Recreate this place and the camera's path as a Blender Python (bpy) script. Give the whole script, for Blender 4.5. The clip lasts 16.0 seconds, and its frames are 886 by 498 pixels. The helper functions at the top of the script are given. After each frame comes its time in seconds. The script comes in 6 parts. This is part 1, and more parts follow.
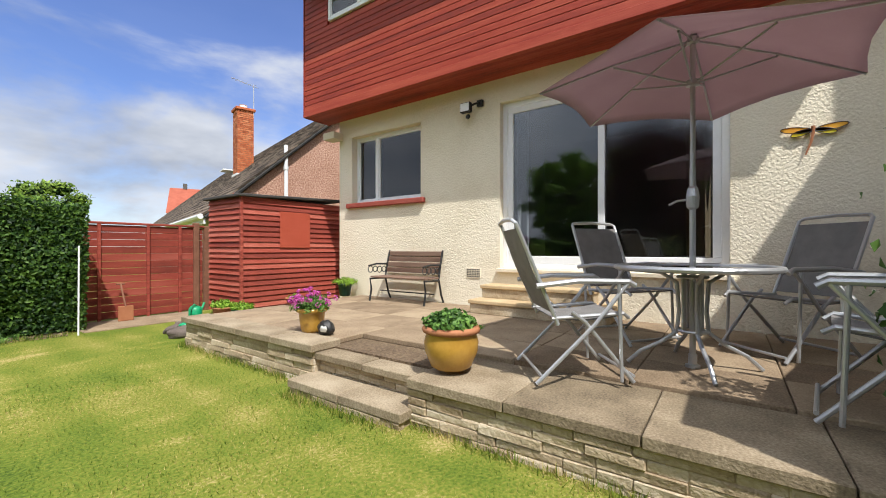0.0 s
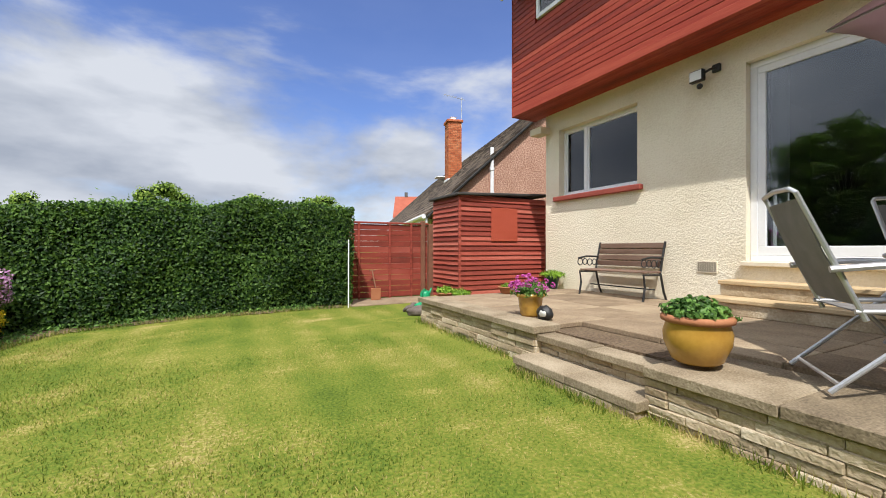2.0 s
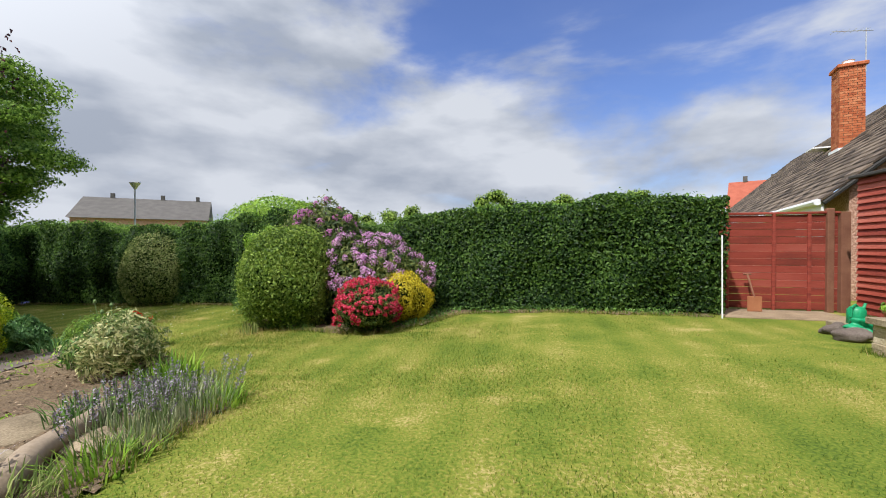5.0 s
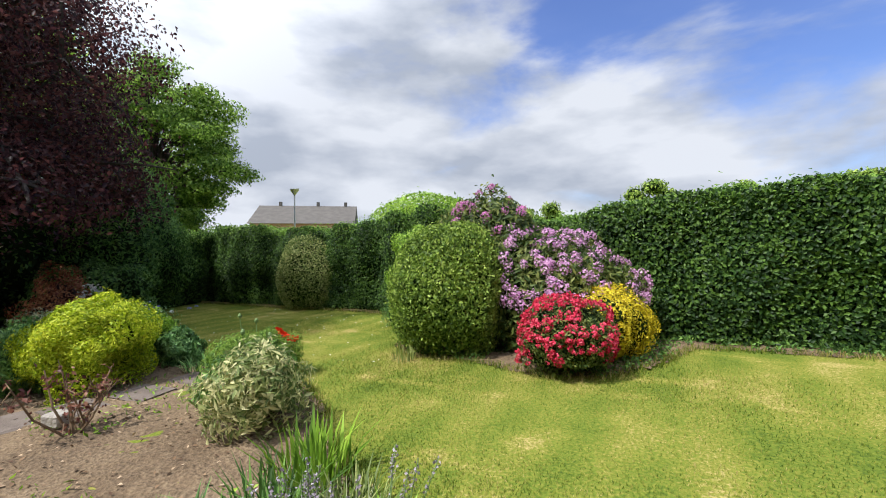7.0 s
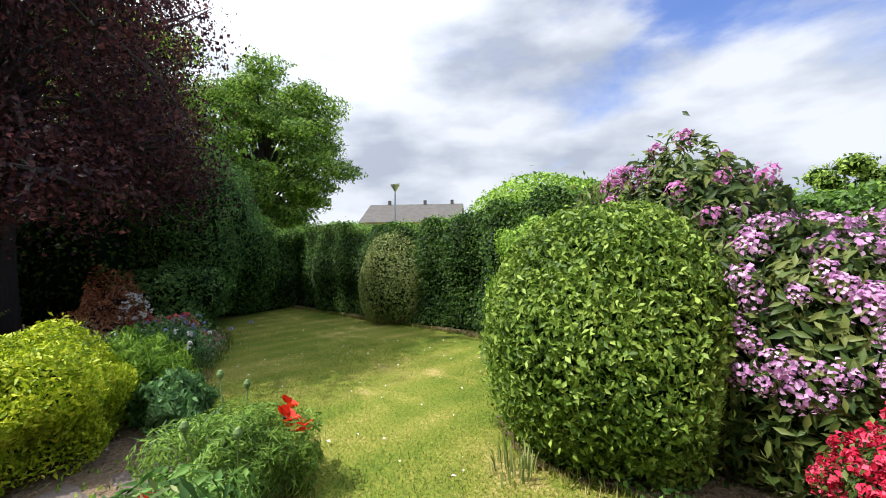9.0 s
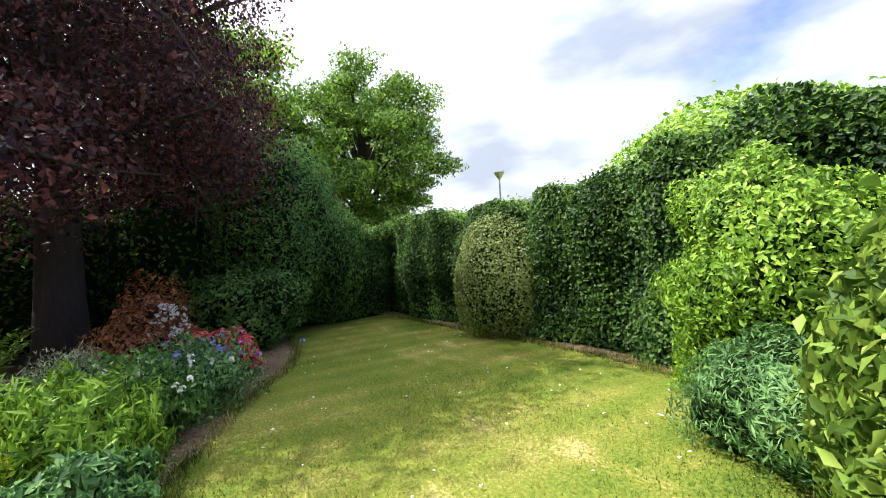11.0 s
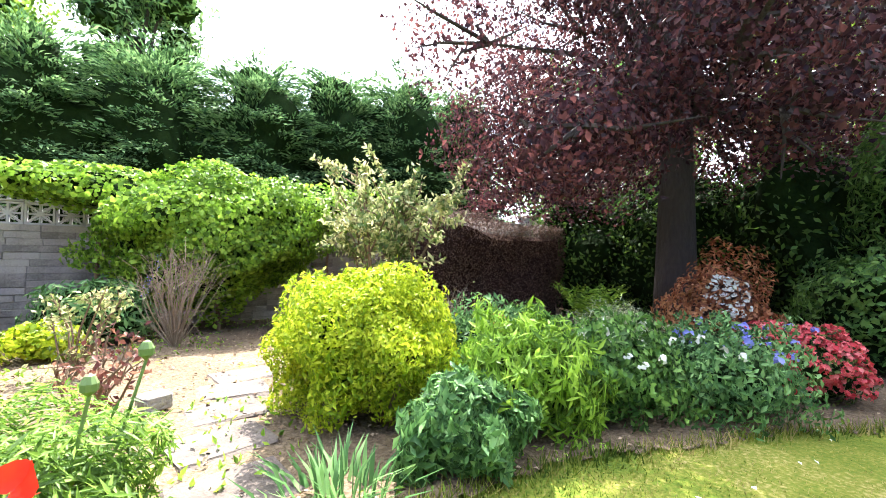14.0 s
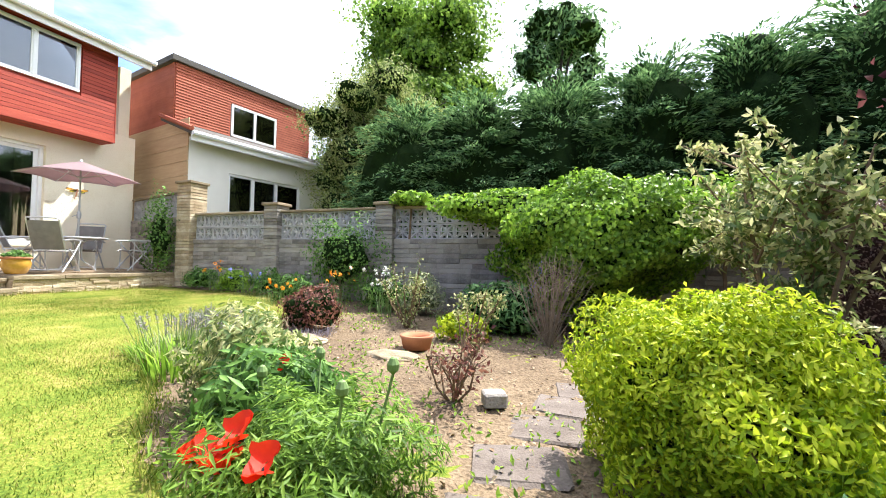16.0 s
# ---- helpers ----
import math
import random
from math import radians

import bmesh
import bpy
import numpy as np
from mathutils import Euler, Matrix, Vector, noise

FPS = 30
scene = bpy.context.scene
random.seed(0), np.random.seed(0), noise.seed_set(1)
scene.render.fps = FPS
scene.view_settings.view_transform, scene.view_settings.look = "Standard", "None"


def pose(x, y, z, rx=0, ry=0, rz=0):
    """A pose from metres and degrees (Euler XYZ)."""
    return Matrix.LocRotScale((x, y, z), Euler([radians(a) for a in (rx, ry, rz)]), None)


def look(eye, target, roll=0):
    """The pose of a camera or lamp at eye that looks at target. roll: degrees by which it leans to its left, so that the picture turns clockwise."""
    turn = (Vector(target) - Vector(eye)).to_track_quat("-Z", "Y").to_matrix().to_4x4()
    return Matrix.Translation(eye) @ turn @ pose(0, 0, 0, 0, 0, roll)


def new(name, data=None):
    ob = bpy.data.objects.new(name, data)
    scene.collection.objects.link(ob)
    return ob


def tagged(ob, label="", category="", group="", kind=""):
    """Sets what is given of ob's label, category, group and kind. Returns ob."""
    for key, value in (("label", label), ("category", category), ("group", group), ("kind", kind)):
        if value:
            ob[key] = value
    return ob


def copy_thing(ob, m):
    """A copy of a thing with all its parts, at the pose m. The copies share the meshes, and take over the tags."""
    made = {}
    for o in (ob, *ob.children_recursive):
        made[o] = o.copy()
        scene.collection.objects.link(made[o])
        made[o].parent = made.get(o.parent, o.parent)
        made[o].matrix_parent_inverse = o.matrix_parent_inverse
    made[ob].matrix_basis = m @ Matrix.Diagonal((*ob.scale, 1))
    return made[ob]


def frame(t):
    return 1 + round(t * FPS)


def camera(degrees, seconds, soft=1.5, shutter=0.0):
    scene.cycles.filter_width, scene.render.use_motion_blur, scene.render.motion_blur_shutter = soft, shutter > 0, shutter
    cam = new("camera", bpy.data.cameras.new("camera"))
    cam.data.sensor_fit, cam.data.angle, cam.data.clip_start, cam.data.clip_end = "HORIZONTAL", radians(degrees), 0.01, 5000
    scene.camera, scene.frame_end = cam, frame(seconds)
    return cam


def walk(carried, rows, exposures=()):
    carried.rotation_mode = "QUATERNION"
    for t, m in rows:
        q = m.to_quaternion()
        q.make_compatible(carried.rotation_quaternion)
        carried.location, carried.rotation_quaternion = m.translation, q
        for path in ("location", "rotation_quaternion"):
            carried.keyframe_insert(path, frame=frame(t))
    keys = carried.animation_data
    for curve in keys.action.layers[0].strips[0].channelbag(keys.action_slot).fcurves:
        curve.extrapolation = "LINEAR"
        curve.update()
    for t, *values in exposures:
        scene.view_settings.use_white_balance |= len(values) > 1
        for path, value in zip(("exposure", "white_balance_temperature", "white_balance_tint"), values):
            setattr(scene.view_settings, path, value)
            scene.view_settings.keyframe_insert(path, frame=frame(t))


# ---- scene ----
cam = camera(95.4, 16.0, 1.0)

EXPOSURES = [(0.0, 0.23), (3.5, 0.12), (5.0, 0.12), (7.5, 0.4), (9.0, 0.52), (11.5, 1.15), (12.5, 1.75), (13.5, 2.35), (14.5, 2.15), (15.5, 1.65), (16.0, 1.4)]

PATH = [
    (0, (1.664, -0.018, 1.259), (3.293, 1.142, 1.258), -0.0),
    (0.5, (1.611, -0.008, 1.216), (3.117, 1.308, 1.215), -0.1),
    (1, (1.545, -0.004, 1.179), (2.895, 1.472, 1.176), -0.2),
    (1.5, (1.483, 0.029, 1.141), (2.637, 1.663, 1.142), -0.1),
    (2, (1.415, 0.084, 1.124), (2.340, 1.857, 1.123), 0.0),
    (2.5, (1.358, 0.107, 1.103), (2.031, 1.990, 1.103), -0.1),
    (3, (1.273, 0.133, 1.087), (1.690, 2.089, 1.086), 0.0),
    (3.5, (1.151, 0.258, 1.066), (1.324, 2.251, 1.065), 0.0),
    (4, (1.037, 0.308, 1.065), (0.962, 2.307, 1.062), -0.0),
    (4.5, (0.823, 0.428, 1.097), (0.560, 2.411, 1.090), 0.0),
    (5, (0.532, 0.583, 1.122), (0.080, 2.531, 1.108), 0.1),
    (5.2, (0.394, 0.663, 1.133), (-0.140, 2.591, 1.123), -0.1),
    (7.3, (-1.105, 2.330, 1.153), (-2.185, 4.013, 1.133), -0.4),
    (7.5, (-1.239, 2.532, 1.162), (-2.355, 4.192, 1.138), -0.5),
    (8, (-1.585, 3.053, 1.180), (-2.797, 4.644, 1.153), -0.6),
    (8.5, (-1.952, 3.538, 1.198), (-3.284, 5.030, 1.172), -0.5),
    (9, (-2.336, 3.980, 1.190), (-3.778, 5.366, 1.170), -0.4),
    (9.2, (-2.496, 4.142, 1.189), (-3.979, 5.484, 1.168), -0.3),
    (11.3, (-4.192, 5.517, 0.937), (-5.993, 6.387, 0.939), -2.5),
    (11.5, (-4.302, 5.626, 0.940), (-6.130, 6.436, 0.936), -1.5),
    (12, (-4.537, 5.871, 0.861), (-6.451, 6.451, 0.867), -1.5),
    (12.5, (-4.725, 6.068, 0.777), (-6.719, 6.231, 0.793), -1.5),
    (13, (-4.876, 6.205, 0.714), (-6.815, 5.712, 0.759), -1.1),
    (13.5, (-5.028, 6.281, 0.670), (-6.647, 5.107, 0.725), -0.4),
    (14, (-5.177, 6.291, 0.656), (-6.316, 4.647, 0.729), 0.2),
    (14.5, (-5.344, 6.252, 0.644), (-6.041, 4.378, 0.719), 0.4),
    (15, (-5.541, 6.177, 0.652), (-5.813, 4.196, 0.725), 0.5),
    (15.5, (-5.668, 6.070, 0.694), (-5.487, 4.079, 0.750), 0.5),
    (16, (-5.768, 5.960, 0.742), (-5.079, 4.083, 0.801), 1.0),
]
walk(cam, [(t, look(e, g, r)) for t, e, g, r in PATH], EXPOSURES)

# ---- sky, sun ----
SUN_AZ, SUN_EL = radians(211.5), radians(57)      # clockwise from +y; the sun stands over the beech side
world = bpy.data.worlds.new("world")
scene.world = world
world.use_nodes = True
wn, wl = world.node_tree.nodes, world.node_tree.links
wn.clear()
w_out = wn.new("ShaderNodeOutputWorld")
w_bg = wn.new("ShaderNodeBackground")
w_sky = wn.new("ShaderNodeTexSky")
w_sky.sky_type = "NISHITA"
w_sky.sun_disc = False
w_sky.sun_elevation, w_sky.sun_rotation = SUN_EL, SUN_AZ
w_sky.air_density, w_sky.dust_density, w_sky.ozone_density = 1.0, 0.3, 5.0
w_co = wn.new("ShaderNodeTexCoord")
w_map = wn.new("ShaderNodeMapping")
w_map.inputs["Scale"].default_value = (1.0, 1.0, 2.6)
w_n1 = wn.new("ShaderNodeTexNoise")
w_n1.inputs["Scale"].default_value, w_n1.inputs["Detail"].default_value, w_n1.inputs["Roughness"].default_value = 1.7, 9, 0.55
w_n1.inputs["Distortion"].default_value = 0.25
w_sep = wn.new("ShaderNodeSeparateXYZ")
w_low = wn.new("ShaderNodeMapRange")               # more cloud towards the horizon
w_low.inputs["From Min"].default_value, w_low.inputs["From Max"].default_value = 0.05, 0.6
w_low.inputs["To Min"].default_value, w_low.inputs["To Max"].default_value = 0.16, -0.03
w_west = wn.new("ShaderNodeMapRange")              # more cloud towards the beech
w_west.inputs["From Min"].default_value, w_west.inputs["From Max"].default_value = -0.9, 0.5
w_west.inputs["To Min"].default_value, w_west.inputs["To Max"].default_value = 0.14, -0.05
w_add = wn.new("ShaderNodeMath")
w_add2 = wn.new("ShaderNodeMath")
w_ramp = wn.new("ShaderNodeMapRange")
w_ramp.interpolation_type = "SMOOTHSTEP"
w_ramp.inputs["To Min"].default_value = 0.06
w_ramp.inputs["From Min"].default_value, w_ramp.inputs["From Max"].default_value = 0.53, 0.73
w_n2 = wn.new("ShaderNodeTexNoise")
w_n2.inputs["Scale"].default_value, w_n2.inputs["Detail"].default_value = 3.2, 7
w_col = wn.new("ShaderNodeMix")
w_col.data_type = "RGBA"
w_col.inputs[6].default_value, w_col.inputs[7].default_value = (4.2, 4.7, 5.7, 1), (7.4, 7.8, 8.6, 1)
w_cr = wn.new("ShaderNodeMapRange")
w_cr.inputs["From Min"].default_value, w_cr.inputs["From Max"].default_value = 0.38, 0.6
w_mix = wn.new("ShaderNodeMix")
w_mix.data_type = "RGBA"
wl.new(w_co.outputs["Generated"], w_map.inputs[0])
wl.new(w_map.outputs[0], w_n1.inputs["Vector"])
wl.new(w_map.outputs[0], w_n2.inputs["Vector"])
wl.new(w_co.outputs["Generated"], w_sep.inputs[0])
wl.new(w_sep.outputs["Z"], w_low.inputs["Value"])
wl.new(w_sep.outputs["X"], w_west.inputs["Value"])
wl.new(w_n1.outputs["Fac"], w_add.inputs[0])
wl.new(w_low.outputs[0], w_add.inputs[1])
wl.new(w_add.outputs[0], w_add2.inputs[0])
wl.new(w_west.outputs[0], w_add2.inputs[1])
wl.new(w_n2.outputs["Fac"], w_cr.inputs["Value"])
wl.new(w_cr.outputs[0], w_col.inputs[0])
wl.new(w_ramp.outputs[0], w_mix.inputs[0])
w_sat = wn.new("ShaderNodeHueSaturation")
w_sat.inputs["Hue"].default_value, w_sat.inputs["Saturation"].default_value, w_sat.inputs["Value"].default_value = 0.516, 1.12, 1.85
wl.new(w_sky.outputs[0], w_sat.inputs["Color"])
wl.new(w_sat.outputs[0], w_mix.inputs[6])
wl.new(w_col.outputs[2], w_mix.inputs[7])
w_sd = wn.new("ShaderNodeVectorMath")                # thin cloud lit through towards the sun
w_sd.operation = "DOT_PRODUCT"
w_sd.inputs[1].default_value = (math.sin(SUN_AZ) * math.cos(SUN_EL), math.cos(SUN_AZ) * math.cos(SUN_EL), math.sin(SUN_EL))
w_near = wn.new("ShaderNodeMapRange")
w_near.interpolation_type = "SMOOTHSTEP"
w_near.inputs["From Min"].default_value, w_near.inputs["From Max"].default_value = -0.05, 0.8
w_near.inputs["To Min"].default_value, w_near.inputs["To Max"].default_value = 0.0, 0.4
w_gain = wn.new("ShaderNodeMapRange")
w_gain.interpolation_type = "SMOOTHSTEP"
w_gain.inputs["From Min"].default_value, w_gain.inputs["From Max"].default_value = 0.1, 1.0
w_gain.inputs["To Min"].default_value, w_gain.inputs["To Max"].default_value = 0.9, 2.2
w_lit = wn.new("ShaderNodeVectorMath")
w_lit.operation = "SCALE"
wl.new(w_co.outputs["Generated"], w_sd.inputs[0])
wl.new(w_sd.outputs["Value"], w_near.inputs["Value"])
wl.new(w_sd.outputs["Value"], w_gain.inputs["Value"])
w_add3 = wn.new("ShaderNodeMath")
wl.new(w_add2.outputs[0], w_add3.inputs[0])
wl.new(w_near.outputs[0], w_add3.inputs[1])
wl.new(w_add3.outputs[0], w_ramp.inputs["Value"])
wl.new(w_mix.outputs[2], w_lit.inputs[0])
wl.new(w_gain.outputs[0], w_lit.inputs["Scale"])
wl.new(w_lit.outputs[0], w_bg.inputs["Color"])
w_bg.inputs["Strength"].default_value = 0.095
wl.new(w_bg.outputs[0], w_out.inputs["Surface"])

sun = new("sun", bpy.data.lights.new("sun", "SUN"))
sun.data.energy, sun.data.angle, sun.data.color = 5.0, radians(0.6), (1.0, 0.965, 0.92)
sun_dir = Vector((math.sin(SUN_AZ) * math.cos(SUN_EL), math.cos(SUN_AZ) * math.cos(SUN_EL), math.sin(SUN_EL)))
sun.matrix_world = look(sun_dir * 60, (0, 0, 0))

# ---- materials ----
def mat(name, colors, rough=0.8, scale=8.0, fine=60.0, bump=0.3, metal=0.0, spec=0.4, stretch=(1, 1, 1), rnd=0.0,
        island=0.0, subsurf=0.0, dist=0.01, stain=0.35, stripe=0.0):
    """Two scales of noise between the colours, with a relief of the finer one; rnd varies it from object to object, island from piece to piece."""
    m = bpy.data.materials.new(name)
    m.use_nodes = True
    n, l = m.node_tree.nodes, m.node_tree.links
    b = n["Principled BSDF"]
    b.inputs["Roughness"].default_value, b.inputs["Metallic"].default_value = rough, metal
    b.inputs["Specular IOR Level"].default_value = spec
    co = n.new("ShaderNodeTexCoord")
    mp = n.new("ShaderNodeMapping")
    mp.inputs["Scale"].default_value = stretch
    l.new(co.outputs["Object"], mp.inputs[0])
    big, small = n.new("ShaderNodeTexNoise"), n.new("ShaderNodeTexNoise")
    big.inputs["Scale"].default_value, big.inputs["Detail"].default_value = scale, 5
    small.inputs["Scale"].default_value, small.inputs["Detail"].default_value = fine, 4
    l.new(mp.outputs[0], big.inputs["Vector"])
    l.new(mp.outputs[0], small.inputs["Vector"])
    add = n.new("ShaderNodeMath")
    add.operation = "MULTIPLY_ADD"
    add.inputs[1].default_value = 1 - stain
    sc = n.new("ShaderNodeMath")
    sc.operation = "MULTIPLY"
    sc.inputs[1].default_value = stain
    l.new(small.outputs["Fac"], sc.inputs[0])
    l.new(big.outputs["Fac"], add.inputs[0])
    l.new(sc.outputs[0], add.inputs[2])
    last = add.outputs[0]
    for amount, node, out in ((rnd, "ShaderNodeObjectInfo", "Random"), (island, "ShaderNodeNewGeometry", "Random Per Island")):
        if amount:
            src, r = n.new(node), n.new("ShaderNodeMath")
            r.operation = "MULTIPLY_ADD"
            r.inputs[1].default_value = amount
            off = n.new("ShaderNodeMath")
            off.inputs[1].default_value = -amount / 2
            l.new(src.outputs[out], r.inputs[0])
            l.new(last, r.inputs[2])
            l.new(r.outputs[0], off.inputs[0])
            last = off.outputs[0]
    if stripe:
        wv, wr = n.new("ShaderNodeTexWave"), n.new("ShaderNodeMath")
        wv.bands_direction = "X"
        wv.inputs["Scale"].default_value, wv.inputs["Distortion"].default_value, wv.inputs["Detail"].default_value = 0.62, .9, 3
        l.new(co.outputs["Object"], wv.inputs["Vector"])
        pm, pn, pr = n.new("ShaderNodeMapping"), n.new("ShaderNodeTexNoise"), n.new("ShaderNodeMapRange")
        pm.inputs["Scale"].default_value = (.75, 1.7, 1)
        pn.inputs["Scale"].default_value, pn.inputs["Detail"].default_value = 1.25, 6
        pr.inputs["From Min"].default_value, pr.inputs["From Max"].default_value, pr.inputs["To Max"].default_value = .57, .78, .19
        l.new(co.outputs["Object"], pm.inputs[0])
        l.new(pm.outputs[0], pn.inputs["Vector"])
        l.new(pn.outputs["Fac"], pr.inputs["Value"])
        wr.operation = "MULTIPLY_ADD"
        wr.inputs[1].default_value = stripe
        l.new(wv.outputs["Fac"], wr.inputs[0])
        l.new(last, wr.inputs[2])
        ws, wo = n.new("ShaderNodeMath"), n.new("ShaderNodeMath")
        wo.inputs[1].default_value = -stripe / 2
        l.new(wr.outputs[0], ws.inputs[0])
        l.new(pr.outputs[0], ws.inputs[1])
        l.new(ws.outputs[0], wo.inputs[0])
        last = wo.outputs[0]
    ramp = n.new("ShaderNodeValToRGB")
    e = ramp.color_ramp.elements
    while len(e) < len(colors):
        e.new(0.5)
    for i, c in enumerate(colors):
        e[i].position = 0.3 + 0.4 * i / max(1, len(colors) - 1)
        e[i].color = (*c, 1)
    l.new(last, ramp.inputs[0])
    l.new(ramp.outputs[0], b.inputs["Base Color"])
    if bump:
        bp = n.new("ShaderNodeBump")
        bp.inputs["Strength"].default_value, bp.inputs["Distance"].default_value = bump, dist
        l.new(small.outputs["Fac"], bp.inputs["Height"])
        l.new(bp.outputs[0], b.inputs["Normal"])
    if subsurf:
        t = n.new("ShaderNodeBsdfTranslucent")
        mx = n.new("ShaderNodeMixShader")
        mx.inputs[0].default_value = subsurf
        l.new(ramp.outputs[0], t.inputs["Color"])
        l.new(b.outputs[0], mx.inputs[1])
        l.new(t.outputs[0], mx.inputs[2])
        l.new(mx.outputs[0], n["Material Output"].inputs["Surface"])
    return m


def leafmat(name, dark, mid, light, rough=0.5, thin=0.38):
    return mat(name, [dark, mid, light], rough=rough, scale=1.6, fine=14, bump=0, spec=0.28, island=0.55, subsurf=thin, stain=0.3)


M_harl = mat("harling", [(.70, .62, .46), (.80, .73, .57), (.84, .77, .62)], rough=.95, scale=1.2, fine=42, bump=1.0, dist=.014)
M_redwood = mat("red_boards", [(.17, .02, .01), (.31, .035, .016), (.4, .07, .035)], rough=.6, scale=3, fine=30, bump=.25, stretch=(1, .25, 4), rnd=.25)
M_shed = mat("shed_boards", [(.17, .028, .018), (.33, .06, .038), (.44, .13, .09)], rough=.75, scale=3, fine=40, bump=.3, stretch=(.5, .5, 5), rnd=.3)
M_fence = mat("fence_boards", [(.15, .026, .015), (.27, .045, .028), (.34, .08, .055)], rough=.8, scale=2, fine=35, bump=.3, stretch=(.5, .5, 4), rnd=.2)
M_fpost = mat("fence_post", [(.16, .06, .035), (.26, .12, .07)], rough=.85, scale=5, fine=60, bump=.3)
M_white = mat("white_plastic", [(.74, .75, .76), (.82, .83, .84)], rough=.3, scale=3, fine=40, bump=0, spec=.5)
M_cream = mat("cream_trim", [(.66, .58, .43), (.76, .68, .53)], rough=.8, scale=4, fine=60, bump=.2)
M_sill = mat("red_sill", [(.26, .05, .035), (.34, .08, .055)], rough=.7, scale=5, fine=50, bump=.3)
M_slab = mat("paving", [(.14, .098, .06), (.26, .19, .12), (.39, .305, .2)], rough=.93, scale=2.6, fine=75, bump=.7, rnd=.2, dist=.006, stain=.5)
M_cop = mat("coping", [(.12, .09, .055), (.25, .195, .125), (.4, .33, .23)], rough=.95, scale=3.5, fine=70, bump=.8, rnd=.2, dist=.006, stain=.5)
M_stone = mat("stone_course", [(.26, .19, .115), (.42, .335, .22), (.58, .5, .37)], rough=.95, scale=4, fine=45, bump=1, rnd=.22, dist=.012)
M_greystone = mat("grey_course", [(.15, .135, .12), (.28, .255, .23), (.38, .35, .31)], rough=.95, scale=4, fine=45, bump=1, rnd=.35, dist=.012)
M_screen = mat("screen_block", [(.33, .33, .34), (.46, .46, .47)], rough=.9, scale=5, fine=70, bump=.4, rnd=.15)
M_stepstone = mat("stepping_stone", [(.07, .052, .045), (.12, .095, .08), (.17, .14, .12)], rough=.95, scale=5, fine=60, bump=.8, rnd=.2)
M_step = mat("sandstone_step", [(.42, .30, .16), (.56, .43, .26)], rough=.9, scale=3, fine=70, bump=.4)
M_grass = mat("turf", [(.05, .088, .014), (.114, .158, .021), (.195, .203, .036), (.4, .32, .13)], rough=.95, scale=1.1, fine=48, bump=.8, dist=.02, spec=.1, stain=.55, stripe=.055)
M_blade = mat("grass_blade", [(.062, .113, .015), (.15, .212, .024), (.25, .266, .046), (.5, .4, .17)], rough=.7, scale=1.1, fine=9, bump=0, spec=.15, island=.42, subsurf=.35, stain=.3, stripe=.055)
M_soil = mat("soil", [(.065, .042, .025), (.155, .108, .065), (.27, .2, .125)], rough=1, scale=1.6, fine=38, bump=1, dist=.03, stain=.55)
M_litter = mat("leaf_litter", [(.09, .05, .03), (.22, .14, .08), (.4, .3, .2)], rough=.9, scale=3, fine=20, bump=0, island=.6)
M_alu = mat("grey_aluminium", [(.42, .43, .44), (.54, .55, .56)], rough=.38, scale=3, fine=70, bump=.05, metal=.6)
M_sling = mat("grey_sling", [(.15, .145, .14), (.23, .22, .21)], rough=.7, scale=10, fine=240, bump=.3)
M_parasol = mat("mauve_canvas", [(.37, .27, .285), (.47, .36, .375)], rough=.9, scale=2, fine=160, bump=.15, subsurf=.55)
M_bark = mat("bark", [(.035, .028, .024), (.075, .06, .05)], rough=.95, scale=3, fine=26, bump=1, stretch=(1, 1, .3), dist=.03)
M_stem = mat("stem", [(.12, .075, .045), (.22, .15, .09)], rough=.9, scale=10, fine=60, bump=.4)
M_gstem = mat("green_stem", [(.10, .17, .05), (.18, .27, .09)], rough=.6, scale=10, fine=60, bump=0)
M_black = mat("black_iron", [(.012, .012, .012), (.03, .03, .03)], rough=.5, scale=8, fine=80, bump=.2)
M_benchw = mat("bench_wood", [(.13, .075, .05), (.24, .155, .11)], rough=.7, scale=6, fine=50, bump=.3, stretch=(4, .4, 4), rnd=.2)
M_terra = mat("terracotta", [(.32, .12, .055), (.42, .18, .085)], rough=.8, scale=6, fine=60, bump=.3)
M_glaze = mat("ochre_glaze", [(.36, .19, .03), (.50, .29, .055)], rough=.25, scale=5, fine=30, bump=.1, spec=.6)
M_gpot = mat("green_plastic", [(.015, .05, .03), (.025, .075, .045)], rough=.45, scale=5, fine=40, bump=.05)
M_gcan = mat("bright_green_plastic", [(.0, .22, .09), (.02, .34, .15)], rough=.4, scale=5, fine=40, bump=.05)
M_brick = mat("orange_brick", [(.30, .07, .025), (.45, .13, .05), (.52, .2, .09)], rough=.9, scale=6, fine=50, bump=.6, rnd=.35)
M_pebble = mat("pebbledash", [(.17, .08, .055), (.42, .24, .17), (.66, .46, .36)], rough=1, scale=2, fine=26, bump=1, dist=.02, stain=.85)
M_rooft = mat("roof_tile", [(.04, .028, .02), (.1, .073, .053), (.185, .14, .105)], rough=.95, scale=1.2, fine=40, bump=.6, island=.5)
M_redtile = mat("red_tile", [(.27, .065, .035), (.38, .105, .06)], rough=.85, scale=3, fine=40, bump=.4, rnd=.2, island=.3)
M_greyroof = mat("grey_slate", [(.07, .065, .06), (.12, .11, .1)], rough=.9, scale=2, fine=30, bump=.4)
# near-black for interiors: the darkness indoors is put into the colour
M_dark = mat("interior_shade", [(.02, .018, .016), (.04, .035, .03)], rough=.9, scale=3, fine=20, bump=0)
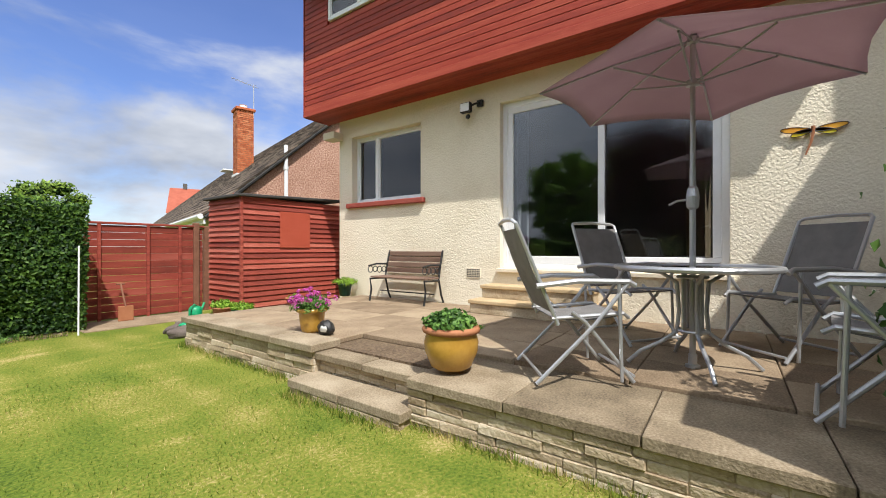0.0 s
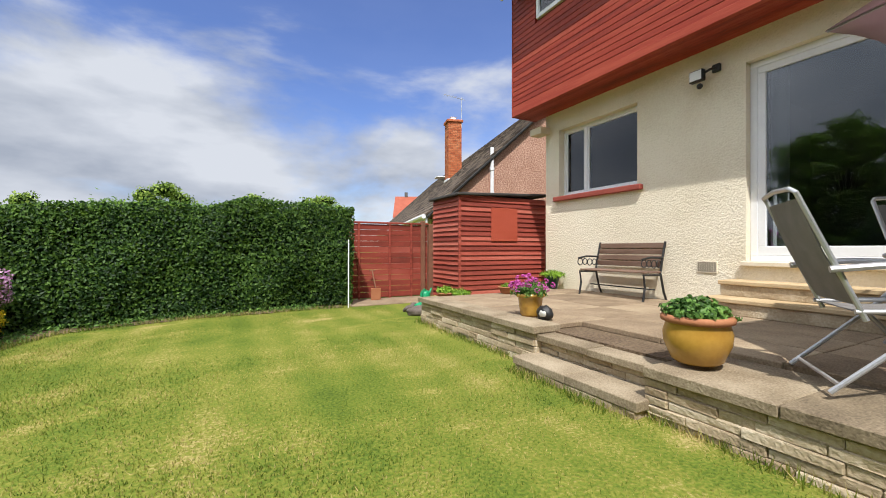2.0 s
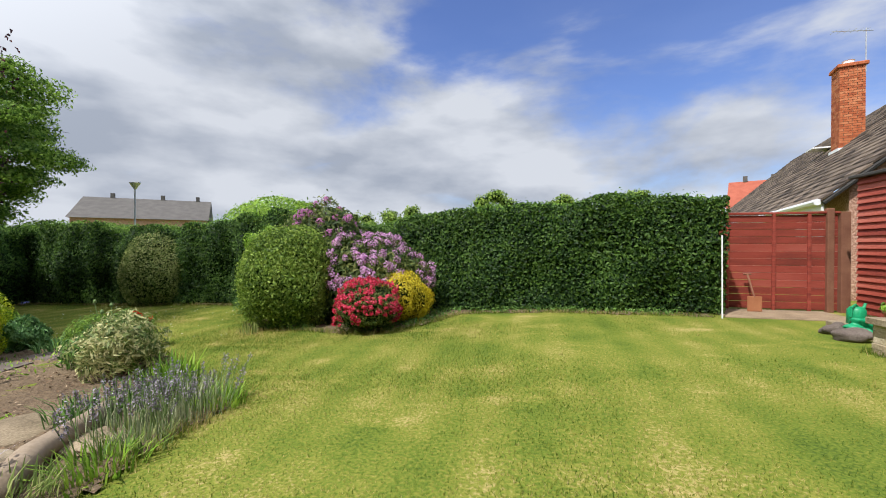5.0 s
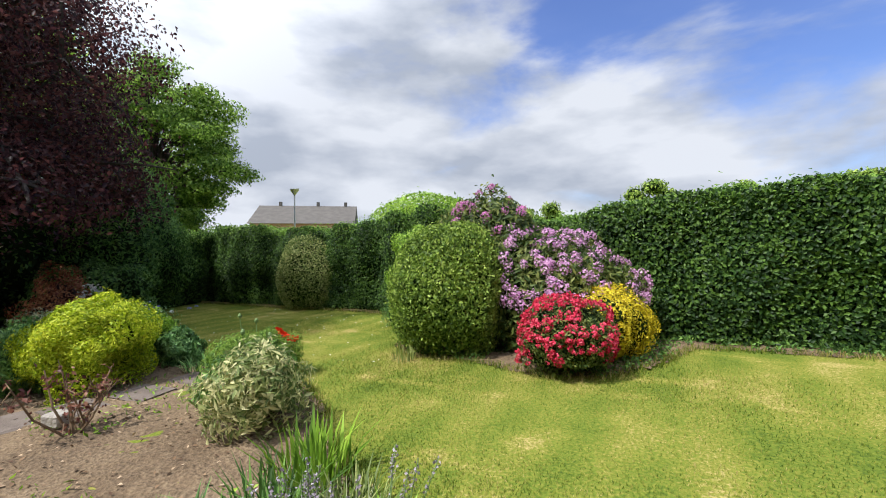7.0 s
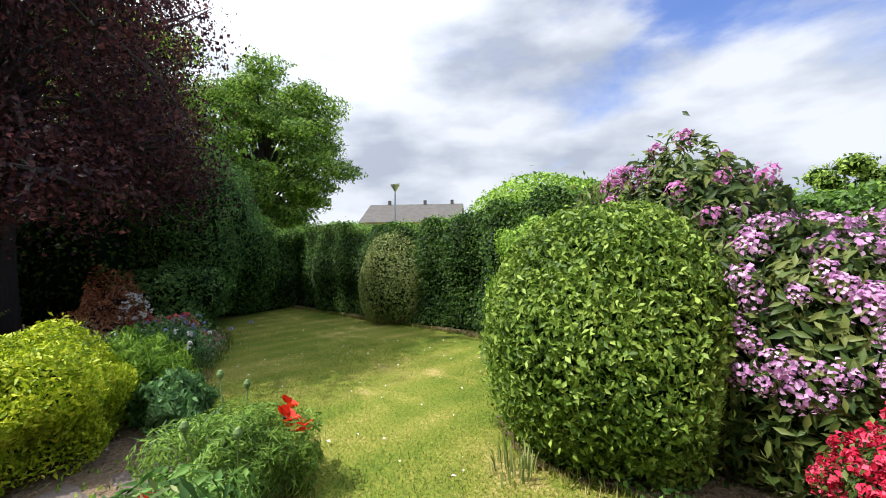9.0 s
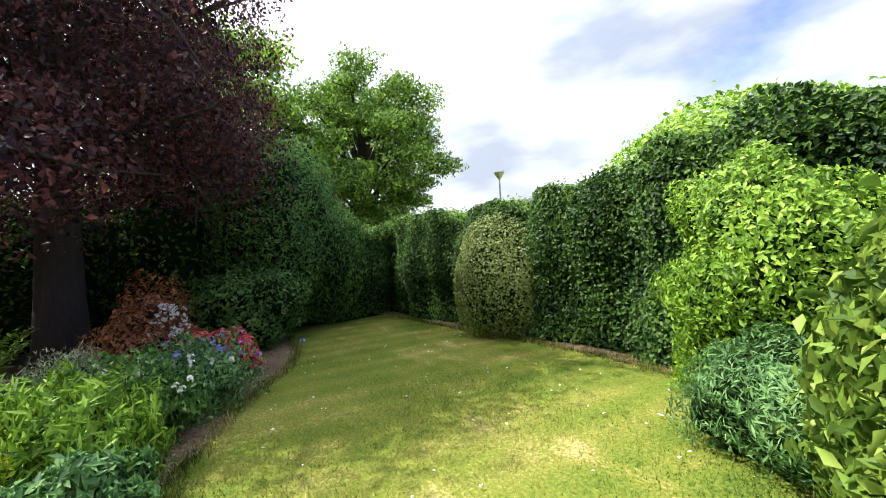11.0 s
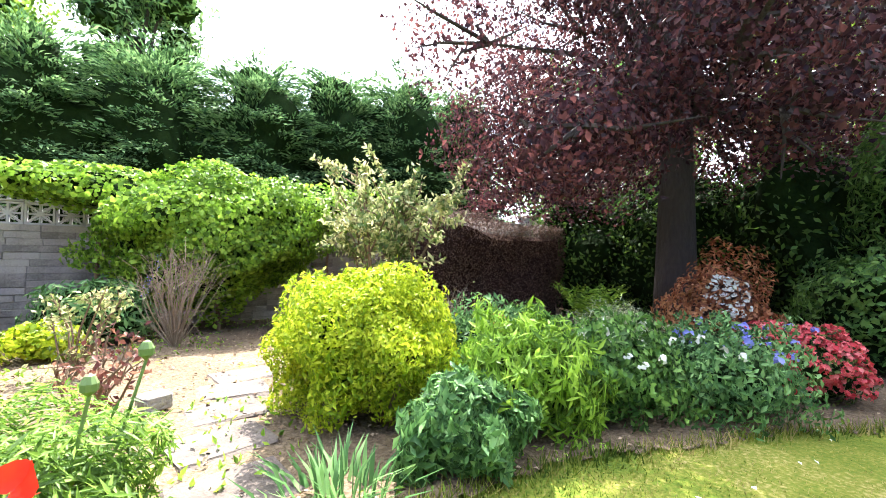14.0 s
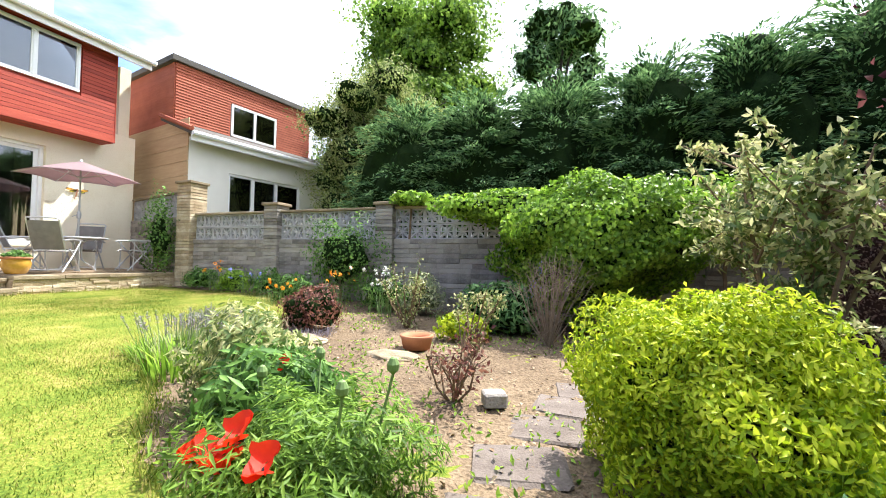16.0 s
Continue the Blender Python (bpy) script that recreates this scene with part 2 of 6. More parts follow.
M_room = mat("room_wall", [(.30, .27, .22), (.38, .34, .28)], rough=.9, scale=3, fine=20, bump=0)
M_felt = mat("roof_felt", [(.03, .03, .03), (.07, .065, .06)], rough=.95, scale=5, fine=60, bump=.4)
M_panel = mat("red_panel", [(.36, .06, .03), (.42, .08, .045)], rough=.6, scale=4, fine=60, bump=.1)
M_lime = leafmat("lime_leaf", (0.2, 0.3, 0.012), (0.42, 0.53, 0.02), (0.66, 0.7, 0.06))
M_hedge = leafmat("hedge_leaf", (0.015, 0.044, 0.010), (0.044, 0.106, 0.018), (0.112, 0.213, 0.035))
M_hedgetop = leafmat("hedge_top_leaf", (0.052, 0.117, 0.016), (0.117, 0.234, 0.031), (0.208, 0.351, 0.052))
M_privet = leafmat("privet_leaf", (0.07, 0.13, 0.018), (0.18, 0.29, 0.04), (0.36, 0.48, 0.09))
M_bright = leafmat("bright_leaf", (0.093, 0.186, 0.019), (0.217, 0.388, 0.037), (0.372, 0.558, 0.074))
M_rholeaf = leafmat("rhododendron_leaf", (0.035, 0.068, 0.016), (0.085, 0.135, 0.03), (0.2, 0.235, 0.06))
M_mid = leafmat("mid_leaf", (0.046, 0.109, 0.022), (0.109, 0.232, 0.050), (0.217, 0.388, 0.087))
M_bluegreen = leafmat("bluegreen_leaf", (0.055, 0.13, 0.04), (0.13, 0.28, 0.085), (0.25, 0.43, 0.15))
M_grey = leafmat("grey_leaf", (0.186, 0.232, 0.124), (0.357, 0.403, 0.223), (0.620, 0.651, 0.397))
M_vari = leafmat("variegated_leaf", (0.11, 0.17, 0.05), (0.3, 0.35, 0.12), (0.66, 0.63, 0.33))
M_conifer = leafmat("conifer_spray", (0.04, 0.095, 0.035), (0.11, 0.215, 0.08), (0.25, 0.4, 0.16), rough=.8, thin=.32)
M_beech = leafmat("copper_leaf", (0.026, 0.010, 0.014), (0.062, 0.023, 0.028), (0.15, 0.055, 0.052), rough=.35, thin=.56)
M_pale = leafmat("olive_leaf", (0.12, 0.18, 0.045), (0.26, 0.33, 0.09), (0.47, 0.5, 0.2), thin=.45)
M_treeleaf = leafmat("tree_leaf", (0.07, 0.14, 0.02), (0.16, 0.29, 0.04), (0.3, 0.45, 0.08), thin=.5)
M_maple = leafmat("bronze_leaf", (0.186, 0.054, 0.025), (0.357, 0.132, 0.056), (0.527, 0.248, 0.112))
M_dkred = leafmat("purple_leaf", (0.093, 0.031, 0.027), (0.202, 0.078, 0.056), (0.341, 0.171, 0.112))
M_brownhedge = leafmat("brown_leaf", (0.07, 0.04, 0.032), (0.155, 0.092, 0.07), (0.25, 0.165, 0.12), thin=.2)
# near-black green for solid cores: shade inside the foliage put into the colour
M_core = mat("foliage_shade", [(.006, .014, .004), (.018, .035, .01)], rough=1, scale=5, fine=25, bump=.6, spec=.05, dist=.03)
# brown counterpart: inner shade of the maple and withered hedge, as colour
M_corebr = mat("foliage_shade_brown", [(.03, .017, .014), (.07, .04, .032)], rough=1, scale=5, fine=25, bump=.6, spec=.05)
M_lilac = leafmat("lilac_petal", (0.50, 0.22, 0.46), (0.66, 0.37, 0.60), (0.80, 0.56, 0.74), rough=.7, thin=.35)
M_lilac2 = leafmat("pink_petal", (0.48, 0.132, 0.38), (0.60, 0.220, 0.48), (0.70, 0.352, 0.58), rough=.7, thin=.35)
M_crimson = leafmat("crimson_petal", (0.45, 0.01, 0.04), (0.68, 0.03, 0.09), (0.82, 0.12, 0.2), rough=.7, thin=.3)
M_coral = leafmat("coral_petal", (0.65, 0.06, 0.08), (0.78, 0.13, 0.15), (0.85, 0.25, 0.24), rough=.7, thin=.3)
M_poppy = mat("poppy_petal", [(.72, .028, .008), (.85, .05, .012)], rough=.6, scale=6, fine=60, bump=.1, subsurf=.4)
M_magenta = leafmat("magenta_petal", (0.440, 0.044, 0.286), (0.605, 0.110, 0.418), (0.726, 0.220, 0.550), rough=.7, thin=.3)
M_gold = leafmat("gold_leaf", (0.400, 0.300, 0.010), (0.620, 0.500, 0.020), (0.800, 0.680, 0.050))
M_blue = leafmat("blue_petal", (0.132, 0.143, 0.550), (0.220, 0.242, 0.726), (0.374, 0.396, 0.850), rough=.7, thin=.3)
M_lav = leafmat("lavender_spike", (0.2, 0.17, 0.2), (0.32, 0.28, 0.33), (0.44, 0.4, 0.46), rough=.8, thin=.2)
M_whitep = leafmat("white_petal", (0.660, 0.660, 0.605), (0.792, 0.792, 0.726), (0.850, 0.850, 0.836), rough=.7, thin=.3)
M_orange = leafmat("orange_petal", (0.770, 0.220, 0.011), (0.850, 0.330, 0.022), (0.850, 0.462, 0.055), rough=.7, thin=.3)
# for the door's net curtain, and for sheets that imitate sky in upper panes
M_palesheet = mat("pale_sheet", [(.72, .74, .76), (.82, .83, .84)], rough=.9, scale=6, fine=30, bump=.2, stretch=(1, 6, .3))
M_drape = mat("beige_curtain", [(.34, .25, .15), (.46, .35, .22)], rough=.95, scale=4, fine=60, bump=.3, stretch=(1, 5, .3))
M_dry = mat("dry_twig", [(.2, .15, .1), (.34, .27, .2)], rough=.95, scale=8, fine=50, bump=0, island=.4)


def glassmat(name, tint, rough=0.0):
    """A pane: clear glass that mirrors as glass does."""
    m = bpy.data.materials.new(name)
    m.use_nodes = True
    n, l = m.node_tree.nodes, m.node_tree.links
    n.remove(n["Principled BSDF"])
    g, t, mx, f = n.new("ShaderNodeBsdfGlossy"), n.new("ShaderNodeBsdfTransparent"), n.new("ShaderNodeMixShader"), n.new("ShaderNodeFresnel")
    g.inputs["Roughness"].default_value = rough
    g.inputs["Color"].default_value = (.95, .97, 1, 1)
    t.inputs["Color"].default_value = (*tint, 1)
    f.inputs["IOR"].default_value = 1.85
    l.new(f.outputs[0], mx.inputs[0])
    l.new(t.outputs[0], mx.inputs[1])
    l.new(g.outputs[0], mx.inputs[2])
    l.new(mx.outputs[0], n["Material Output"].inputs["Surface"])
    return m


M_glass = glassmat("window_glass", (.6, .63, .65))
M_tableglass = glassmat("table_glass", (.5, .55, .55), .03)

# ---- builders ----
rng = np.random.default_rng(7)


def link_mesh(name, me, material, parent=None, label=""):
    me.materials.append(material)
    ob = new(name, me)
    if parent is not None:
        ob.parent = parent
    if label:
        ob["label"] = label
    return ob


def part(name, bm, material, parent=None, label="", smooth=False):
    me = bpy.data.meshes.new(name)
    if smooth:
        for f in bm.faces:
            f.smooth = True
    bm.to_mesh(me)
    bm.free()
    return link_mesh(name, me, material, parent, label)


def thing(name, x, y, z, label, category, group="", kind="", rz=0.0):
    ob = new(name)
    ob.matrix_basis = pose(x, y, z, 0, 0, rz)
    ob.empty_display_size = 0.1
    return tagged(ob, label, category, group, kind)


def box(x0, x1, y0, y1, z0, z1, bev=0.0, bm=None):
    bm = bm or bmesh.new()
    vs = bmesh.ops.create_cube(bm, size=1, matrix=Matrix.Translation(((x0 + x1) / 2, (y0 + y1) / 2, (z0 + z1) / 2)) @ Matrix.Diagonal((abs(x1 - x0), abs(y1 - y0), abs(z1 - z0), 1)))["verts"]
    if bev:
        bmesh.ops.bevel(bm, geom=list({e for v in vs for e in v.link_edges}), offset=bev, segments=1, affect="EDGES")
    return bm


def tube(pts, r, bm=None, sides=8, r_end=None):
    """A round bar through the points, tapering to r_end."""
    bm = bm or bmesh.new()
    pts = [Vector(p) for p in pts]
    rings = []
    for i, p in enumerate(pts):
        d = (pts[min(i + 1, len(pts) - 1)] - pts[max(i - 1, 0)]).normalized()
        a = d.orthogonal().normalized() if not rings else (last_a - d * last_a.dot(d)).normalized()
        last_a = a
        b = d.cross(a)
        rr = r + ((r if r_end is None else r_end) - r) * i / max(1, len(pts) - 1)
        rings.append([bm.verts.new(p + (a * math.cos(k * math.tau / sides) + b * math.sin(k * math.tau / sides)) * rr) for k in range(sides)])
    for q, w in zip(rings, rings[1:]):
        for k in range(sides):
            bm.faces.new((q[k], q[(k + 1) % sides], w[(k + 1) % sides], w[k]))
    bm.faces.new(rings[0][::-1])
    bm.faces.new(rings[-1])
    return bm


def lathe(profile, sides=28, bm=None):
    """A turned body from (radius, height) pairs."""
    bm = bm or bmesh.new()
    rings = [[bm.verts.new((r * math.cos(k * math.tau / sides), r * math.sin(k * math.tau / sides), z)) for k in range(sides)] for r, z in profile]
    for q, w in zip(rings, rings[1:]):
        for k in range(sides):
            bm.faces.new((q[k], q[(k + 1) % sides], w[(k + 1) % sides], w[k]))
    bm.faces.new(rings[0][::-1])
    bm.faces.new(rings[-1])
    return bm


def prism(poly, z0, z1, bm=None):
    """A flat polygon (x, y) given thickness."""
    bm = bm or bmesh.new()
    lo, hi = [bm.verts.new((x, y, z0)) for x, y in poly], [bm.verts.new((x, y, z1)) for x, y in poly]
    bm.faces.new(lo[::-1])
    bm.faces.new(hi)
    for i in range(len(poly)):
        j = (i + 1) % len(poly)
        bm.faces.new((lo[i], lo[j], hi[j], hi[i]))
    bmesh.ops.recalc_face_normals(bm, faces=bm.faces)
    return bm


def raw_mesh(name, verts, faces):
    """A mesh from arrays, all faces with the same number of corners."""
    me = bpy.data.meshes.new(name)
    k = faces.shape[1]
    me.vertices.add(len(verts))
    me.vertices.foreach_set("co", verts.astype(np.float32).ravel())
    me.loops.add(faces.size)
    me.loops.foreach_set("vertex_index", faces.astype(np.int32).ravel())
    me.polygons.add(len(faces))
    me.polygons.foreach_set("loop_start", np.arange(0, faces.size, k, dtype=np.int32))
    me.update(calc_edges=True)
    return me


def unit(v):
    return v / np.maximum(np.linalg.norm(v, axis=1, keepdims=True), 1e-6)


def leaf_mesh(name, pts, nrm, length, width, droop=0.3, wild=0.9, fold=0.25, run=None):
    """One folded, pointed leaf of two triangles at each point, facing about along nrm."""
    n = len(pts)
    nn = unit(nrm + rng.normal(0, wild * 0.5, (n, 3)))
    along = unit(np.cross(nn, rng.normal(0, 1, (n, 3))) + np.array([0, 0, -droop]))
    if run is not None:
        along = unit(run + rng.normal(0, .22, (n, 3)))
    side = unit(np.cross(nn, along))
    s = rng.uniform(0.65, 1.25, (n, 1))
    ln, wd = length * s, width * s
    up = unit(np.cross(along, side)) * wd * fold
    base, tip = pts - along * ln * 0.5, pts + along * ln * 0.5
    a, b = pts + side * wd * 0.5 + up - along * ln * .06, pts - side * wd * 0.5 + up - along * ln * .06
    verts = np.stack([base, a, tip, b], 1).reshape(-1, 3)
    i = np.arange(n)[:, None] * 4
    faces = np.concatenate([i + [[0, 1, 2]], i + [[0, 2, 3]]], 0)
    return raw_mesh(name, verts, faces)


def lump(d, seed, amp, freq):
    """Uneven swelling over directions d."""
    out = np.zeros(len(d))
    r = np.random.default_rng(seed)
    for k in range(14):
        f = r.normal(0, freq, 3)
        out += np.sin(d @ f + r.uniform(0, 6.28)) * 0.27
    return 1 + amp * out


def ball_points(n, radii, seed, amp=0.12, freq=4.0, shell=0.2, low=-0.6):
    d = unit(rng.normal(0, 1, (n * 2, 3)))
    d = d[d[:, 2] > low][:n]
    r = lump(d, seed, amp, freq) * (1 - shell * rng.random(len(d)) ** 1.6 + (rng.random(len(d)) < .07) * rng.random(len(d)) * .09)
    return d * r[:, None] * np.array(radii), unit(d / np.array(radii)), d


def ball_core(radii, seed, amp, freq, k=0.8, low=-0.6):
    bm = bmesh.new()
    bmesh.ops.create_icosphere(bm, subdivisions=4, radius=1)
    d = np.array([v.co[:] for v in bm.verts])
    d[:, 2] = np.maximum(d[:, 2], low)
    r = lump(unit(d), seed, amp, freq) * k
    for v, dd, rr in zip(bm.verts, d, r):
        v.co = Vector(dd * rr * np.array(radii))
    return bm


def shrub(name, x, y, z, radii, n, leaf, material, label, category="shrub", seed=1, amp=.12, freq=4., shell=.25, low=-.6,
          core=M_core, k=.8, stem=True, droop=.3, wild=.9, group="", stem_mat=None):
    """A rounded bush: inner mass coloured as shade, a skin of leaves, a short stem. z is the ground under it, radii
    reach from its middle.
    """
    base = -low * radii[2] + 0.03
    t = thing(name, x, y, z, label, category, group)
    o = Vector((0, 0, base))
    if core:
        c = part("shade_core", ball_core(radii, seed, amp, freq, k, low), core, t, "solid core coloured as shade between inner twigs")
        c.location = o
    p, nr, _ = ball_points(n, radii, seed, amp, freq, shell, low)
    f = link_mesh("foliage", leaf_mesh("foliage", p, nr, leaf[0], leaf[1], droop, wild), material, t)
    f.location = o
    if stem:
        part("stem", tube([(0, 0, -.04), (.02, .01, base * .6), (0, 0, base)], .035, sides=7, r_end=.02), stem_mat or M_stem, t)
    return t


def heads(parent, name, pts, nrm, radius, petal, material, per=26, label="", origin=(0, 0, 0)):
    """Round flower heads of many petals at the points: each a part of its own, or one joined part where they are too many to count."""
    m = len(pts)
    if m <= 170:
        shapes = []
        for _ in range(4):
            d = unit(rng.normal(0, 1, (per, 3)) + [0, 0, .7])
            me = leaf_mesh(name, d * radius * rng.uniform(.6, 1, (per, 1)), d, petal, petal * .8, 0, .6)
            me.materials.append(material)
            shapes.append(me)
        for k in range(m):
            o = new(name, shapes[k % 4])
            o.parent = parent
            q = Vector(nrm[k]).to_track_quat("Z", "Y")
            o.matrix_basis = Matrix.LocRotScale(Vector(pts[k]) + Vector(origin), q, Vector((1, 1, 1)) * random.uniform(.7, 1.2))
        return
    d = unit(rng.normal(0, 1, (m * per, 3)) + np.repeat(nrm, per, 0) * .7)
    p = np.repeat(pts, per, 0) + d * radius * rng.uniform(.6, 1, (m * per, 1))
    o = tagged(link_mesh(name, leaf_mesh(name, p, d, petal, petal * .8, 0, .6), material, parent, label), kind="stuff")
    o.location = origin


# ---- ground ----
def gz(x, y):
    """Height of the ground: level by the house, falling gently towards the beech."""
    x = np.asarray(x, dtype=float)
    return np.interp(x, [-14, -9.5, -5, -3.3, -1, .8, 3, 60], [-.5, -.42, -.27, -.23, -.1, -.01, 0, 0])


def gh(x, y):
    return float(gz(x, y))


def build_ground():
    xs = np.concatenate([[-900, -200, -80, -40, -25], np.linspace(-16, 8, 97), [14, 25, 60, 200, 900]])
    ys = np.concatenate([[-900, -200, -60, -25, -12], np.linspace(-4, 12, 65), [18, 30, 60, 200, 900]])
    X, Y = np.meshgrid(xs, ys, indexing="ij")
    Z = gz(X, Y)
    inner = (X > -15) & (X < 3.6) & (Y > -1) & (Y < 9)
    Z = Z + inner * (np.sin(X * 2.1 + Y) + np.sin(Y * 2.7 - X * .6)) * .003
    v = np.stack([X, Y, Z], -1).reshape(-1, 3)
    i = np.arange(len(xs) - 1)[:, None] * len(ys) + np.arange(len(ys) - 1)[None]
    i = i.ravel()[:, None]
    f = i + np.array([[0, len(ys), len(ys) + 1, 1]])
    me = raw_mesh("ground", v, f)
    for p in me.polygons:
        p.use_smooth = True
    return tagged(link_mesh("ground", me, M_grass), "mown lawn with yellow scorched patches", "lawn", kind="structure")


build_ground()

BED = [(4.0, -1.2), (3.6, -.75), (.9, -.6), (-.6, -.35), (-1.35, .4), (-1.6, 1.4), (-1.75, 2.4), (-1.85, 3.2), (-2.45, 3.7), (-3.15, 4.12), (-3.75, 4.6), (-4.7, 5.0), (-5.8, 4.9), (-6.9, 5.0),
       (-8.2, 5.4), (-9.3, 5.9), (-10.2, 6.2), (-11, 6.25), (-11.9, 6.3), (-15, 6.5), (-15, -1.2)]
ISLAND = [(-4.5, 7.3), (-4.35, 6.55), (-3.8, 6.2), (-2.9, 6.25), (-2.0, 5.95), (-1.5, 6.15), (-1.15, 6.75), (-.8, 7.65), (3.3, 7.8), (3.3, 9.2), (-14.5, 9.2), (-14.5, 8.4), (-12.8, 8.6), (-10, 8.85), (-7, 9.0), (-5.6, 8.7)]


def inside(poly, x, y):
    c = np.zeros(np.shape(x), bool)
    for (x0, y0), (x1, y1) in zip(poly, poly[1:] + poly[:1]):
        c ^= ((y0 > y) != (y1 > y)) & (x < (x1 - x0) * (y - y0) / (y1 - y0 + 1e-12) + x0)
    return c


def build_bed(name, poly, label):
    """Bare soil laid over the turf, a little uneven, with a ragged cut edge."""
    c = .055
    px, py = [q[0] for q in poly], [q[1] for q in poly]
    nx, ny = int((max(px) - min(px)) / c) + 1, int((max(py) - min(py)) / c) + 1
    I, J = np.meshgrid(np.arange(nx), np.arange(ny), indexing="ij")
    X, Y = min(px) + (I + .5) * c, min(py) + (J + .5) * c
    keep = inside(poly, X + np.sin(Y * 5.1) * .03 + rng.normal(0, .025, X.shape), Y + np.sin(X * 4.3) * .03)
    VX, VY = np.meshgrid(min(px) + np.arange(nx + 1) * c, min(py) + np.arange(ny + 1) * c, indexing="ij")
    VX, VY = VX + rng.uniform(-.3, .3, VX.shape) * c, VY + rng.uniform(-.3, .3, VY.shape) * c
    VZ = gz(VX, VY) + .013 + rng.normal(0, .006, VX.shape) + .008 * np.sin(VX * 4) * np.sin(VY * 5)
    i = (I * (ny + 1) + J)[keep].ravel()[:, None]
    f = i + np.array([[0, ny + 1, ny + 2, 1]])
    used, inv = np.unique(f, return_inverse=True)
    me = raw_mesh(name, np.stack([VX, VY, VZ], -1).reshape(-1, 3)[used], inv.reshape(f.shape))
    return tagged(link_mesh(name, me, M_soil), label, "flower bed", kind="structure")


build_bed("soil_bed", BED, "dry bare soil bed with fallen leaves")
build_bed("shrub_bed", ISLAND, "narrow soil bed under the shrubs and hedge")


def grass_blades():
    n = 900000
    x, y = rng.uniform(-13, 4.0, n), rng.uniform(-1.1, 8.9, n)
    near = np.minimum(np.hypot(x - 1, y - 1.2), np.minimum(np.hypot(x + 2.2, y - 4.2), np.hypot(x + 4.5, y - 5.8)))
    ok = ~inside(BED, x, y) & ~inside(ISLAND, x, y) & (x < 3.95) & (rng.random(n) < np.clip(1.15 - near / 4.2, .13, 1))
    x, y = x[ok], y[ok]
    n = len(x)
    h = rng.uniform(.01, .03, n)[:, None]
    a = rng.uniform(0, 6.28, n)
    d = np.stack([np.cos(a), np.sin(a), np.zeros(n)], 1)
    p = np.stack([x, y, gz(x, y) - .004], 1)
    lean = rng.normal(0, .5, (n, 3)) * [1, 1, 0]
    up = unit(lean + [0, 0, 1])
    w = .0032
    v = np.stack([p - d * w, p + d * w, p + up * h], 1).reshape(-1, 3)
    f = np.arange(3 * n).reshape(-1, 3)
    return tagged(link_mesh("grass", raw_mesh("grass", v, f), M_blade), "short green and straw coloured grass blades", "grass", kind="stuff")


grass_blades()


def edge_grass():
    """Longer uncut grass where the lawn meets the beds."""
    ps = []
    for poly in (BED[2:-2], ISLAND[:8] + [(3.3, 7.8)], ISLAND[11:] + ISLAND[:1], [(3.86, -1), (3.86, 1.8)], [(3.7, 1.9), (3.7, 3.1)], [(3.97, 3.1), (3.97, 5.8)]):
        for (x0, y0), (x1, y1) in zip(poly, poly[1:]):
            m = int(math.hypot(x1 - x0, y1 - y0) * 420)
            f = rng.random(m)
            ps.append(np.stack([x0 + (x1 - x0) * f + rng.normal(0, .045, m), y0 + (y1 - y0) * f + rng.normal(0, .045, m)], 1))
    q = np.concatenate(ps)
    n = len(q)
    p = np.stack([q[:, 0], q[:, 1], gz(q[:, 0], q[:, 1])], 1)
    a = rng.uniform(0, 6.28, n)
    d = np.stack([np.cos(a), np.sin(a), np.zeros(n)], 1) * .004
    tip = p + rng.normal(0, .025, (n, 3)) * [1, 1, 0] + [0, 0, 1] * rng.uniform(.03, .095, (n, 1))
    v = np.stack([p - d, p + d, tip], 1).reshape(-1, 3)
    tagged(link_mesh("edge_grass", raw_mesh("edge_grass", v, np.arange(3 * n).reshape(-1, 3)), M_blade), "longer grass along the bed edges", "grass", kind="stuff")


edge_grass()

# ---- the house ----
WX = 7.08          # face of the harled wall
YL, YR = 6.40, -2.1  # its ends
OX, OZ = 6.5, 3.82  # face and underside of the clad upper storey
PZ = 0.37          # patio level
D_Y0, D_Y1, D_Z0, D_Z1 = -.02, 2.79, .97, 3.45
W_Y0, W_Y1, W_Z0, W_Z1 = 4.31, 6.03, 2.14, 3.44


def wall_with_holes(name, x0, x1, y0, y1, z0, z1, holes, material, label):
    """An upright wall along y, with openings (y0, y1, z0, z1) cut through."""
    bm = bmesh.new()
    ycuts = sorted({y0, y1, *[h[0] for h in holes], *[h[1] for h in holes]})
    for a, b in zip(ycuts, ycuts[1:]):
        spans = sorted((h[2], h[3]) for h in holes if h[0] <= a and h[1] >= b)
        z = z0
        for lo, hi in spans:
            if lo > z:
                box(x0, x1, a, b, z, lo, bm=bm)
            z = hi
        if z < z1:
            box(x0, x1, a, b, z, z1, bm=bm)
    bmesh.ops.remove_doubles(bm, verts=bm.verts, dist=.0005)
    seen, dead = {}, []
    for f in bm.faces:
        k = tuple(round(c, 3) for c in f.calc_center_median())
        if k in seen:
            dead += [f, seen[k]]
        seen[k] = f
    bmesh.ops.delete(bm, geom=list(set(dead)), context="FACES")
    return tagged(part(name, bm, material), label, "wall", kind="structure")


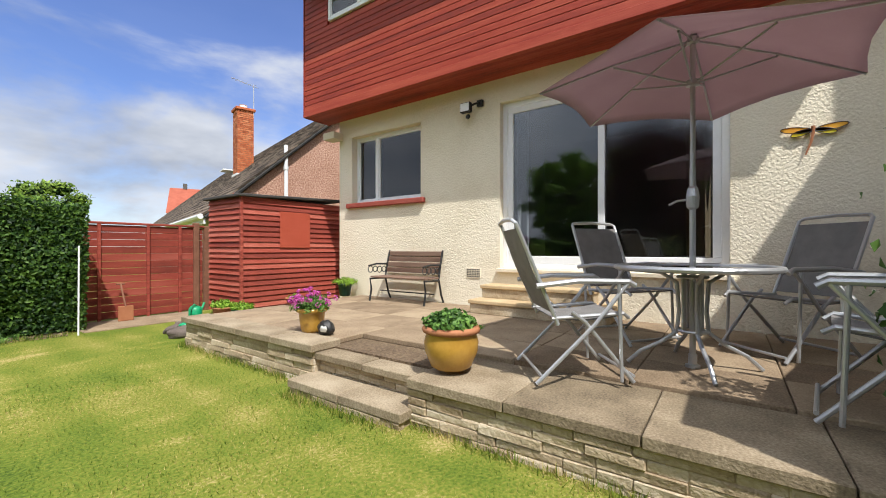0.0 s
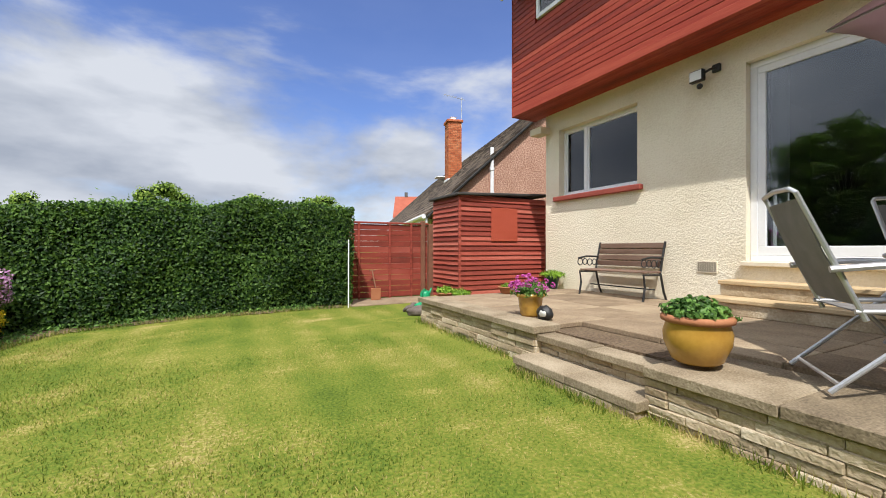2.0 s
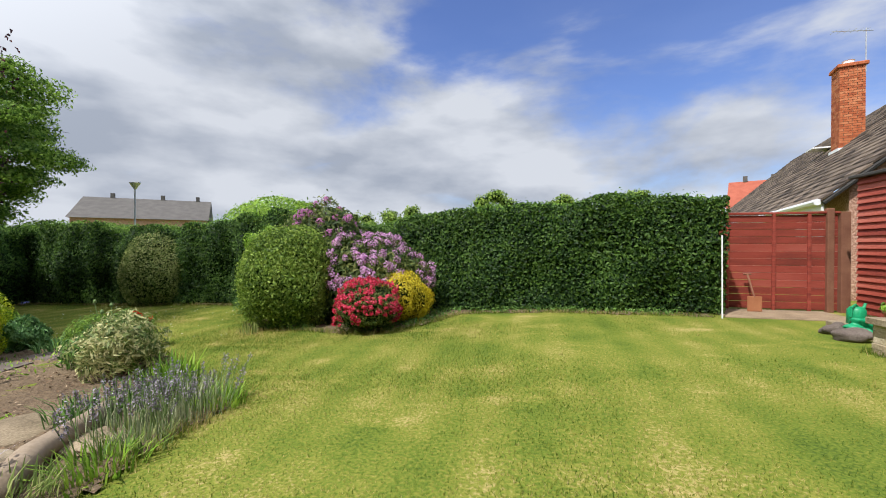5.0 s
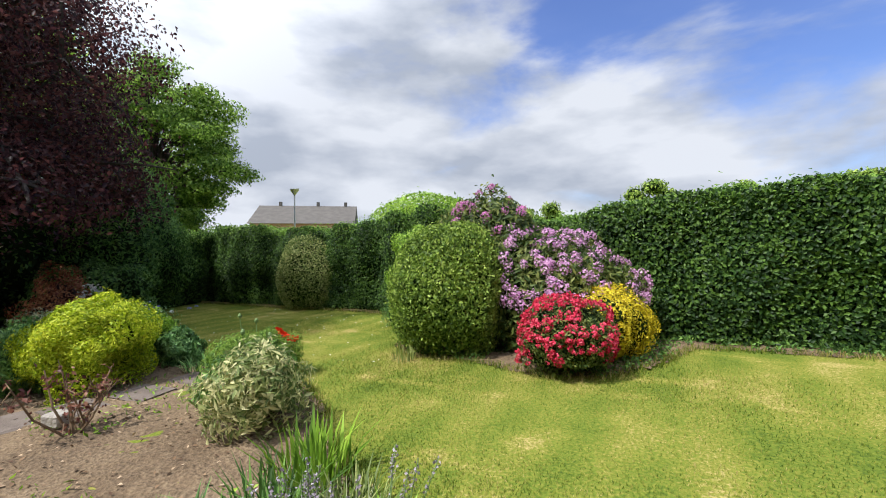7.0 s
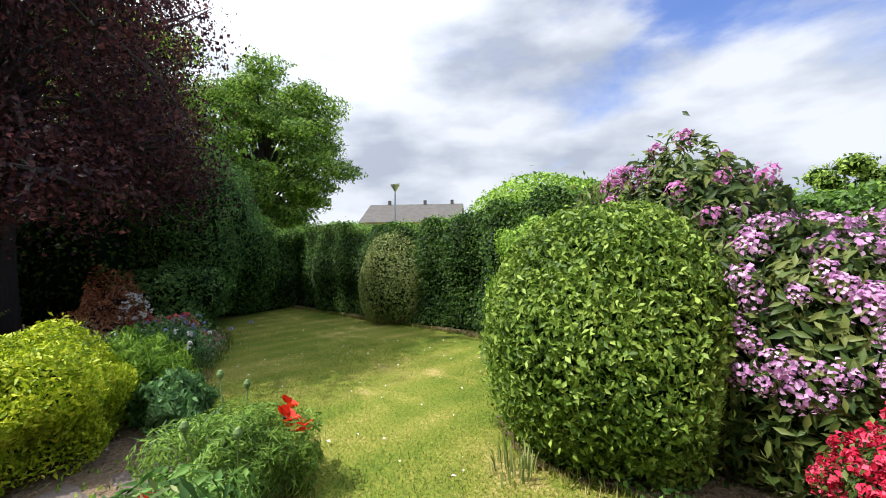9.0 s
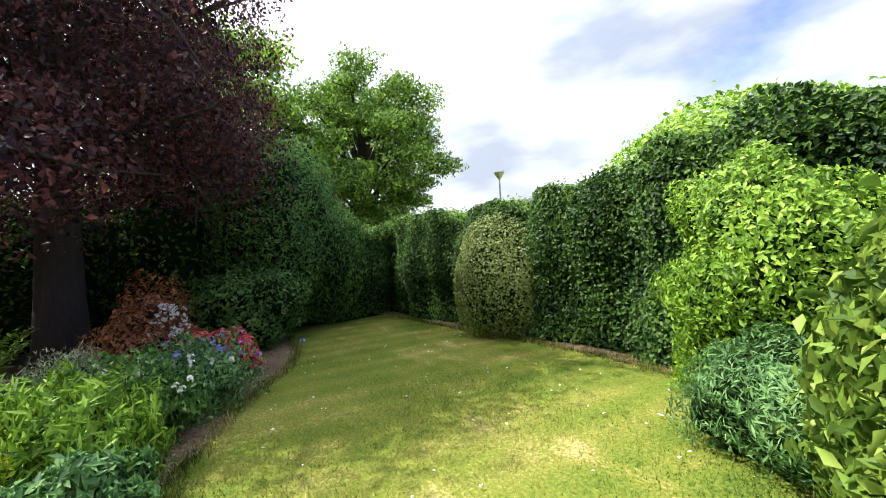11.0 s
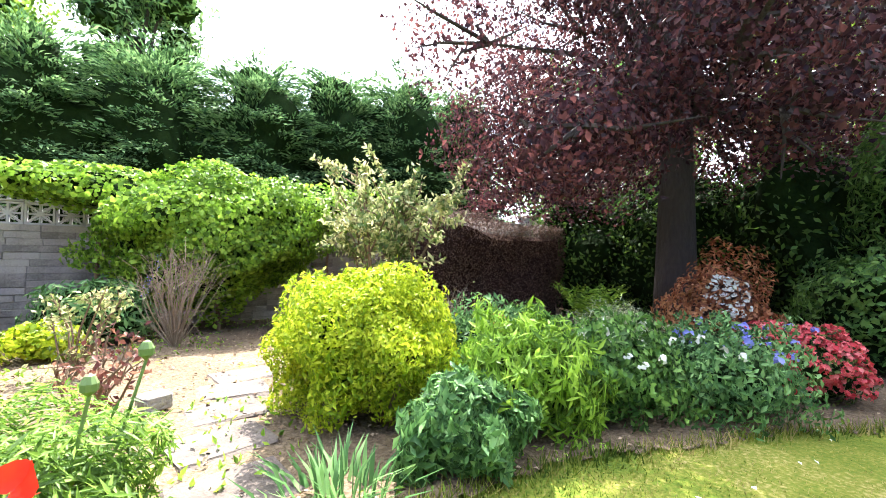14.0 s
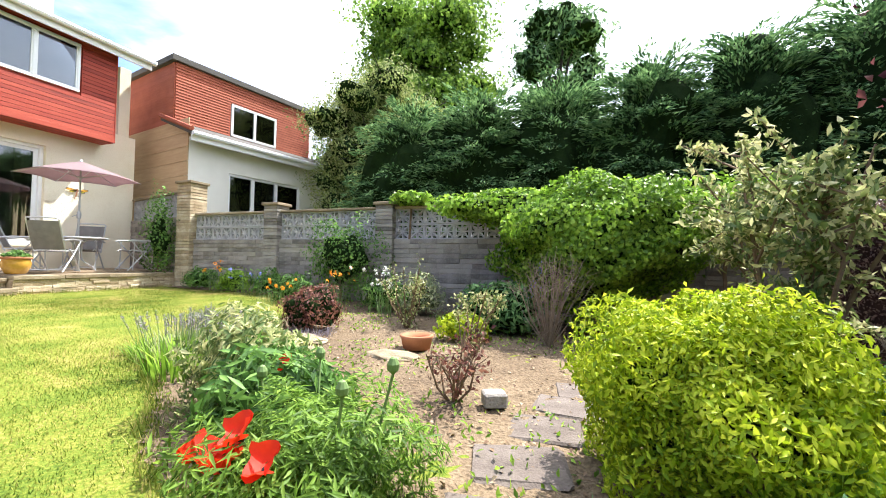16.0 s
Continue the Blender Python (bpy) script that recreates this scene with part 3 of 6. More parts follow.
wall_with_holes("wall_rear", WX, WX + .3, YR, YL, 0, OZ + .4, [(D_Y0, D_Y1, D_Z0, D_Z1), (W_Y0, W_Y1, W_Z0, W_Z1)], M_harl, "cream harled rear wall of the house")
tagged(part("wall_gable", box(WX + .3, 13, YL - .3, YL, 0, OZ + .4), M_harl), "cream harled side wall of the house", "wall", kind="structure")
tagged(part("wall_party", box(WX + .3, 13, YR, YR + .3, 0, 6.35), M_harl), "cream harled side wall of the house", "wall", kind="structure")
tagged(part("wall_inner", box(10.2, 10.35, YR + .3, YL - .3, .8, OZ), M_room), "beige plastered back wall of the room", "wall", kind="structure")
tagged(part("floor", box(WX + .3, 10.2, YR + .3, YL - .3, .85, .95), M_dark), "room floor with indoor shade put into its near-black colour", "floor", kind="structure")
tagged(part("ceiling", box(WX + .3, 10.2, YR + .3, YL - .3, 3.5, 3.6), M_room), "beige room ceiling", "ceiling", kind="structure")
tagged(part("wall_room_divider", box(WX + .3, 10.2, 3.3, 3.4, .95, 3.5), M_room), "beige plastered wall between the rooms", "wall", kind="structure")


def window(name, x, y0, y1, z0, z1, splits, label, fw=.06, depth=.07, material=None, sill=None, net=False):
    """A frame with panes in the plane x, with mullions at the given y."""
    material = material or M_white
    t = tagged(thing(name, x, (y0 + y1) / 2, z0, label, "window", kind="structure"))
    ym, h = (y0 + y1) / 2, z1 - z0
    a, b = y0 - ym, y1 - ym
    bm = bmesh.new()
    box(0, depth, a, b, 0, fw, .006, bm)
    box(0, depth, a, b, h - fw, h, .006, bm)
    box(0, depth, a, a + fw, fw, h - fw, .006, bm)
    box(0, depth, b - fw, b, fw, h - fw, .006, bm)
    part("window_frame", bm, material, t, "white plastic frame")
    ys = [a + fw, *[s - ym for s in splits], b - fw]
    for s in splits:
        part("mullion", box(-.004, depth + .004, s - ym - fw * .6, s - ym + fw * .6, fw, h - fw, .006), material, t)
    for p, q in zip(ys, ys[1:]):
        bm = bmesh.new()
        i, j = (p + (fw * .6 if p != ys[0] else 0)), (q - (fw * .6 if q != ys[-1] else 0))
        e = .028
        for r in ((i, j, fw, fw + e), (i, j, h - fw - e, h - fw), (i, i + e, fw + e, h - fw - e), (j - e, j, fw + e, h - fw - e)):
            box(.012, depth - .012, *r, .004, bm)
        part("sash", bm, material, t)
        g = part("pane", box(.03, .038, i + e, j - e, fw + e, h - fw - e), M_glass, t, "reflecting glass pane")
        g.visible_shadow = False
    if net:
        # added pale sheet brightens the panes in place of reflected sky
        part("pale_sheet", box(.046, .052, a + fw, b - fw, fw, h - fw), M_palesheet, t, "pale sheet behind the glass for sky reflection and curtains")
    if sill:
        part("window_sill", box(-sill[0], .05, a - .1, b + .1, -.09, -.002, .012), sill[1], t, "red painted stone sill")
    return t


window("window_1", WX + .13, W_Y0, W_Y1, W_Z0, W_Z1, [5.47], "white framed two-light window with red sill", sill=(.21, M_sill))


def patio_door():
    y0, y1, z0, z1, x = D_Y0, D_Y1, D_Z0, D_Z1, WX + .1
    t = tagged(thing("door_1", x, (y0 + y1) / 2, z0, "closed white sliding patio door with two tall panes", "patio door", kind="structure"))
    ym, h = (y0 + y1) / 2, z1 - z0
    a, b = y0 - ym, y1 - ym
    bm = bmesh.new()
    for r in ((a, b, 0, .07), (a, b, h - .08, h), (a, a + .08, .07, h - .08), (b - .08, b, .07, h - .08)):
        box(0, .12, *r, .006, bm)
    part("door_frame", bm, M_white, t, "white plastic frame")
    m = 1.37 - ym
    for k, (i, j, off) in enumerate(((a + .08, m + .05, .06), (m - .05, b - .08, .005))):
        bm = bmesh.new()
        w = .085
        for r in ((i, j, .07, .07 + w + .03), (i, j, h - .08 - w, h - .08), (i, i + w, .1 + w, h - .08 - w), (j - w, j, .1 + w, h - .08 - w)):
            box(off, off + .05, *r, .006, bm)
        leaf = part("sliding_leaf", bm, M_white, t, "white plastic door leaf")
        g = part("pane", box(off + .02, off + .03, i + w, j - w, .1 + w, h - .08 - w), M_glass, leaf, "reflecting glass pane")
        g.visible_shadow = False
    bm = tube([(-.055, b + .03, .98), (-.055, b + .03, 1.56)], .016, sides=8)
    for zz in (1.08, 1.46):
        tube([(-.055, b + .03, zz), (.01, b + .03, zz)], .022, bm, 8)
    part("door_handle", bm, M_black, t, "black upright grab handle")
    part("door_sill", box(-.16, .02, a - .04, b + .04, -.06, -.003, .008), M_cream, t, "cream painted sill")


patio_door()


def curtain(y0, y1, material, label):
    """A hanging curtain in soft folds behind the glass."""
    t = thing("curtain", WX + .34, (y0 + y1) / 2, .95, label, "curtain")
    bm = bmesh.new()
    n, w = 40, y1 - y0
    rows = [[bm.verts.new((.03 * math.sin(i / n * w * 42), -w / 2 + w * i / n, z)) for i in range(n + 1)] for z in (.02, 2.42)]
    for i in range(n):
        bm.faces.new((rows[0][i], rows[0][i + 1], rows[1][i + 1], rows[1][i]))
    bmesh.ops.solidify(bm, geom=bm.faces[:], thickness=.006)
    part("cloth", bm, material, t, smooth=True)


curtain(.05, .42, M_drape, "beige curtain drawn back inside the patio door")
curtain(2.48, 2.68, M_palesheet, "white net curtain drawn back inside the patio door")

# clad upper storey
t_over = tagged(thing("upper_storey", OX, 2.5, OZ, "projecting upper storey clad in red painted boards", "house storey", kind="structure"))
OY0, OY1, OH = -1.18, 6.72, 2.42
UW = [(4.35, 6.0, 1.62, 2.35), (-.35, 2.3, 1.05, 2.28)]
part("core", box(.03, .62, OY0 - 2.5 + .02, OY1 - 2.5 - .02, .02, OH), M_redwood, t_over)
for k in range(9):
    part("soffit_board", box(.001 + k * .066, .063 + k * .066, OY0 - 2.5, OY1 - 2.5, -.012, .018), M_redwood, t_over)
part("edge_board", box(-.028, -.002, OY0 - 2.5, OY1 - 2.5, -.02, .1, .005), M_redwood, t_over)
bh = .098
for k in range(24):
    z0 = .1 + k * bh
    z1 = min(z0 + bh - .008, OH)
    cuts = [OY0, OY1]
    for (a, b, lo, hi) in UW:
        if z1 > lo - .04 and z0 < hi + .04:
            cuts += [a - .04, b + .04]
    cuts.sort()
    for a, b in zip(cuts[::2], cuts[1::2]):
        part("board", box(-.014, .03, a - 2.5, b - 2.5, z0, z1, .004), M_redwood, t_over)
part("corner_board", box(-.026, .62, OY1 - 2.5 + .001, OY1 - 2.5 + .025, -.02, OH, .004), M_redwood, t_over)
part("corner_board", box(-.026, .62, OY0 - 2.5 - .025, OY0 - 2.5 - .001, -.02, OH, .004), M_redwood, t_over)
for i, (a, b, lo, hi) in enumerate(UW):
    window("window_%d" % (i + 2), OX - .03, a, b, OZ + lo, OZ + hi, [a + (b - a) * f for f in ((.5,) if i == 0 else (.34, .67))], "white framed upstairs window in red cladding", net=True)
t_eave = tagged(thing("roof", 9, 2.5, OZ + OH, "low tiled house roof with white gutter", "roof", kind="structure"))
bm = bmesh.new()
vs = [bm.verts.new(c) for c in ((-2.85, -4.4, .02), (-2.85, 4.2, .02), (4.2, 4.2, 2.4), (4.2, -4.4, 2.4), (-2.85, -4.4, .14), (-2.85, 4.2, .14), (4.2, 4.2, 2.54), (4.2, -4.4, 2.54))]
for f in ((3, 2, 1, 0), (4, 5, 6, 7), (0, 1, 5, 4), (1, 2, 6, 5), (2, 3, 7, 6), (3, 0, 4, 7)):
    bm.faces.new([vs[i] for i in f])
part("roof_slope", bm, M_rooft, t_eave)
part("gutter", tube([(-2.92, -4.45, .04), (-2.92, 4.2, .04)], .07), M_white, t_eave, "white plastic gutter")
part("fascia", box(-2.84, -2.8, -4.4, 4.2, -.16, .04), M_white, t_eave)
bm = box(1.0, 1.9, -3.9, -2.9, 1.2, 2.9)
st = part("chimney_stack", bm, M_harl, t_eave)
for yy in (-3.65, -3.15):
    q = part("chimney_pot", lathe([(.13, 0), (.12, .5), (.15, .52), (.15, .6), (.1, .6)], 14), M_redtile, st, "red clay chimney pot")
    q.location = (1.45, yy, 2.9)

# ---- patio ----
PF = 4.0


def coursed(name, x0, y0, x1, y1, z0, z1, material, label, course=.075, depth=.22, joint=M_soil, lmin=.25, lmax=.6, category="wall", side=1, backed=True):
    """A wall of thin stone courses from (x0, y0) to (x1, y1); each stone is a piece of its own, its face on the left of that line when side is 1."""
    L = math.hypot(x1 - x0, y1 - y0)
    ang = math.degrees(math.atan2(y1 - y0, x1 - x0))
    t = tagged(thing(name, x0, y0, z0, label, category, kind="structure", rz=ang))
    h = z1 - z0
    n = max(1, round(h / course))
    c = h / n
    part("core", box(.01, L - .01, side * -.006, side * -depth, 0, h - .004), material if backed else joint, t)
    shapes = {}
    r = random.Random(int(abs(x0 * 31 + y0 * 17 + z0 * 7) * 10))
    for k in range(n):
        x = 0.0
        while x < L - .02:
            w = min(r.choice((lmin, (lmin + lmax) / 2, lmax)), L - x)
            if L - x - w < lmin * .5:
                w = L - x
            key = (round(w, 3), r.randint(0, 2))
            if key not in shapes:
                bm = box(.0015, w - .0015, side * -.05, side * (.002 + .007 * key[1]), .001, c - .002, .006)
                for v in bm.verts:
                    if v.co.y * side > 0:
                        v.co += Vector((0, r.uniform(-.006, .006), r.uniform(-.004, .004)))
                me = bpy.data.meshes.new("stone")
                bm.to_mesh(me)
                bm.free()
                me.materials.append(material)
                shapes[key] = me
            o = new("stone", shapes[key])
            o.parent = t
            o.location = (x, 0, k * c)
            x += w
    return t


tagged(part("patio_base", box(PF + .22, WX, YR, 5.75, -.1, PZ - .05), M_soil), "rubble base under the patio", "base", kind="structure")

def slabs(name, x0, x1, y0, y1, nx, ny, z, label, th=.05, material=None):
    t = tagged(thing(name, x0, y0, z - th, label, "paving", kind="structure"))
    dx, dy = (x1 - x0) / nx, (y1 - y0) / ny
    bm = box(.004, dx - .004, .004, dy - .004, 0, th, .006)
    me = bpy.data.meshes.new("slab")
    bm.to_mesh(me)
    bm.free()
    me.materials.append(material or M_slab)
    for i in range(nx):
        for j in range(ny):
            o = new("slab", me)
            o.parent = t
            o.location = (i * dx, j * dy, random.uniform(-.003, .003))
            o.rotation_euler = (random.uniform(-.003, .003), random.uniform(-.003, .003), 0)
    return t


NY0, NY1 = 1.86, 3.12     # the notch with the garden steps
slabs("patio_paving_upper", PF + .3, WX - .002, NY1, 5.75, 4, 4, PZ, "grey-brown concrete paving slabs of the patio")
slabs("patio_paving", PF + .62, WX - .002, -2.04, NY1 - .001, 4, 6, PZ, "grey-brown concrete paving slabs of the patio")
slabs("patio_edge_paving", PF - .16, PF + .618, -1.18, NY0, 1, 4, PZ - .03, "weathered coping slabs along the patio edge", .07, M_cop)
slabs("patio_coping_upper", PF - .05, PF + .298, NY1 - .04, 5.8, 1, 4, PZ + .012, "weathered coping slabs on the patio wall", .07, M_cop)
coursed("patio_wall_upper", PF, NY1, PF, 5.75, -.08, PZ - .06, M_stone, "low patio wall of pale split stone", .062, side=1, lmin=.18, lmax=.42)
coursed("patio_wall_end", PF, 5.75, 5.35, 5.75, -.08, PZ - .06, M_stone, "low patio wall of pale split stone", .062, side=1, lmin=.18, lmax=.42)
coursed("patio_wall", PF - .12, -1.18, PF - .12, NY0, -.08, PZ - .1, M_stone, "low patio wall of pale split stone", .062, side=1, lmin=.18, lmax=.42)
coursed("step_cheek", PF + .6, NY1, PF, NY1, -.08, PZ - .06, M_stone, "stone cheek wall beside the garden steps", .062, side=1, lmin=.18, lmax=.42)
coursed("step_riser_upper", PF + .62, NY0, PF + .62, NY1, .25, PZ - .05, M_stone, "riser of the top garden step", .062, side=1, lmin=.18, lmax=.42)
slabs("garden_step_upper", PF - .0, PF + .618, NY0 + .003, NY1 - .01, 1, 2, .3, "worn stone garden step", .06, M_cop)
coursed("step_riser_middle", PF + .07, NY0, PF + .07, NY1, .02, .24, M_stone, "riser of the middle garden step", .062, side=1, lmin=.18, lmax=.42)
slabs("garden_step_lower", PF - .26, PF + .06, NY0 - .04, NY1 + .02, 1, 2, .12, "worn stone garden step on the lawn", .07, M_cop)
coursed("step_riser_lower", PF - .24, NY0 - .02, PF - .24, NY1, -.1, .05, M_stone, "riser of the lowest garden step", .062, side=1, lmin=.18, lmax=.42)

# door steps
for nm, x0, y0, y1, z0, z1 in (("door_step_lower", 6.42, 1.1, 2.95, PZ, .555), ("door_step_upper", 6.72, 1.35, 2.93, .555, .74)):
    t = tagged(thing(nm, 0, 0, 0, "sandstone step before the patio door", "step", kind="structure"))
    part("riser", box(x0 + .025, WX - .001, y0 + .02, y1 - .02, z0 + .001, z1 - .05, .006), M_stone, t)
    part("tread", box(x0, WX - .001, y0, y1, z1 - .05, z1, .008), M_step, t)


def air_vent():
    t = thing("air_vent", WX - .012, 3.25, .8, "cream slotted air vent in the harled wall", "vent")
    part("vent_frame", box(0, .014, -.13, .13, 0, .16, .004), M_cream, t)
    for k in range(5):
        for j in range(8):
            # raised near-black strips imitate the shade in the vent openings
            part("slot", box(-.003, .001, -.115 + j * .03, -.095 + j * .03, .02 + k * .027, .035 + k * .027), M_dark, t)


air_vent()


def floodlight():
    t = thing("floodlight", WX, 3.12, 3.5, "black floodlight with motion sensor under the overhang", "floodlight")
    part("wall_bracket", box(-.05, 0, -.05, .05, -.05, .05, .008), M_black, t)
    part("arm", tube([(-.05, 0, 0), (-.13, .03, -.03), (-.13, .16, -.06)], .016), M_black, t)
    b = part("lamp_body", box(-.2, -.12, .08, .26, -.15, .0, .01), M_black, t)
    part("lamp_glass", box(-.208, -.199, .095, .245, -.135, -.015), M_white, b, "pale glass front")
    part("sensor", box(-.16, -.1, .12, .19, -.24, -.17, .02), M_black, t)


floodlight()


def dragonfly():
    t = thing("dragonfly_ornament", WX - .03, -.69, 2.42, "painted metal dragonfly ornament on the wall", "ornament")
    part("body", tube([(0, 0, .07), (0, .0, 0), (0, .02, -.12), (0, .07, -.27)], .022, sides=8, r_end=.009), M_terra, t)
    for s in (-1, 1):
        for a, ln, w, m in ((.12, .3, .075, M_orange), (-.22, .2, .07, M_gold)):
            bm = bmesh.new()
            k = 14
            vs = [bm.verts.new((-.004, s * (ln * (.5 - .5 * math.cos(i / k * math.tau)) + .01), a * ln * (.5 - .5 * math.cos(i / k * math.tau)) + w * .5 * math.sin(i / k * math.tau) + .02)) for i in range(k)]
            f = bm.faces.new(vs)
            ext = bmesh.ops.extrude_face_region(bm, geom=[f])["geom"]
            bmesh.ops.translate(bm, verts=[v for v in ext if isinstance(v, bmesh.types.BMVert)], vec=(.008, 0, 0))
            wing = part("wing", bm, m, t, "painted wing")
            rim = tube([(-.006, s * (ln * (.5 - .5 * math.cos(i / k * math.tau)) + .01), a * ln * (.5 - .5 * math.cos(i / k * math.tau)) + w * .5 * math.sin(i / k * math.tau) + .02) for i in range(k + 1)], .005, sides=5)
            part("wing_rim", rim, M_black, wing)
    return t


dragonfly().scale = (.82, .82, .82)


def downpipe_stub():
    t = thing("overflow_pipe", WX - .25, 6.3, 3.42, "short cream pipe stub at the house corner", "pipe")
    part("pipe", box(-.0, .25, -.02, .3, 0, .14, .01), M_cream, t)


downpipe_stub()


def bench():
    t = thing("garden_bench", 6.82, 4.42, PZ, "slatted wooden bench with scrolled black iron ends", "bench")
    for k in range(4):
        part("seat_slat", box(-.24 + k * .1, -.16 + k * .1, -.6, .6, .40, .425, .006), M_benchw, t)
    for k in range(4):
        part("back_slat", box(.15 + k * .025, .17 + k * .025, -.6, .6, .48 + k * .095, .56 + k * .095, .006), M_benchw, t)
    for s in (-1, 1):
        y = s * .59
        e = part("iron_end", tube([(-.26, y, 0), (-.22, y, .2), (-.25, y, .38), (.12, y, .37), (.17, y, .6), (.24, y, .86)], .017, sides=7), M_black, t, "scrolled black cast iron end")
        bm = tube([(.26, y, 0), (.2, y, .12), (.13, y, .38)], .017, sides=7)
        part("rear_leg", bm, M_black, e)
        bm = tube([(-.28, y, .6), (-.1, y, .63), (.17, y, .62)], .016, sides=7)
        for cx, cz, r in ((-.24, .54, .055), (-.13, .54, .05), (-.02, .53, .055), (.09, .53, .05)):
            tube([(cx + r * math.cos(a * .5), y, cz + r * math.sin(a * .5)) for a in range(14)], .008, bm, 5)
        part("scroll_arm", bm, M_black, e)
    part("stretcher", tube([(0, -.59, .16), (0, .59, .16)], .01), M_black, t)
    return t


bench()


def pot(name, x, y, z, profile, material, label, category="plant pot"):
    t = thing(name, x, y, z, label, category)
    part("pot_body", lathe(profile), material, t, smooth=True)
    return t


def planted(t, h, radii, n, leaf, material, seed=3, name="plant"):
    p, nr, _ = ball_points(n, radii, seed, .2, 5, .6, -.3)
    o = link_mesh(name, leaf_mesh(name, p, nr, *leaf), material, t)
    o.location = (0, 0, h)
    return o


t = pot("ochre_plant_pot", 4.17, 1.69, PZ, [(.13, 0), (.155, .02), (.2, .13), (.205, .2), (.185, .27), (.19, .28)], M_glaze, "wide ochre glazed pot of green seedlings")
part("pot_rim", lathe([(.19, .262), (.215, .272), (.22, .3), (.2, .315), (.17, .31), (.165, .24), (.16, .23)]), M_terra, t, "terracotta rim", smooth=True)
part("soil", lathe([(.166, .25), (.16, .285), (.08, .295)]), M_soil, t)
planted(t, .31, (.19, .19, .11), 1500, (.04, .03), M_mid)
t = pot("pink_flower_pot", 4.36, 3.62, PZ + .012, [(.1, 0), (.11, .02), (.125, .1), (.135, .2), (.16, .215), (.16, .245), (.135, .25), (.13, .2)], M_glaze, "ochre glazed pot of pink flowers on the coping")
planted(t, .26, (.17, .17, .1), 1600, (.07, .012), M_mid, 4, "leaves")
p, nr, d = ball_points(60, (.22, .22, .17), 5, .15, 5, .3, .1)
heads(t, "flower_head", p, nr, .03, .022, M_magenta, 22, "", (0, 0, .28))
t = pot("green_plant_pot", 6.83, 5.95, PZ, [(.09, 0), (.1, .02), (.13, .2), (.145, .21), (.145, .24), (.12, .24), (.12, .2)], M_gpot, "dark green plastic pot with drooping grass")
planted(t, .25, (.2, .2, .08), 420, (.14, .014), M_bright, 6)
t = pot("low_bowl_pot", 5.5, 5.6, PZ, [(.08, 0), (.1, .02), (.13, .1), (.15, .11), (.14, .12), (.1, .1)], M_terra, "small terracotta bowl on the patio")
planted(t, .12, (.1, .1, .05), 200, (.05, .015), M_bright, 6)
t = thing("stone_ornament", 4.35, 3.38, PZ + .012, "small black and white painted stone on the coping", "ornament")
part("stone", ball_core((.07, .1, .08), 3, .1, 3, 1, -.75), M_black, t, smooth=True).location = (0, 0, .06)
part("white_patch", ball_core((.03, .05, .04), 5, .1, 3, 1, -.75), M_whitep, t, smooth=True).location = (-.052, -.03, .06)


def garden_chair():
    """A folding chair: tube frame, crossed legs, sling seat and back. Faces +x, its feet round the origin."""
    t = thing("garden_chair", 0, 0, 0, "folding grey metal garden chair with mesh sling seat", "chair", "chairs round the patio table")
    for s in (-1, 1):
        y = s * .27
        part("front_leg", tube([(-.3, y, .012), (.05, y, .36), (.26, y, .62)], .0125), M_alu, t)
        part("rear_leg", tube([(.3, y * .94, .012), (.0, y * .94, .38), (-.08, y * .94, .44)], .0125), M_alu, t)
        part("armrest", tube([(-.3, y, .6), (-.05, y, .63), (.26, y, .625), (.3, y, .6)], .017), M_alu, t, "flat grey armrest")
        part("side_post", tube([(.22, y * 1.0, .02), (.2, y, .62)], .011), M_alu, t)
        part("back_rail", tube([(-.16, y * .9, .36), (-.27, y * .9, .62), (-.42, y * .9, .98), (-.44, y * .8, 1.0)], .0125), M_alu, t)
        part("seat_rail", tube([(-.2, y * .9, .4), (.24, y * .9, .43), (.28, y * .85, .4)], .0125), M_alu, t)
    part("top_rail", tube([(-.44, -.216, 1.0), (-.45, 0, 1.01), (-.44, .216, 1.0)], .0125), M_alu, t)
    part("foot_bar", tube([(.3, -.255, .05), (.3, .255, .05)], .01), M_alu, t)
    part("rear_foot_bar", tube([(-.26, -.27, .05), (-.26, .27, .05)], .01), M_alu, t)
    for nm, a, b in (("backrest", (-.19, .43), (-.41, .95)), ("seat", (-.18, .4), (.25, .425))):
        bm = bmesh.new()
        m, rows = 6, []
        for i in range(m + 1):
            f = i / m
            sag = -.02 * math.sin(f * math.pi)
            x, z = a[0] + (b[0] - a[0]) * f, a[1] + (b[1] - a[1]) * f
            ox, oz = (sag * 1.0, 0) if nm == "backrest" else (0, sag)
            rows.append([bm.verts.new((x + ox, yy, z + oz)) for yy in (-.235, 0, .235)])
        for q, w in zip(rows, rows[1:]):
            for k in range(2):
                bm.faces.new((q[k], q[k + 1], w[k + 1], w[k]))
        bmesh.ops.recalc_face_normals(bm, faces=bm.faces)
        bmesh.ops.solidify(bm, geom=bm.faces[:], thickness=.006)
        part(nm, bm, M_sling, t, "grey woven mesh")
    return t


TX, TY = 5.21, .21
ch = garden_chair()
ch.matrix_basis = pose(4.57, .92, PZ, 0, 0, -53) @ Matrix.Scale(1.08, 4)
for x, y, a in ((6.02, .82, -125), (6.12, -.4, 135), (4.66, -.76, 82)):
    copy_thing(ch, pose(x, y, PZ, 0, 0, a) @ Matrix.Scale(1.08, 4))


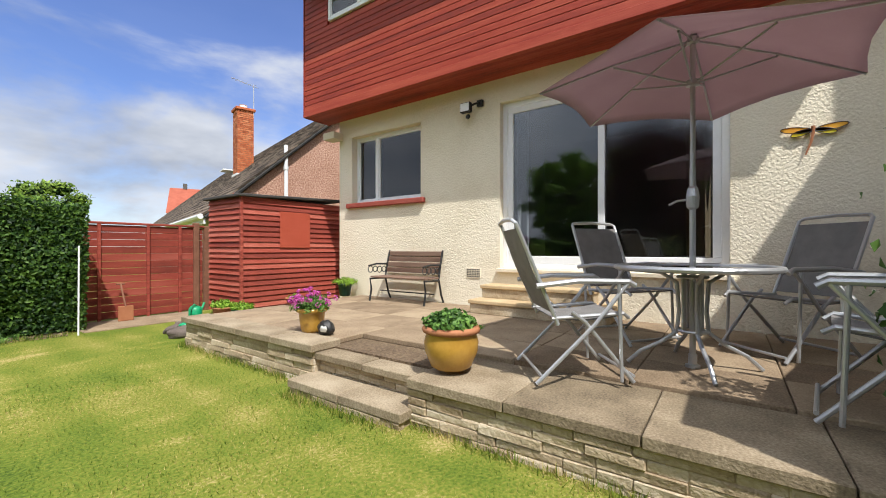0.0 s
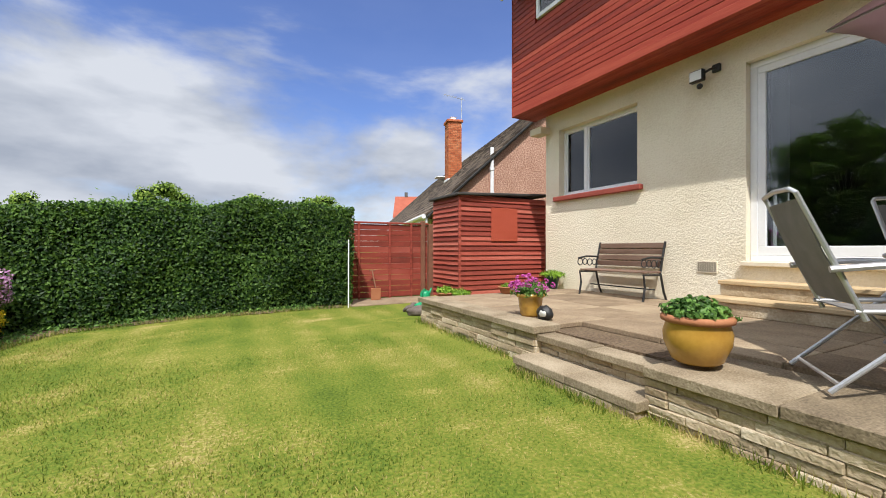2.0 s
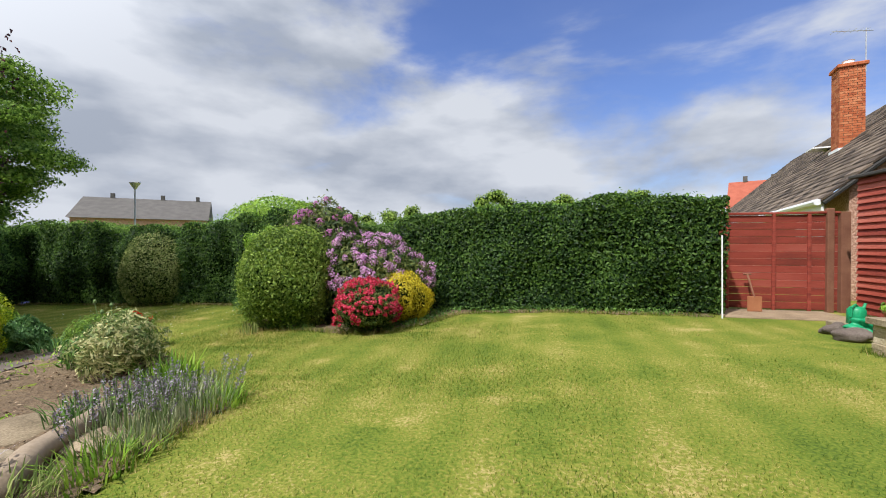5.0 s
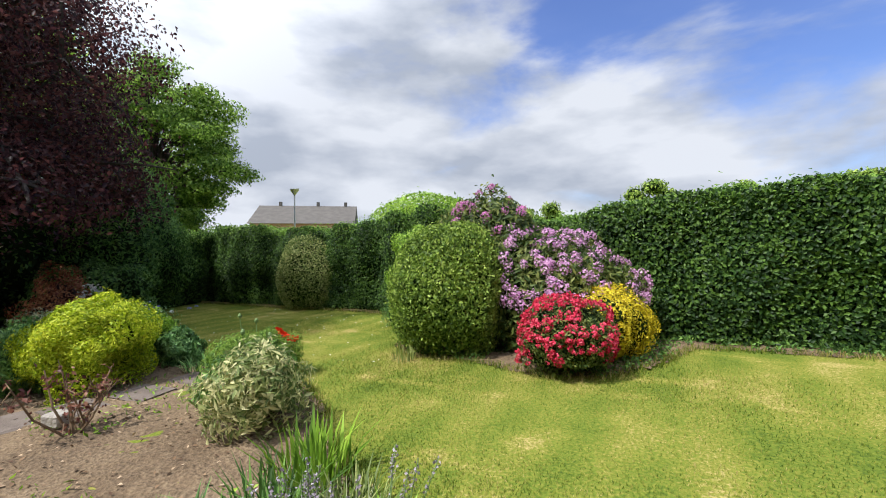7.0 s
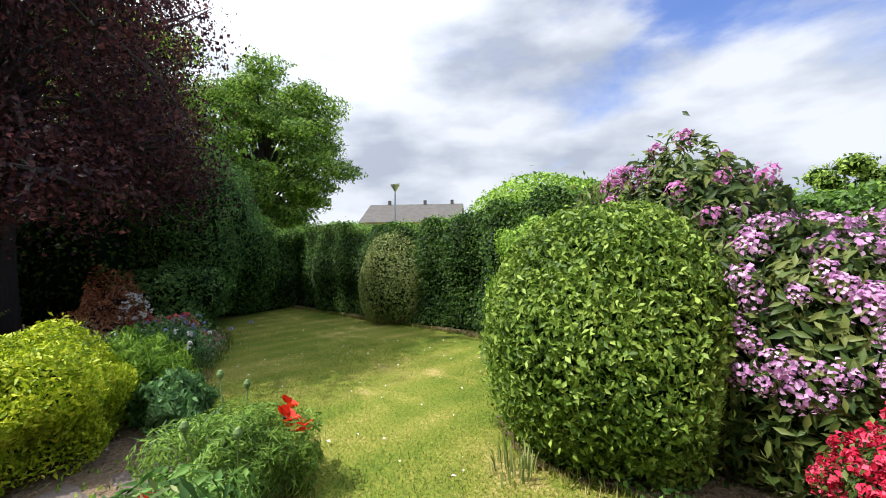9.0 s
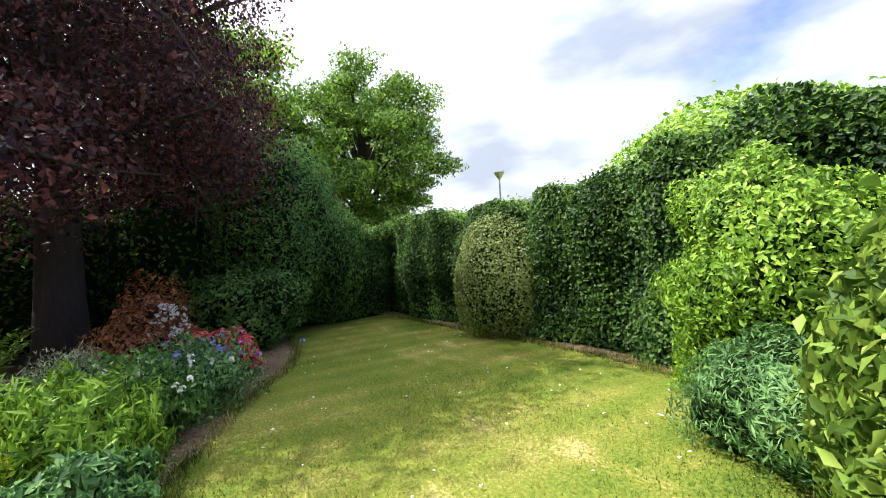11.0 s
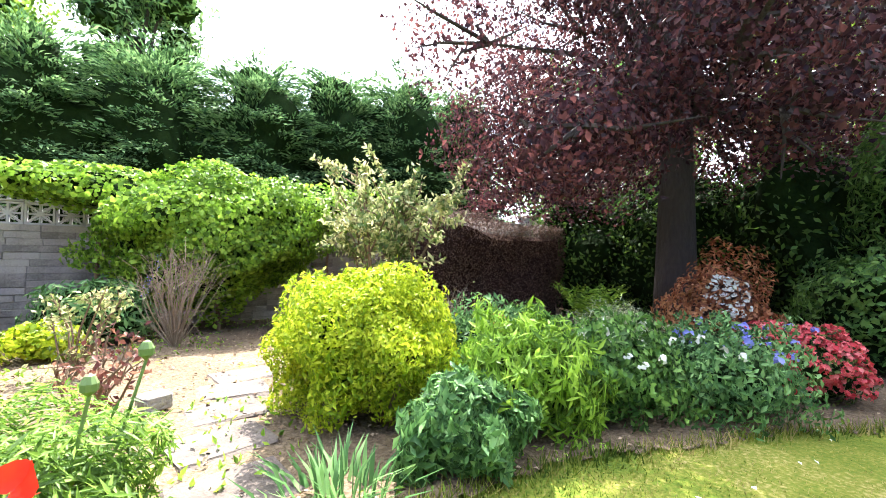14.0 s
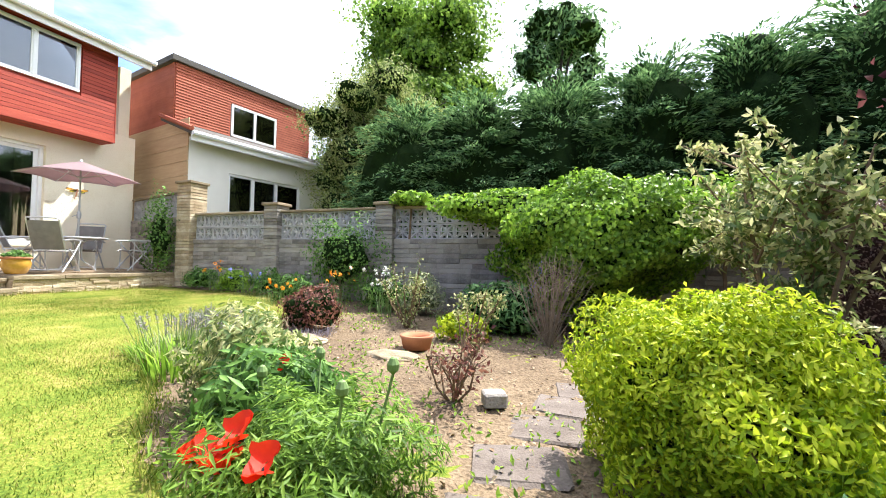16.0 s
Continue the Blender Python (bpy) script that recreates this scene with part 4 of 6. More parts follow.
def patio_table():
    t = thing("patio_table", TX, TY, PZ, "round glass patio table with curved grey metal legs", "table", rz=20)
    part("tabletop", lathe([(.03, .7), (.48, .7), (.485, .706), (.48, .712), (.03, .712)], 48), M_tableglass, t, "frosted glass top")
    bm = bmesh.new()
    tube([(.49 * math.cos(k * math.tau / 48), .49 * math.sin(k * math.tau / 48), .706) for k in range(49)], .02, bm, 8)
    part("rim", bm, M_alu, t)
    for k in range(4):
        a = k * math.tau / 4
        c, s = math.cos(a), math.sin(a)
        part("leg", tube([(c * r, s * r, z) for r, z in ((.4, .69), (.2, .67), (.1, .6), (.085, .4), (.1, .25), (.2, .17), (.33, .1), (.42, .012))], .014), M_alu, t)
        a += .4
        part("centre_rod", tube([(math.cos(a) * .075, math.sin(a) * .075, .24), (math.cos(a) * .075, math.sin(a) * .075, .67)], .01), M_alu, t)
    for z, r in ((.26, .09), (.64, .09)):
        part("ring", tube([(r * math.cos(k * math.tau / 24), r * math.sin(k * math.tau / 24), z) for k in range(25)], .011, sides=6), M_alu, t)
    return t


patio_table().scale = (1.07, 1.07, 1.06)


def parasol():
    t = thing("parasol", TX, TY, PZ, "open mauve canvas parasol on a grey pole", "parasol")
    part("pole", tube([(0, 0, .05), (0, 0, 1.5)], .021, sides=12), M_alu, t)
    part("upper_pole", tube([(0, 0, 1.5), (0, 0, 2.48)], .018, sides=12), M_alu, t)
    part("foot", lathe([(.05, 0), (.05, .02), (.03, .03), (.03, .1)], 16), M_alu, t)
    c = part("crank_box", lathe([(.02, 1.18), (.04, 1.2), (.045, 1.28), (.035, 1.34), (.022, 1.36)], 14), M_alu, t)
    part("crank_handle", tube([(0, 0, 1.26), (-.03, .1, 1.25), (-.05, .15, 1.22)], .009), M_alu, c)
    n, R, top, edge = 6, 1.125, 2.5, 2.125
    rot = radians(-4.4)
    pts = [(R * math.cos(k * math.tau / n + rot), R * math.sin(k * math.tau / n + rot)) for k in range(n)]
    bm = bmesh.new()
    m = 8
    apex = bm.verts.new((0, 0, top))
    ringv = []
    for j in range(1, m + 1):
        f = j / m
        row = []
        for k in range(n):
            (x0, y0), (x1, y1) = pts[k], pts[(k + 1) % n]
            for q in range(4):
                g = q / 4
                sag = math.sin(g * math.pi) * f
                pull = 1 - .05 * sag * f
                z = top - (top - edge) * f ** 1.12 - .035 * sag * (1 - f) - .0 * f
                row.append(bm.verts.new(((x0 + (x1 - x0) * g) * f * pull, (y0 + (y1 - y0) * g) * f * pull, z + .03 * sag * f * f)))
        ringv.append(row)
    w = n * 4
    for k in range(w):
        bm.faces.new((apex, ringv[0][k], ringv[0][(k + 1) % w]))
        for a, b in zip(ringv, ringv[1:]):
            bm.faces.new((a[k], b[k], b[(k + 1) % w], a[(k + 1) % w]))
    bmesh.ops.recalc_face_normals(bm, faces=bm.faces)
    bmesh.ops.solidify(bm, geom=bm.faces[:], thickness=.003)
    part("canopy", bm, M_parasol, t, "mauve canvas in six panels", smooth=True)
    part("hub", lathe([(.02, 2.1), (.045, 2.11), (.045, 2.15), (.02, 2.16)], 12), M_alu, t)
    part("top_hub", lathe([(.02, 2.42), (.04, 2.43), (.04, 2.47), (.02, 2.48)], 12), M_alu, t)
    part("finial", lathe([(.03, 2.49), (.035, 2.51), (.02, 2.54), (.005, 2.56)], 12), M_white, t)
    for x, y in pts:
        part("rib", tube([(0, 0, top - .05), (x * .5, y * .5, top - .025 - (top - edge) * .46), (x * .99, y * .99, edge - .005)], .009, sides=6), M_alu, t)
        part("strut", tube([(x * .03, y * .03, 2.13), (x * .5, y * .5, top - .04 - (top - edge) * .46)], .008, sides=6), M_alu, t)


parasol()

# ---- shed and fence ----
def shed():
    x0, x1, y0, y1, z0, z1 = 5.33, 7.5, 6.89, 8.05, .12, 2.17
    t = tagged(thing("garden_shed", (x0 + x1) / 2, (y0 + y1) / 2, z0, "red painted overlap-board shed with felt roof", "shed"))
    cx, cy, h = (x0 + x1) / 2, (y0 + y1) / 2, z1 - z0
    a, b = (x1 - x0) / 2, (y1 - y0) / 2
    part("frame", box(-a + .03, a - .03, -b + .03, b - .03, 0, h + .02), M_dark, t)
    n = 21
    c = h / n
    for k in range(n):
        bm = box(-a, a, -.012, .022, 0, c + .012)
        for v in bm.verts:
            if v.co.z > c and v.co.y < .01:
                v.co.y += .03
        o = part("board", bm, M_shed, t)
        o.location = (0, -b - .005, k * c)
        bm = box(-.012, .022, -b, b, 0, c + .012)
        for v in bm.verts:
            if v.co.z > c and v.co.x < .01:
                v.co.x += .03
        o = part("board", bm, M_shed, t)
        o.location = (-a - .005, 0, k * c)
    part("corner_strip", box(-a - .02, -a + .03, -b - .02, -b + .03, 0, h, .004), M_shed, t)
    part("patch_panel", box(-.36, .3, -b - .03, -b - .012, 1.16, 1.84, .004), M_panel, t, "plain red board over the window")
    bm = box(-a - .08, a + .06, -b - .08, b + .08, h, h + .05, .01)
    for v in bm.verts:
        v.co.z += .09 * (v.co.x + a) / (2 * a)
    part("felt_roof", bm, M_felt, t, "black felt roof")


shed()


def fence():
    y = 8.82
    t = tagged(thing("red_gate_fence", 4.6, y, 0, "red-brown boarded garden gate and fence", "fence"))
    x0, x1 = 3.55 - 4.6, 5.55 - 4.6
    for k in range(13):
        part("board", box(x0, x1, 0, .02, .03 + k * .127, .152 + k * .127, .004), M_fence, t)
    for x in (x0 + .3, x0 + 1.02, x0 + 1.55):
        part("batten", box(x, x + .05, -.035, -.001, .0, 1.69, .004), M_shed, t)
    part("top_rail", box(x0 - .02, x1 + .02, -.03, .05, 1.69, 1.73, .006), M_fence, t)
    part("gate_post", box(x1 - .18, x1 - .08, -.06, .04, -.1, 1.78, .008), M_fpost, t, "bare wooden post")
    part("gate_post", box(x1 + .02, x1 + .16, -.05, .05, -.1, 1.72, .008), M_fpost, t, "bare wooden post")


fence()
tagged(part("path", box(3.45, 5.3, 7.8, 8.75, -.1, .02, .01), M_slab), "concrete path by the gate", "path", kind="structure")
t = thing("white_pole", 3.36, 7.69, 0, "thin white metal pole leaning on the hedge", "pole")
part("rod", tube([(0, 0, -.02), (.03, .1, 1.3)], .011), M_white, t)


def watering_can(x, y, z, rz):
    t = thing("watering_can", x, y, z, "bright green plastic watering can", "watering can", rz=rz)
    part("can_body", lathe([(.09, 0), (.1, .01), (.095, .2), (.06, .24), (.05, .24)], 20), M_gcan, t, smooth=True)
    part("spout", tube([(.08, 0, .05), (.2, 0, .18), (.28, 0, .26)], .022, r_end=.016), M_gcan, t)
    part("handle", tube([(-.09, 0, .05), (-.17, 0, .12), (-.15, 0, .24), (-.03, 0, .27), (.04, 0, .24)], .012), M_gcan, t)


watering_can(4.62, 6.95, .1, 40)
t = pot("terracotta_trough", 4.95, 6.75, .12, [(.11, 0), (.12, .02), (.15, .16), (.165, .165), (.165, .19), (.14, .19)], M_terra, "terracotta pot of orange flowers by the shed")
planted(t, .2, (.17, .17, .1), 500, (.07, .025), M_bright)
t = pot("blue_tub", 5.12, 6.45, .12, [(.12, 0), (.13, .02), (.16, .14), (.175, .15), (.17, .16)], M_gpot, "blue-green plastic tub of plants by the shed")
planted(t, .17, (.17, .17, .1), 500, (.08, .02), M_bright)
tagged(part("stone_plinth", box(4.42, 5.33, 6.2, 7.2, -.1, .115, .015), M_cop), "rough stone ledge beside the patio", "ledge", kind="structure")
t = thing("green_bag", 4.45, 6.5, .1, "crumpled green plastic sheet on the ledge", "plastic sheet")
part("sheet", ball_core((.16, .14, .12), 9, .3, 4, 1, -.3), M_gcan, t, smooth=True).location = (0, 0, .04)
for x, y, z in ((4.3, 6.75, 0), (4.2, 6.35, 0)):
    t = thing("rubble_stone", x, y, z, "loose grey stone by the patio end", "stone", "loose stones")
    part("stone", ball_core((.16, .13, .1), int(x * 10), .2, 3, 1, -.5), M_stepstone, t).location = (0, 0, .05)
t = thing("garden_spade", 4.15, 8.35, .02, "rusty spade leaning on the gate", "spade")
part("blade", box(-.11, .11, .1, .115, 0, .26, .01), M_terra, t)
part("shaft", tube([(0, .11, .24), (0, .36, .62)], .016), M_fpost, t)
part("grip", tube([(-.06, .36, .62), (.06, .36, .62)], .014), M_fpost, t)

# ---- hedges ----
def hedge(name, x0, y0, x1, y1, depth, height, n, leaf, material, top_material, label, seed=1, wob=.09, core=M_core, bulge=0.0):
    """A clipped hedge whose face runs from (x0, y0) to (x1, y1), growing to the left of that line."""
    L = math.hypot(x1 - x0, y1 - y0)
    ang = math.degrees(math.atan2(y1 - y0, x1 - x0))
    t = thing(name, x0, y0, 0, label, "hedge", rz=ang)
    ca, sa = math.cos(radians(ang)), math.sin(radians(ang))
    r = np.random.default_rng(seed)
    fs, ph, am = r.normal(0, 2.2, (10, 3)), r.uniform(0, 6.28, 10), wob * .35

    def sway(p):
        return sum(np.sin(p @ f + h) for f, h in zip(fs, ph)) * am

    def ground(u):
        return gz(x0 + ca * u, y0 + sa * u)

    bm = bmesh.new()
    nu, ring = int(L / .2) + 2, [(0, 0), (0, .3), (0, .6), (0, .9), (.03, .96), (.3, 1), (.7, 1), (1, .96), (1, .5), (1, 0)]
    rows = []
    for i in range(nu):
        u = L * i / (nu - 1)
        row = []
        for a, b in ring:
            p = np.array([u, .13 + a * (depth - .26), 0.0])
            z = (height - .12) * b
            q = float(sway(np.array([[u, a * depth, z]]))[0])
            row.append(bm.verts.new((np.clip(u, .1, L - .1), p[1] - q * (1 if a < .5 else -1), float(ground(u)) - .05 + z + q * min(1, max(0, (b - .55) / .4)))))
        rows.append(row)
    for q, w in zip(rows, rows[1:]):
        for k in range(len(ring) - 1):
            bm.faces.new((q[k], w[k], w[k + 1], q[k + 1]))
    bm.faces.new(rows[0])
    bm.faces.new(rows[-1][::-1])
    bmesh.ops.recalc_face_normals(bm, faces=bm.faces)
    # solid body in a dark colour that imitates shade behind the hedge leaves
    part("shade_core", bm, core, t, "solid core coloured as shade between inner twigs")
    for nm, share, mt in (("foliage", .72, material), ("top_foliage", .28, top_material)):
        m = int(n * share)
        u = r.uniform(0, L, m)
        dpt = r.random(m) ** 1.7 * .2
        if nm == "foliage":
            side = r.random(m) < 1.4 / L
            z = r.uniform(.02, 1.03, m) * height
            a = np.where(side, r.uniform(0, depth, m), dpt)
            e = np.where(r.random(m) < .5, dpt, L - dpt)
            u = np.where(side, e, u)
            nr = np.where(side[:, None], np.where(e[:, None] < L / 2, [[-1., 0, .2]], [[1., 0, .2]]), [[0., -1, .25]])
        else:
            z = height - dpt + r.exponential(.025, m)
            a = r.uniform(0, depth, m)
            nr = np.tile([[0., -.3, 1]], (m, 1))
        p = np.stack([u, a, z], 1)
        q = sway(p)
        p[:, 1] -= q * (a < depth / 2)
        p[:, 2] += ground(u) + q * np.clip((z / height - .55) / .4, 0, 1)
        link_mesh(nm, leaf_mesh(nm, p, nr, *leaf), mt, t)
    return t


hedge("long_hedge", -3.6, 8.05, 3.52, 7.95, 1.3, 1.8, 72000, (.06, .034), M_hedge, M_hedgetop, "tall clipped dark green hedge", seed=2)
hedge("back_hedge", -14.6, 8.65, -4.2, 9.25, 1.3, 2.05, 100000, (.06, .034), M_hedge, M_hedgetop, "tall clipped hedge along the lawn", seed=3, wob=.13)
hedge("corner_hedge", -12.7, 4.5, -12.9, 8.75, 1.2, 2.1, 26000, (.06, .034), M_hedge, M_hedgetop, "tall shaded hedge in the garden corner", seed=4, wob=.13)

# ---- shrubs of the island bed ----
shrub("round_bush", -3.62, 6.76, gh(-3.6, 6.7), (.81, .8, .97), 40000, (.05, .025), M_privet, "large clipped round green bush", seed=11, amp=.06, freq=3.5, shell=.2, low=-.73, k=.84, wild=1.5)


def flowering(name, x, y, radii, n, leaf, leafm, label, nh, hr, petal, petalm, seed, low=-.6, per=26, where=None, amp=.12):
    t = shrub(name, x, y, gh(x, y), radii, n, leaf, leafm, label, "flowering shrub", seed=seed, low=low, amp=amp)
    p, nr, d = ball_points(nh * 3, radii, seed, amp, 4, .08, low + .25)
    if where is not None:
        p, nr, d = p[where(d)], nr[where(d)], d[where(d)]
    p, nr = p[:nh], nr[:nh]
    heads(t, "flower_head", p, nr, hr, petal, petalm, per, "flower clusters", (0, 0, -low * radii[2] + .03))
    return t


flowering("rhododendron", -2.62, 7.5, (1.18, .92, .98), 15000, (.1, .033), M_rholeaf, "spreading rhododendron with lilac flower trusses", 135, .09, .032, M_lilac, 12,
          where=lambda d: (d[:, 1] < .45) & (d[:, 2] > -.05) & (d[:, 0] > -.6), per=60)
flowering("pink_rhododendron", -3.38, 7.62, (1.0, .85, 1.27), 15000, (.1, .035), M_rholeaf, "tall rhododendron with scattered purple-pink flowers", 74, .085, .036, M_lilac2, 13, per=46,
          where=lambda d: (d[:, 1] < .4) & (d[:, 2] > -.1))
flowering("crimson_azalea", -1.96, 6.25, (.5, .5, .44), 6500, (.04, .018), M_rholeaf, "low azalea covered in crimson flowers", 620, .03, .027, M_crimson, 14, per=13, low=-.7,
          where=lambda d: (np.sin(d[:, 0] * 7 + 1) + np.sin(d[:, 1] * 6) + np.sin(d[:, 2] * 8) + d[:, 2] * 1.6 > -.35))
shrub("golden_shrub", -1.7, 7.0, gh(-1.7, 7), (.5, .48, .46), 12000, (.036, .016), M_gold, "small bushy golden-leaved shrub", seed=15, amp=.14, low=-.7)
shrub("green_mound", -6.4, 10.5, gh(-6, 10), (2.1, 1.3, 1.36), 34000, (.085, .04), M_bright, "broad bright green shrub above the hedge", seed=16, amp=.1, low=-.95)
shrub("bright_shrub", -5.45, 9.0, gh(-5, 8.7), (.85, .8, .98), 34000, (.056, .022), M_bright, "bright green leafy shrub by the hedge", seed=17, amp=.2, low=-.8)
shrub("grey_shrub", -5.0, 7.95, gh(-5, 7.9), (.5, .45, .38), 9000, (.055, .011), M_bluegreen, "low feathery grey-green shrub", seed=18, amp=.2, low=-.7)
shrub("pale_bush", -9.15, 9.15, gh(-10, 9), (.9, .75, 1.08), 20000, (.05, .026), M_pale, "round pale green bush before the hedge", seed=19, amp=.06, low=-.75)


def tuft(name, x, y, n, h, spread, w, material, label, category="plant", seed=1, lean=.5, group=""):
    """A clump of narrow upright blades that arch over."""
    t = thing(name, x, y, gh(x, y), label, category, group)
    r = np.random.default_rng(seed)
    a, rad = r.uniform(0, 6.28, n), r.random(n) ** .6 * spread
    p = np.stack([np.cos(a) * rad, np.sin(a) * rad, np.full(n, -.02)], 1)
    d = np.stack([np.cos(a + r.normal(0, .6, n)), np.sin(a + r.normal(0, .6, n)), np.zeros(n)], 1)
    hh, ln = r.uniform(.55, 1.1, (n, 1)) * h, r.uniform(.1, 1, (n, 1)) * lean * h
    sd = np.cross(d, [0, 0, 1.]) * w / 2
    m = p + d * ln * .35 + [0, 0, 1] * hh * .62
    e = p + d * ln + [0, 0, 1] * hh
    v = np.stack([p - sd, p + sd, m + sd * .8, m - sd * .8, e], 1).reshape(-1, 3)
    i = np.arange(n)[:, None] * 5
    f = np.concatenate([i + [[0, 1, 2]], i + [[0, 2, 3]], i + [[3, 2, 4]]], 0)
    tagged(link_mesh("blade_growth", raw_mesh("blade_growth", v, f), material, t), kind="stuff")
    return t


def spikes(t, n, h, spread, material, seed, rad=.014, frac=.35):
    """Upright stems whose tops are dense flower spikes."""
    r = np.random.default_rng(seed)
    bm = bmesh.new()
    tops = []
    for _ in range(n):
        a, q = r.uniform(0, 6.28), r.random() ** .6 * spread
        x, y = math.cos(a) * q, math.sin(a) * q
        hh = h * r.uniform(.7, 1.1)
        lx, ly = x * 1.25 + r.normal(0, .03), y * 1.25 + r.normal(0, .03)
        tube([(x, y, -.02), (lx, ly, hh)], .003, bm, 4)
        tops.append([(x, y, 0), (lx, ly, hh)])
    tagged(part("stem_growth", bm, M_gstem, t), kind="stuff")
    tops = np.array(tops)
    m = 26
    f = 1 - frac * r.random((n, m, 1))
    p = (tops[:, None, 0] * (1 - f) + tops[:, None, 1] * f + r.normal(0, rad * .5, (n, m, 3))).reshape(-1, 3)
    tagged(link_mesh("spike_growth", leaf_mesh("spike_growth", p, r.normal(0, 1, p.shape), .018, .012), material, t, "flower spikes"), kind="stuff")


# ---- the beds round the stepping stones ----
def stepping_stones():
    for i, (x, y, a) in enumerate(((-5.42, 4.42, 8), (-5.44, 3.9, 14), (-5.52, 3.42, 5), (-5.62, 2.97, -4), (-5.75, 2.55, 9))):
        t = thing("stepping_stone", x, y, gh(x, y) - .008, "worn grey stepping stone in the soil", "paving stone", "stepping stones", rz=a)
        bm = box(-.23, .23, -.19, .19, 0, .035, .012)
        for v in bm.verts:
            v.co.x += random.uniform(-.02, .02)
            v.co.y += random.uniform(-.02, .02)
        part("slab", bm, M_stepstone, t)


stepping_stones()
t = thing("stone_block", -5.15, 3.2, gh(-4.8, 3.2) + .015, "small rough square stone block on the soil", "stone", rz=25)
part("block", box(-.08, .08, -.07, .07, 0, .1, .012), M_greystone, t)
t = thing("sunken_pot", -3.97, 1.85, gh(-3.4, 1.8) + .01, "old terracotta ring pot half sunk in soil", "plant pot")
part("pot_body", lathe([(.15, 0), (.17, .1), (.19, .14), (.16, .15), (.13, .1), (.1, .04)], 24), M_terra, t, smooth=True)
for x, y, sx, sy in ((-2.7, 2.2, .32, .2), (-3.1, 2.7, .26, .3), (-2.2, 2.6, .2, .16), (-3.9, 2.3, .25, .18)):
    t = thing("flat_stone", x, y, gh(x, y), "pale flat stone lying on the soil", "stone", "flat stones")
    part("stone", ball_core((sx, sy, .05), int(x * -10), .16, 3, 1, -.5), M_cop, t).location = (0, 0, .025)
t = thing("driftwood_log", -2.36, 2.5, gh(-2.3, 2.5), "pale weathered log edging the flower bed", "log", rz=119)
part("log", tube([(-.6, 0, .05), (-.2, .04, .09), (.2, -.02, .1), (.6, .03, .06)], .09, sides=9, r_end=.05), M_dry, t, smooth=True)


def poppy_plant(x, y, blooms, n=9500, seed=21, rr=.42, hh=.34):
    t = thing("poppy_plant", x, y, gh(x, y), "oriental poppy with red flowers and ferny leaves", "flower")
    p, nr, _ = ball_points(n, (rr, rr, hh), seed, .25, 4, .6, -.4)
    o = link_mesh("foliage", leaf_mesh("foliage", p, nr + [0, 0, .6], .065, .011, .1, 1.1), M_treeleaf, t)
    o.location = (0, 0, .2)
    for bx, by, bz, r, bud in blooms:
        part("stem", tube([(bx * .3, by * .3, 0), (bx * .8, by * .8, bz * .6), (bx, by, bz)], .005, sides=5), M_gstem, t)
        if bud:
            part("bud", lathe([(.004, 0), (.02, .015), (.022, .035), (.012, .055), (.003, .06)], 10), M_gstem, t, "green bud").location = (bx, by, bz)
            continue
        bm = bmesh.new()
        for k in range(4):
            a = k * math.tau / 4 + .3
            c, s = math.cos(a), math.sin(a)
            rows = []
            for i in range(5):
                f = i / 4
                wd = r * .95 * math.sin(min(1, f * 1.25) * math.pi / 2) * (1 if f < 1 else .8)
                rows.append([bm.verts.new((c * r * f * .9 - s * wd * g, s * r * f * .9 + c * wd * g, r * (.75 * f ** 1.5) + .12 * r * math.sin(g * 5 + k) * f + .01 * k)) for g in (-1, -.5, 0, .5, 1)])
            for q, w in zip(rows, rows[1:]):
                for j in range(4):
                    bm.faces.new((q[j], q[j + 1], w[j + 1], w[j]))
        b = part("bloom", bm, M_poppy, t, "crinkled scarlet petals", smooth=True)
        b.location = (bx, by, bz)
        b.rotation_euler = (random.uniform(-.5, .5), random.uniform(-.5, .5), 0)
        part("seed_head", lathe([(.004, 0), (r * .2, .01), (r * .22, r * .25), (.004, r * .3)], 10), M_black, b)
    return t


poppy_plant(-4.82, 4.72, [(-.1, .33, .41, .05, 0), (.09, .23, .42, .058, 0), (.1, .3, .35, .054, 0), (.22, .3, .36, .056, 0), (.56, -.5, .43, .042, 0), (-.2, .12, .56, 0, 1), (.34, -.1, .5, 0, 1), (.2, -.3, .55, 0, 1), (-.32, .0, .62, 0, 1)])
shrub("pale_leafed_plant", -3.72, 3.95, gh(-3.7, 3.9), (.4, .38, .36), 4200, (.075, .02), M_vari, "pale variegated bushy plant in the bed", "plant", seed=22, amp=.2, low=-.7, core=None, shell=.7)
shrub("peony_clump", -4.2, 4.2, gh(-4.2, 4), (.42, .38, .3), 2600, (.11, .026), M_mid, "leafy green peony clump", "plant", seed=23, amp=.2, low=-.6, core=None, shell=.7)
t = tuft("lavender", -2.05, 3.1, 260, .28, .3, .006, M_grey, "grey lavender clump with faded flower spikes", seed=24)
spikes(t, 60, .36, .34, M_lav, 25)
t = tuft("lavender", -2.12, 2.72, 240, .25, .28, .006, M_grey, "grey lavender clump with faded flower spikes", seed=26)
spikes(t, 50, .36, .3, M_lav, 27)
tuft("iris_clump", -2.75, 3.65, 140, .34, .22, .022, M_bright, "clump of pale green strap leaves", seed=28)
tuft("iris_clump", -3.85, 6.02, 60, .2, .16, .014, M_pale, "clump of pale green strap leaves", seed=29)
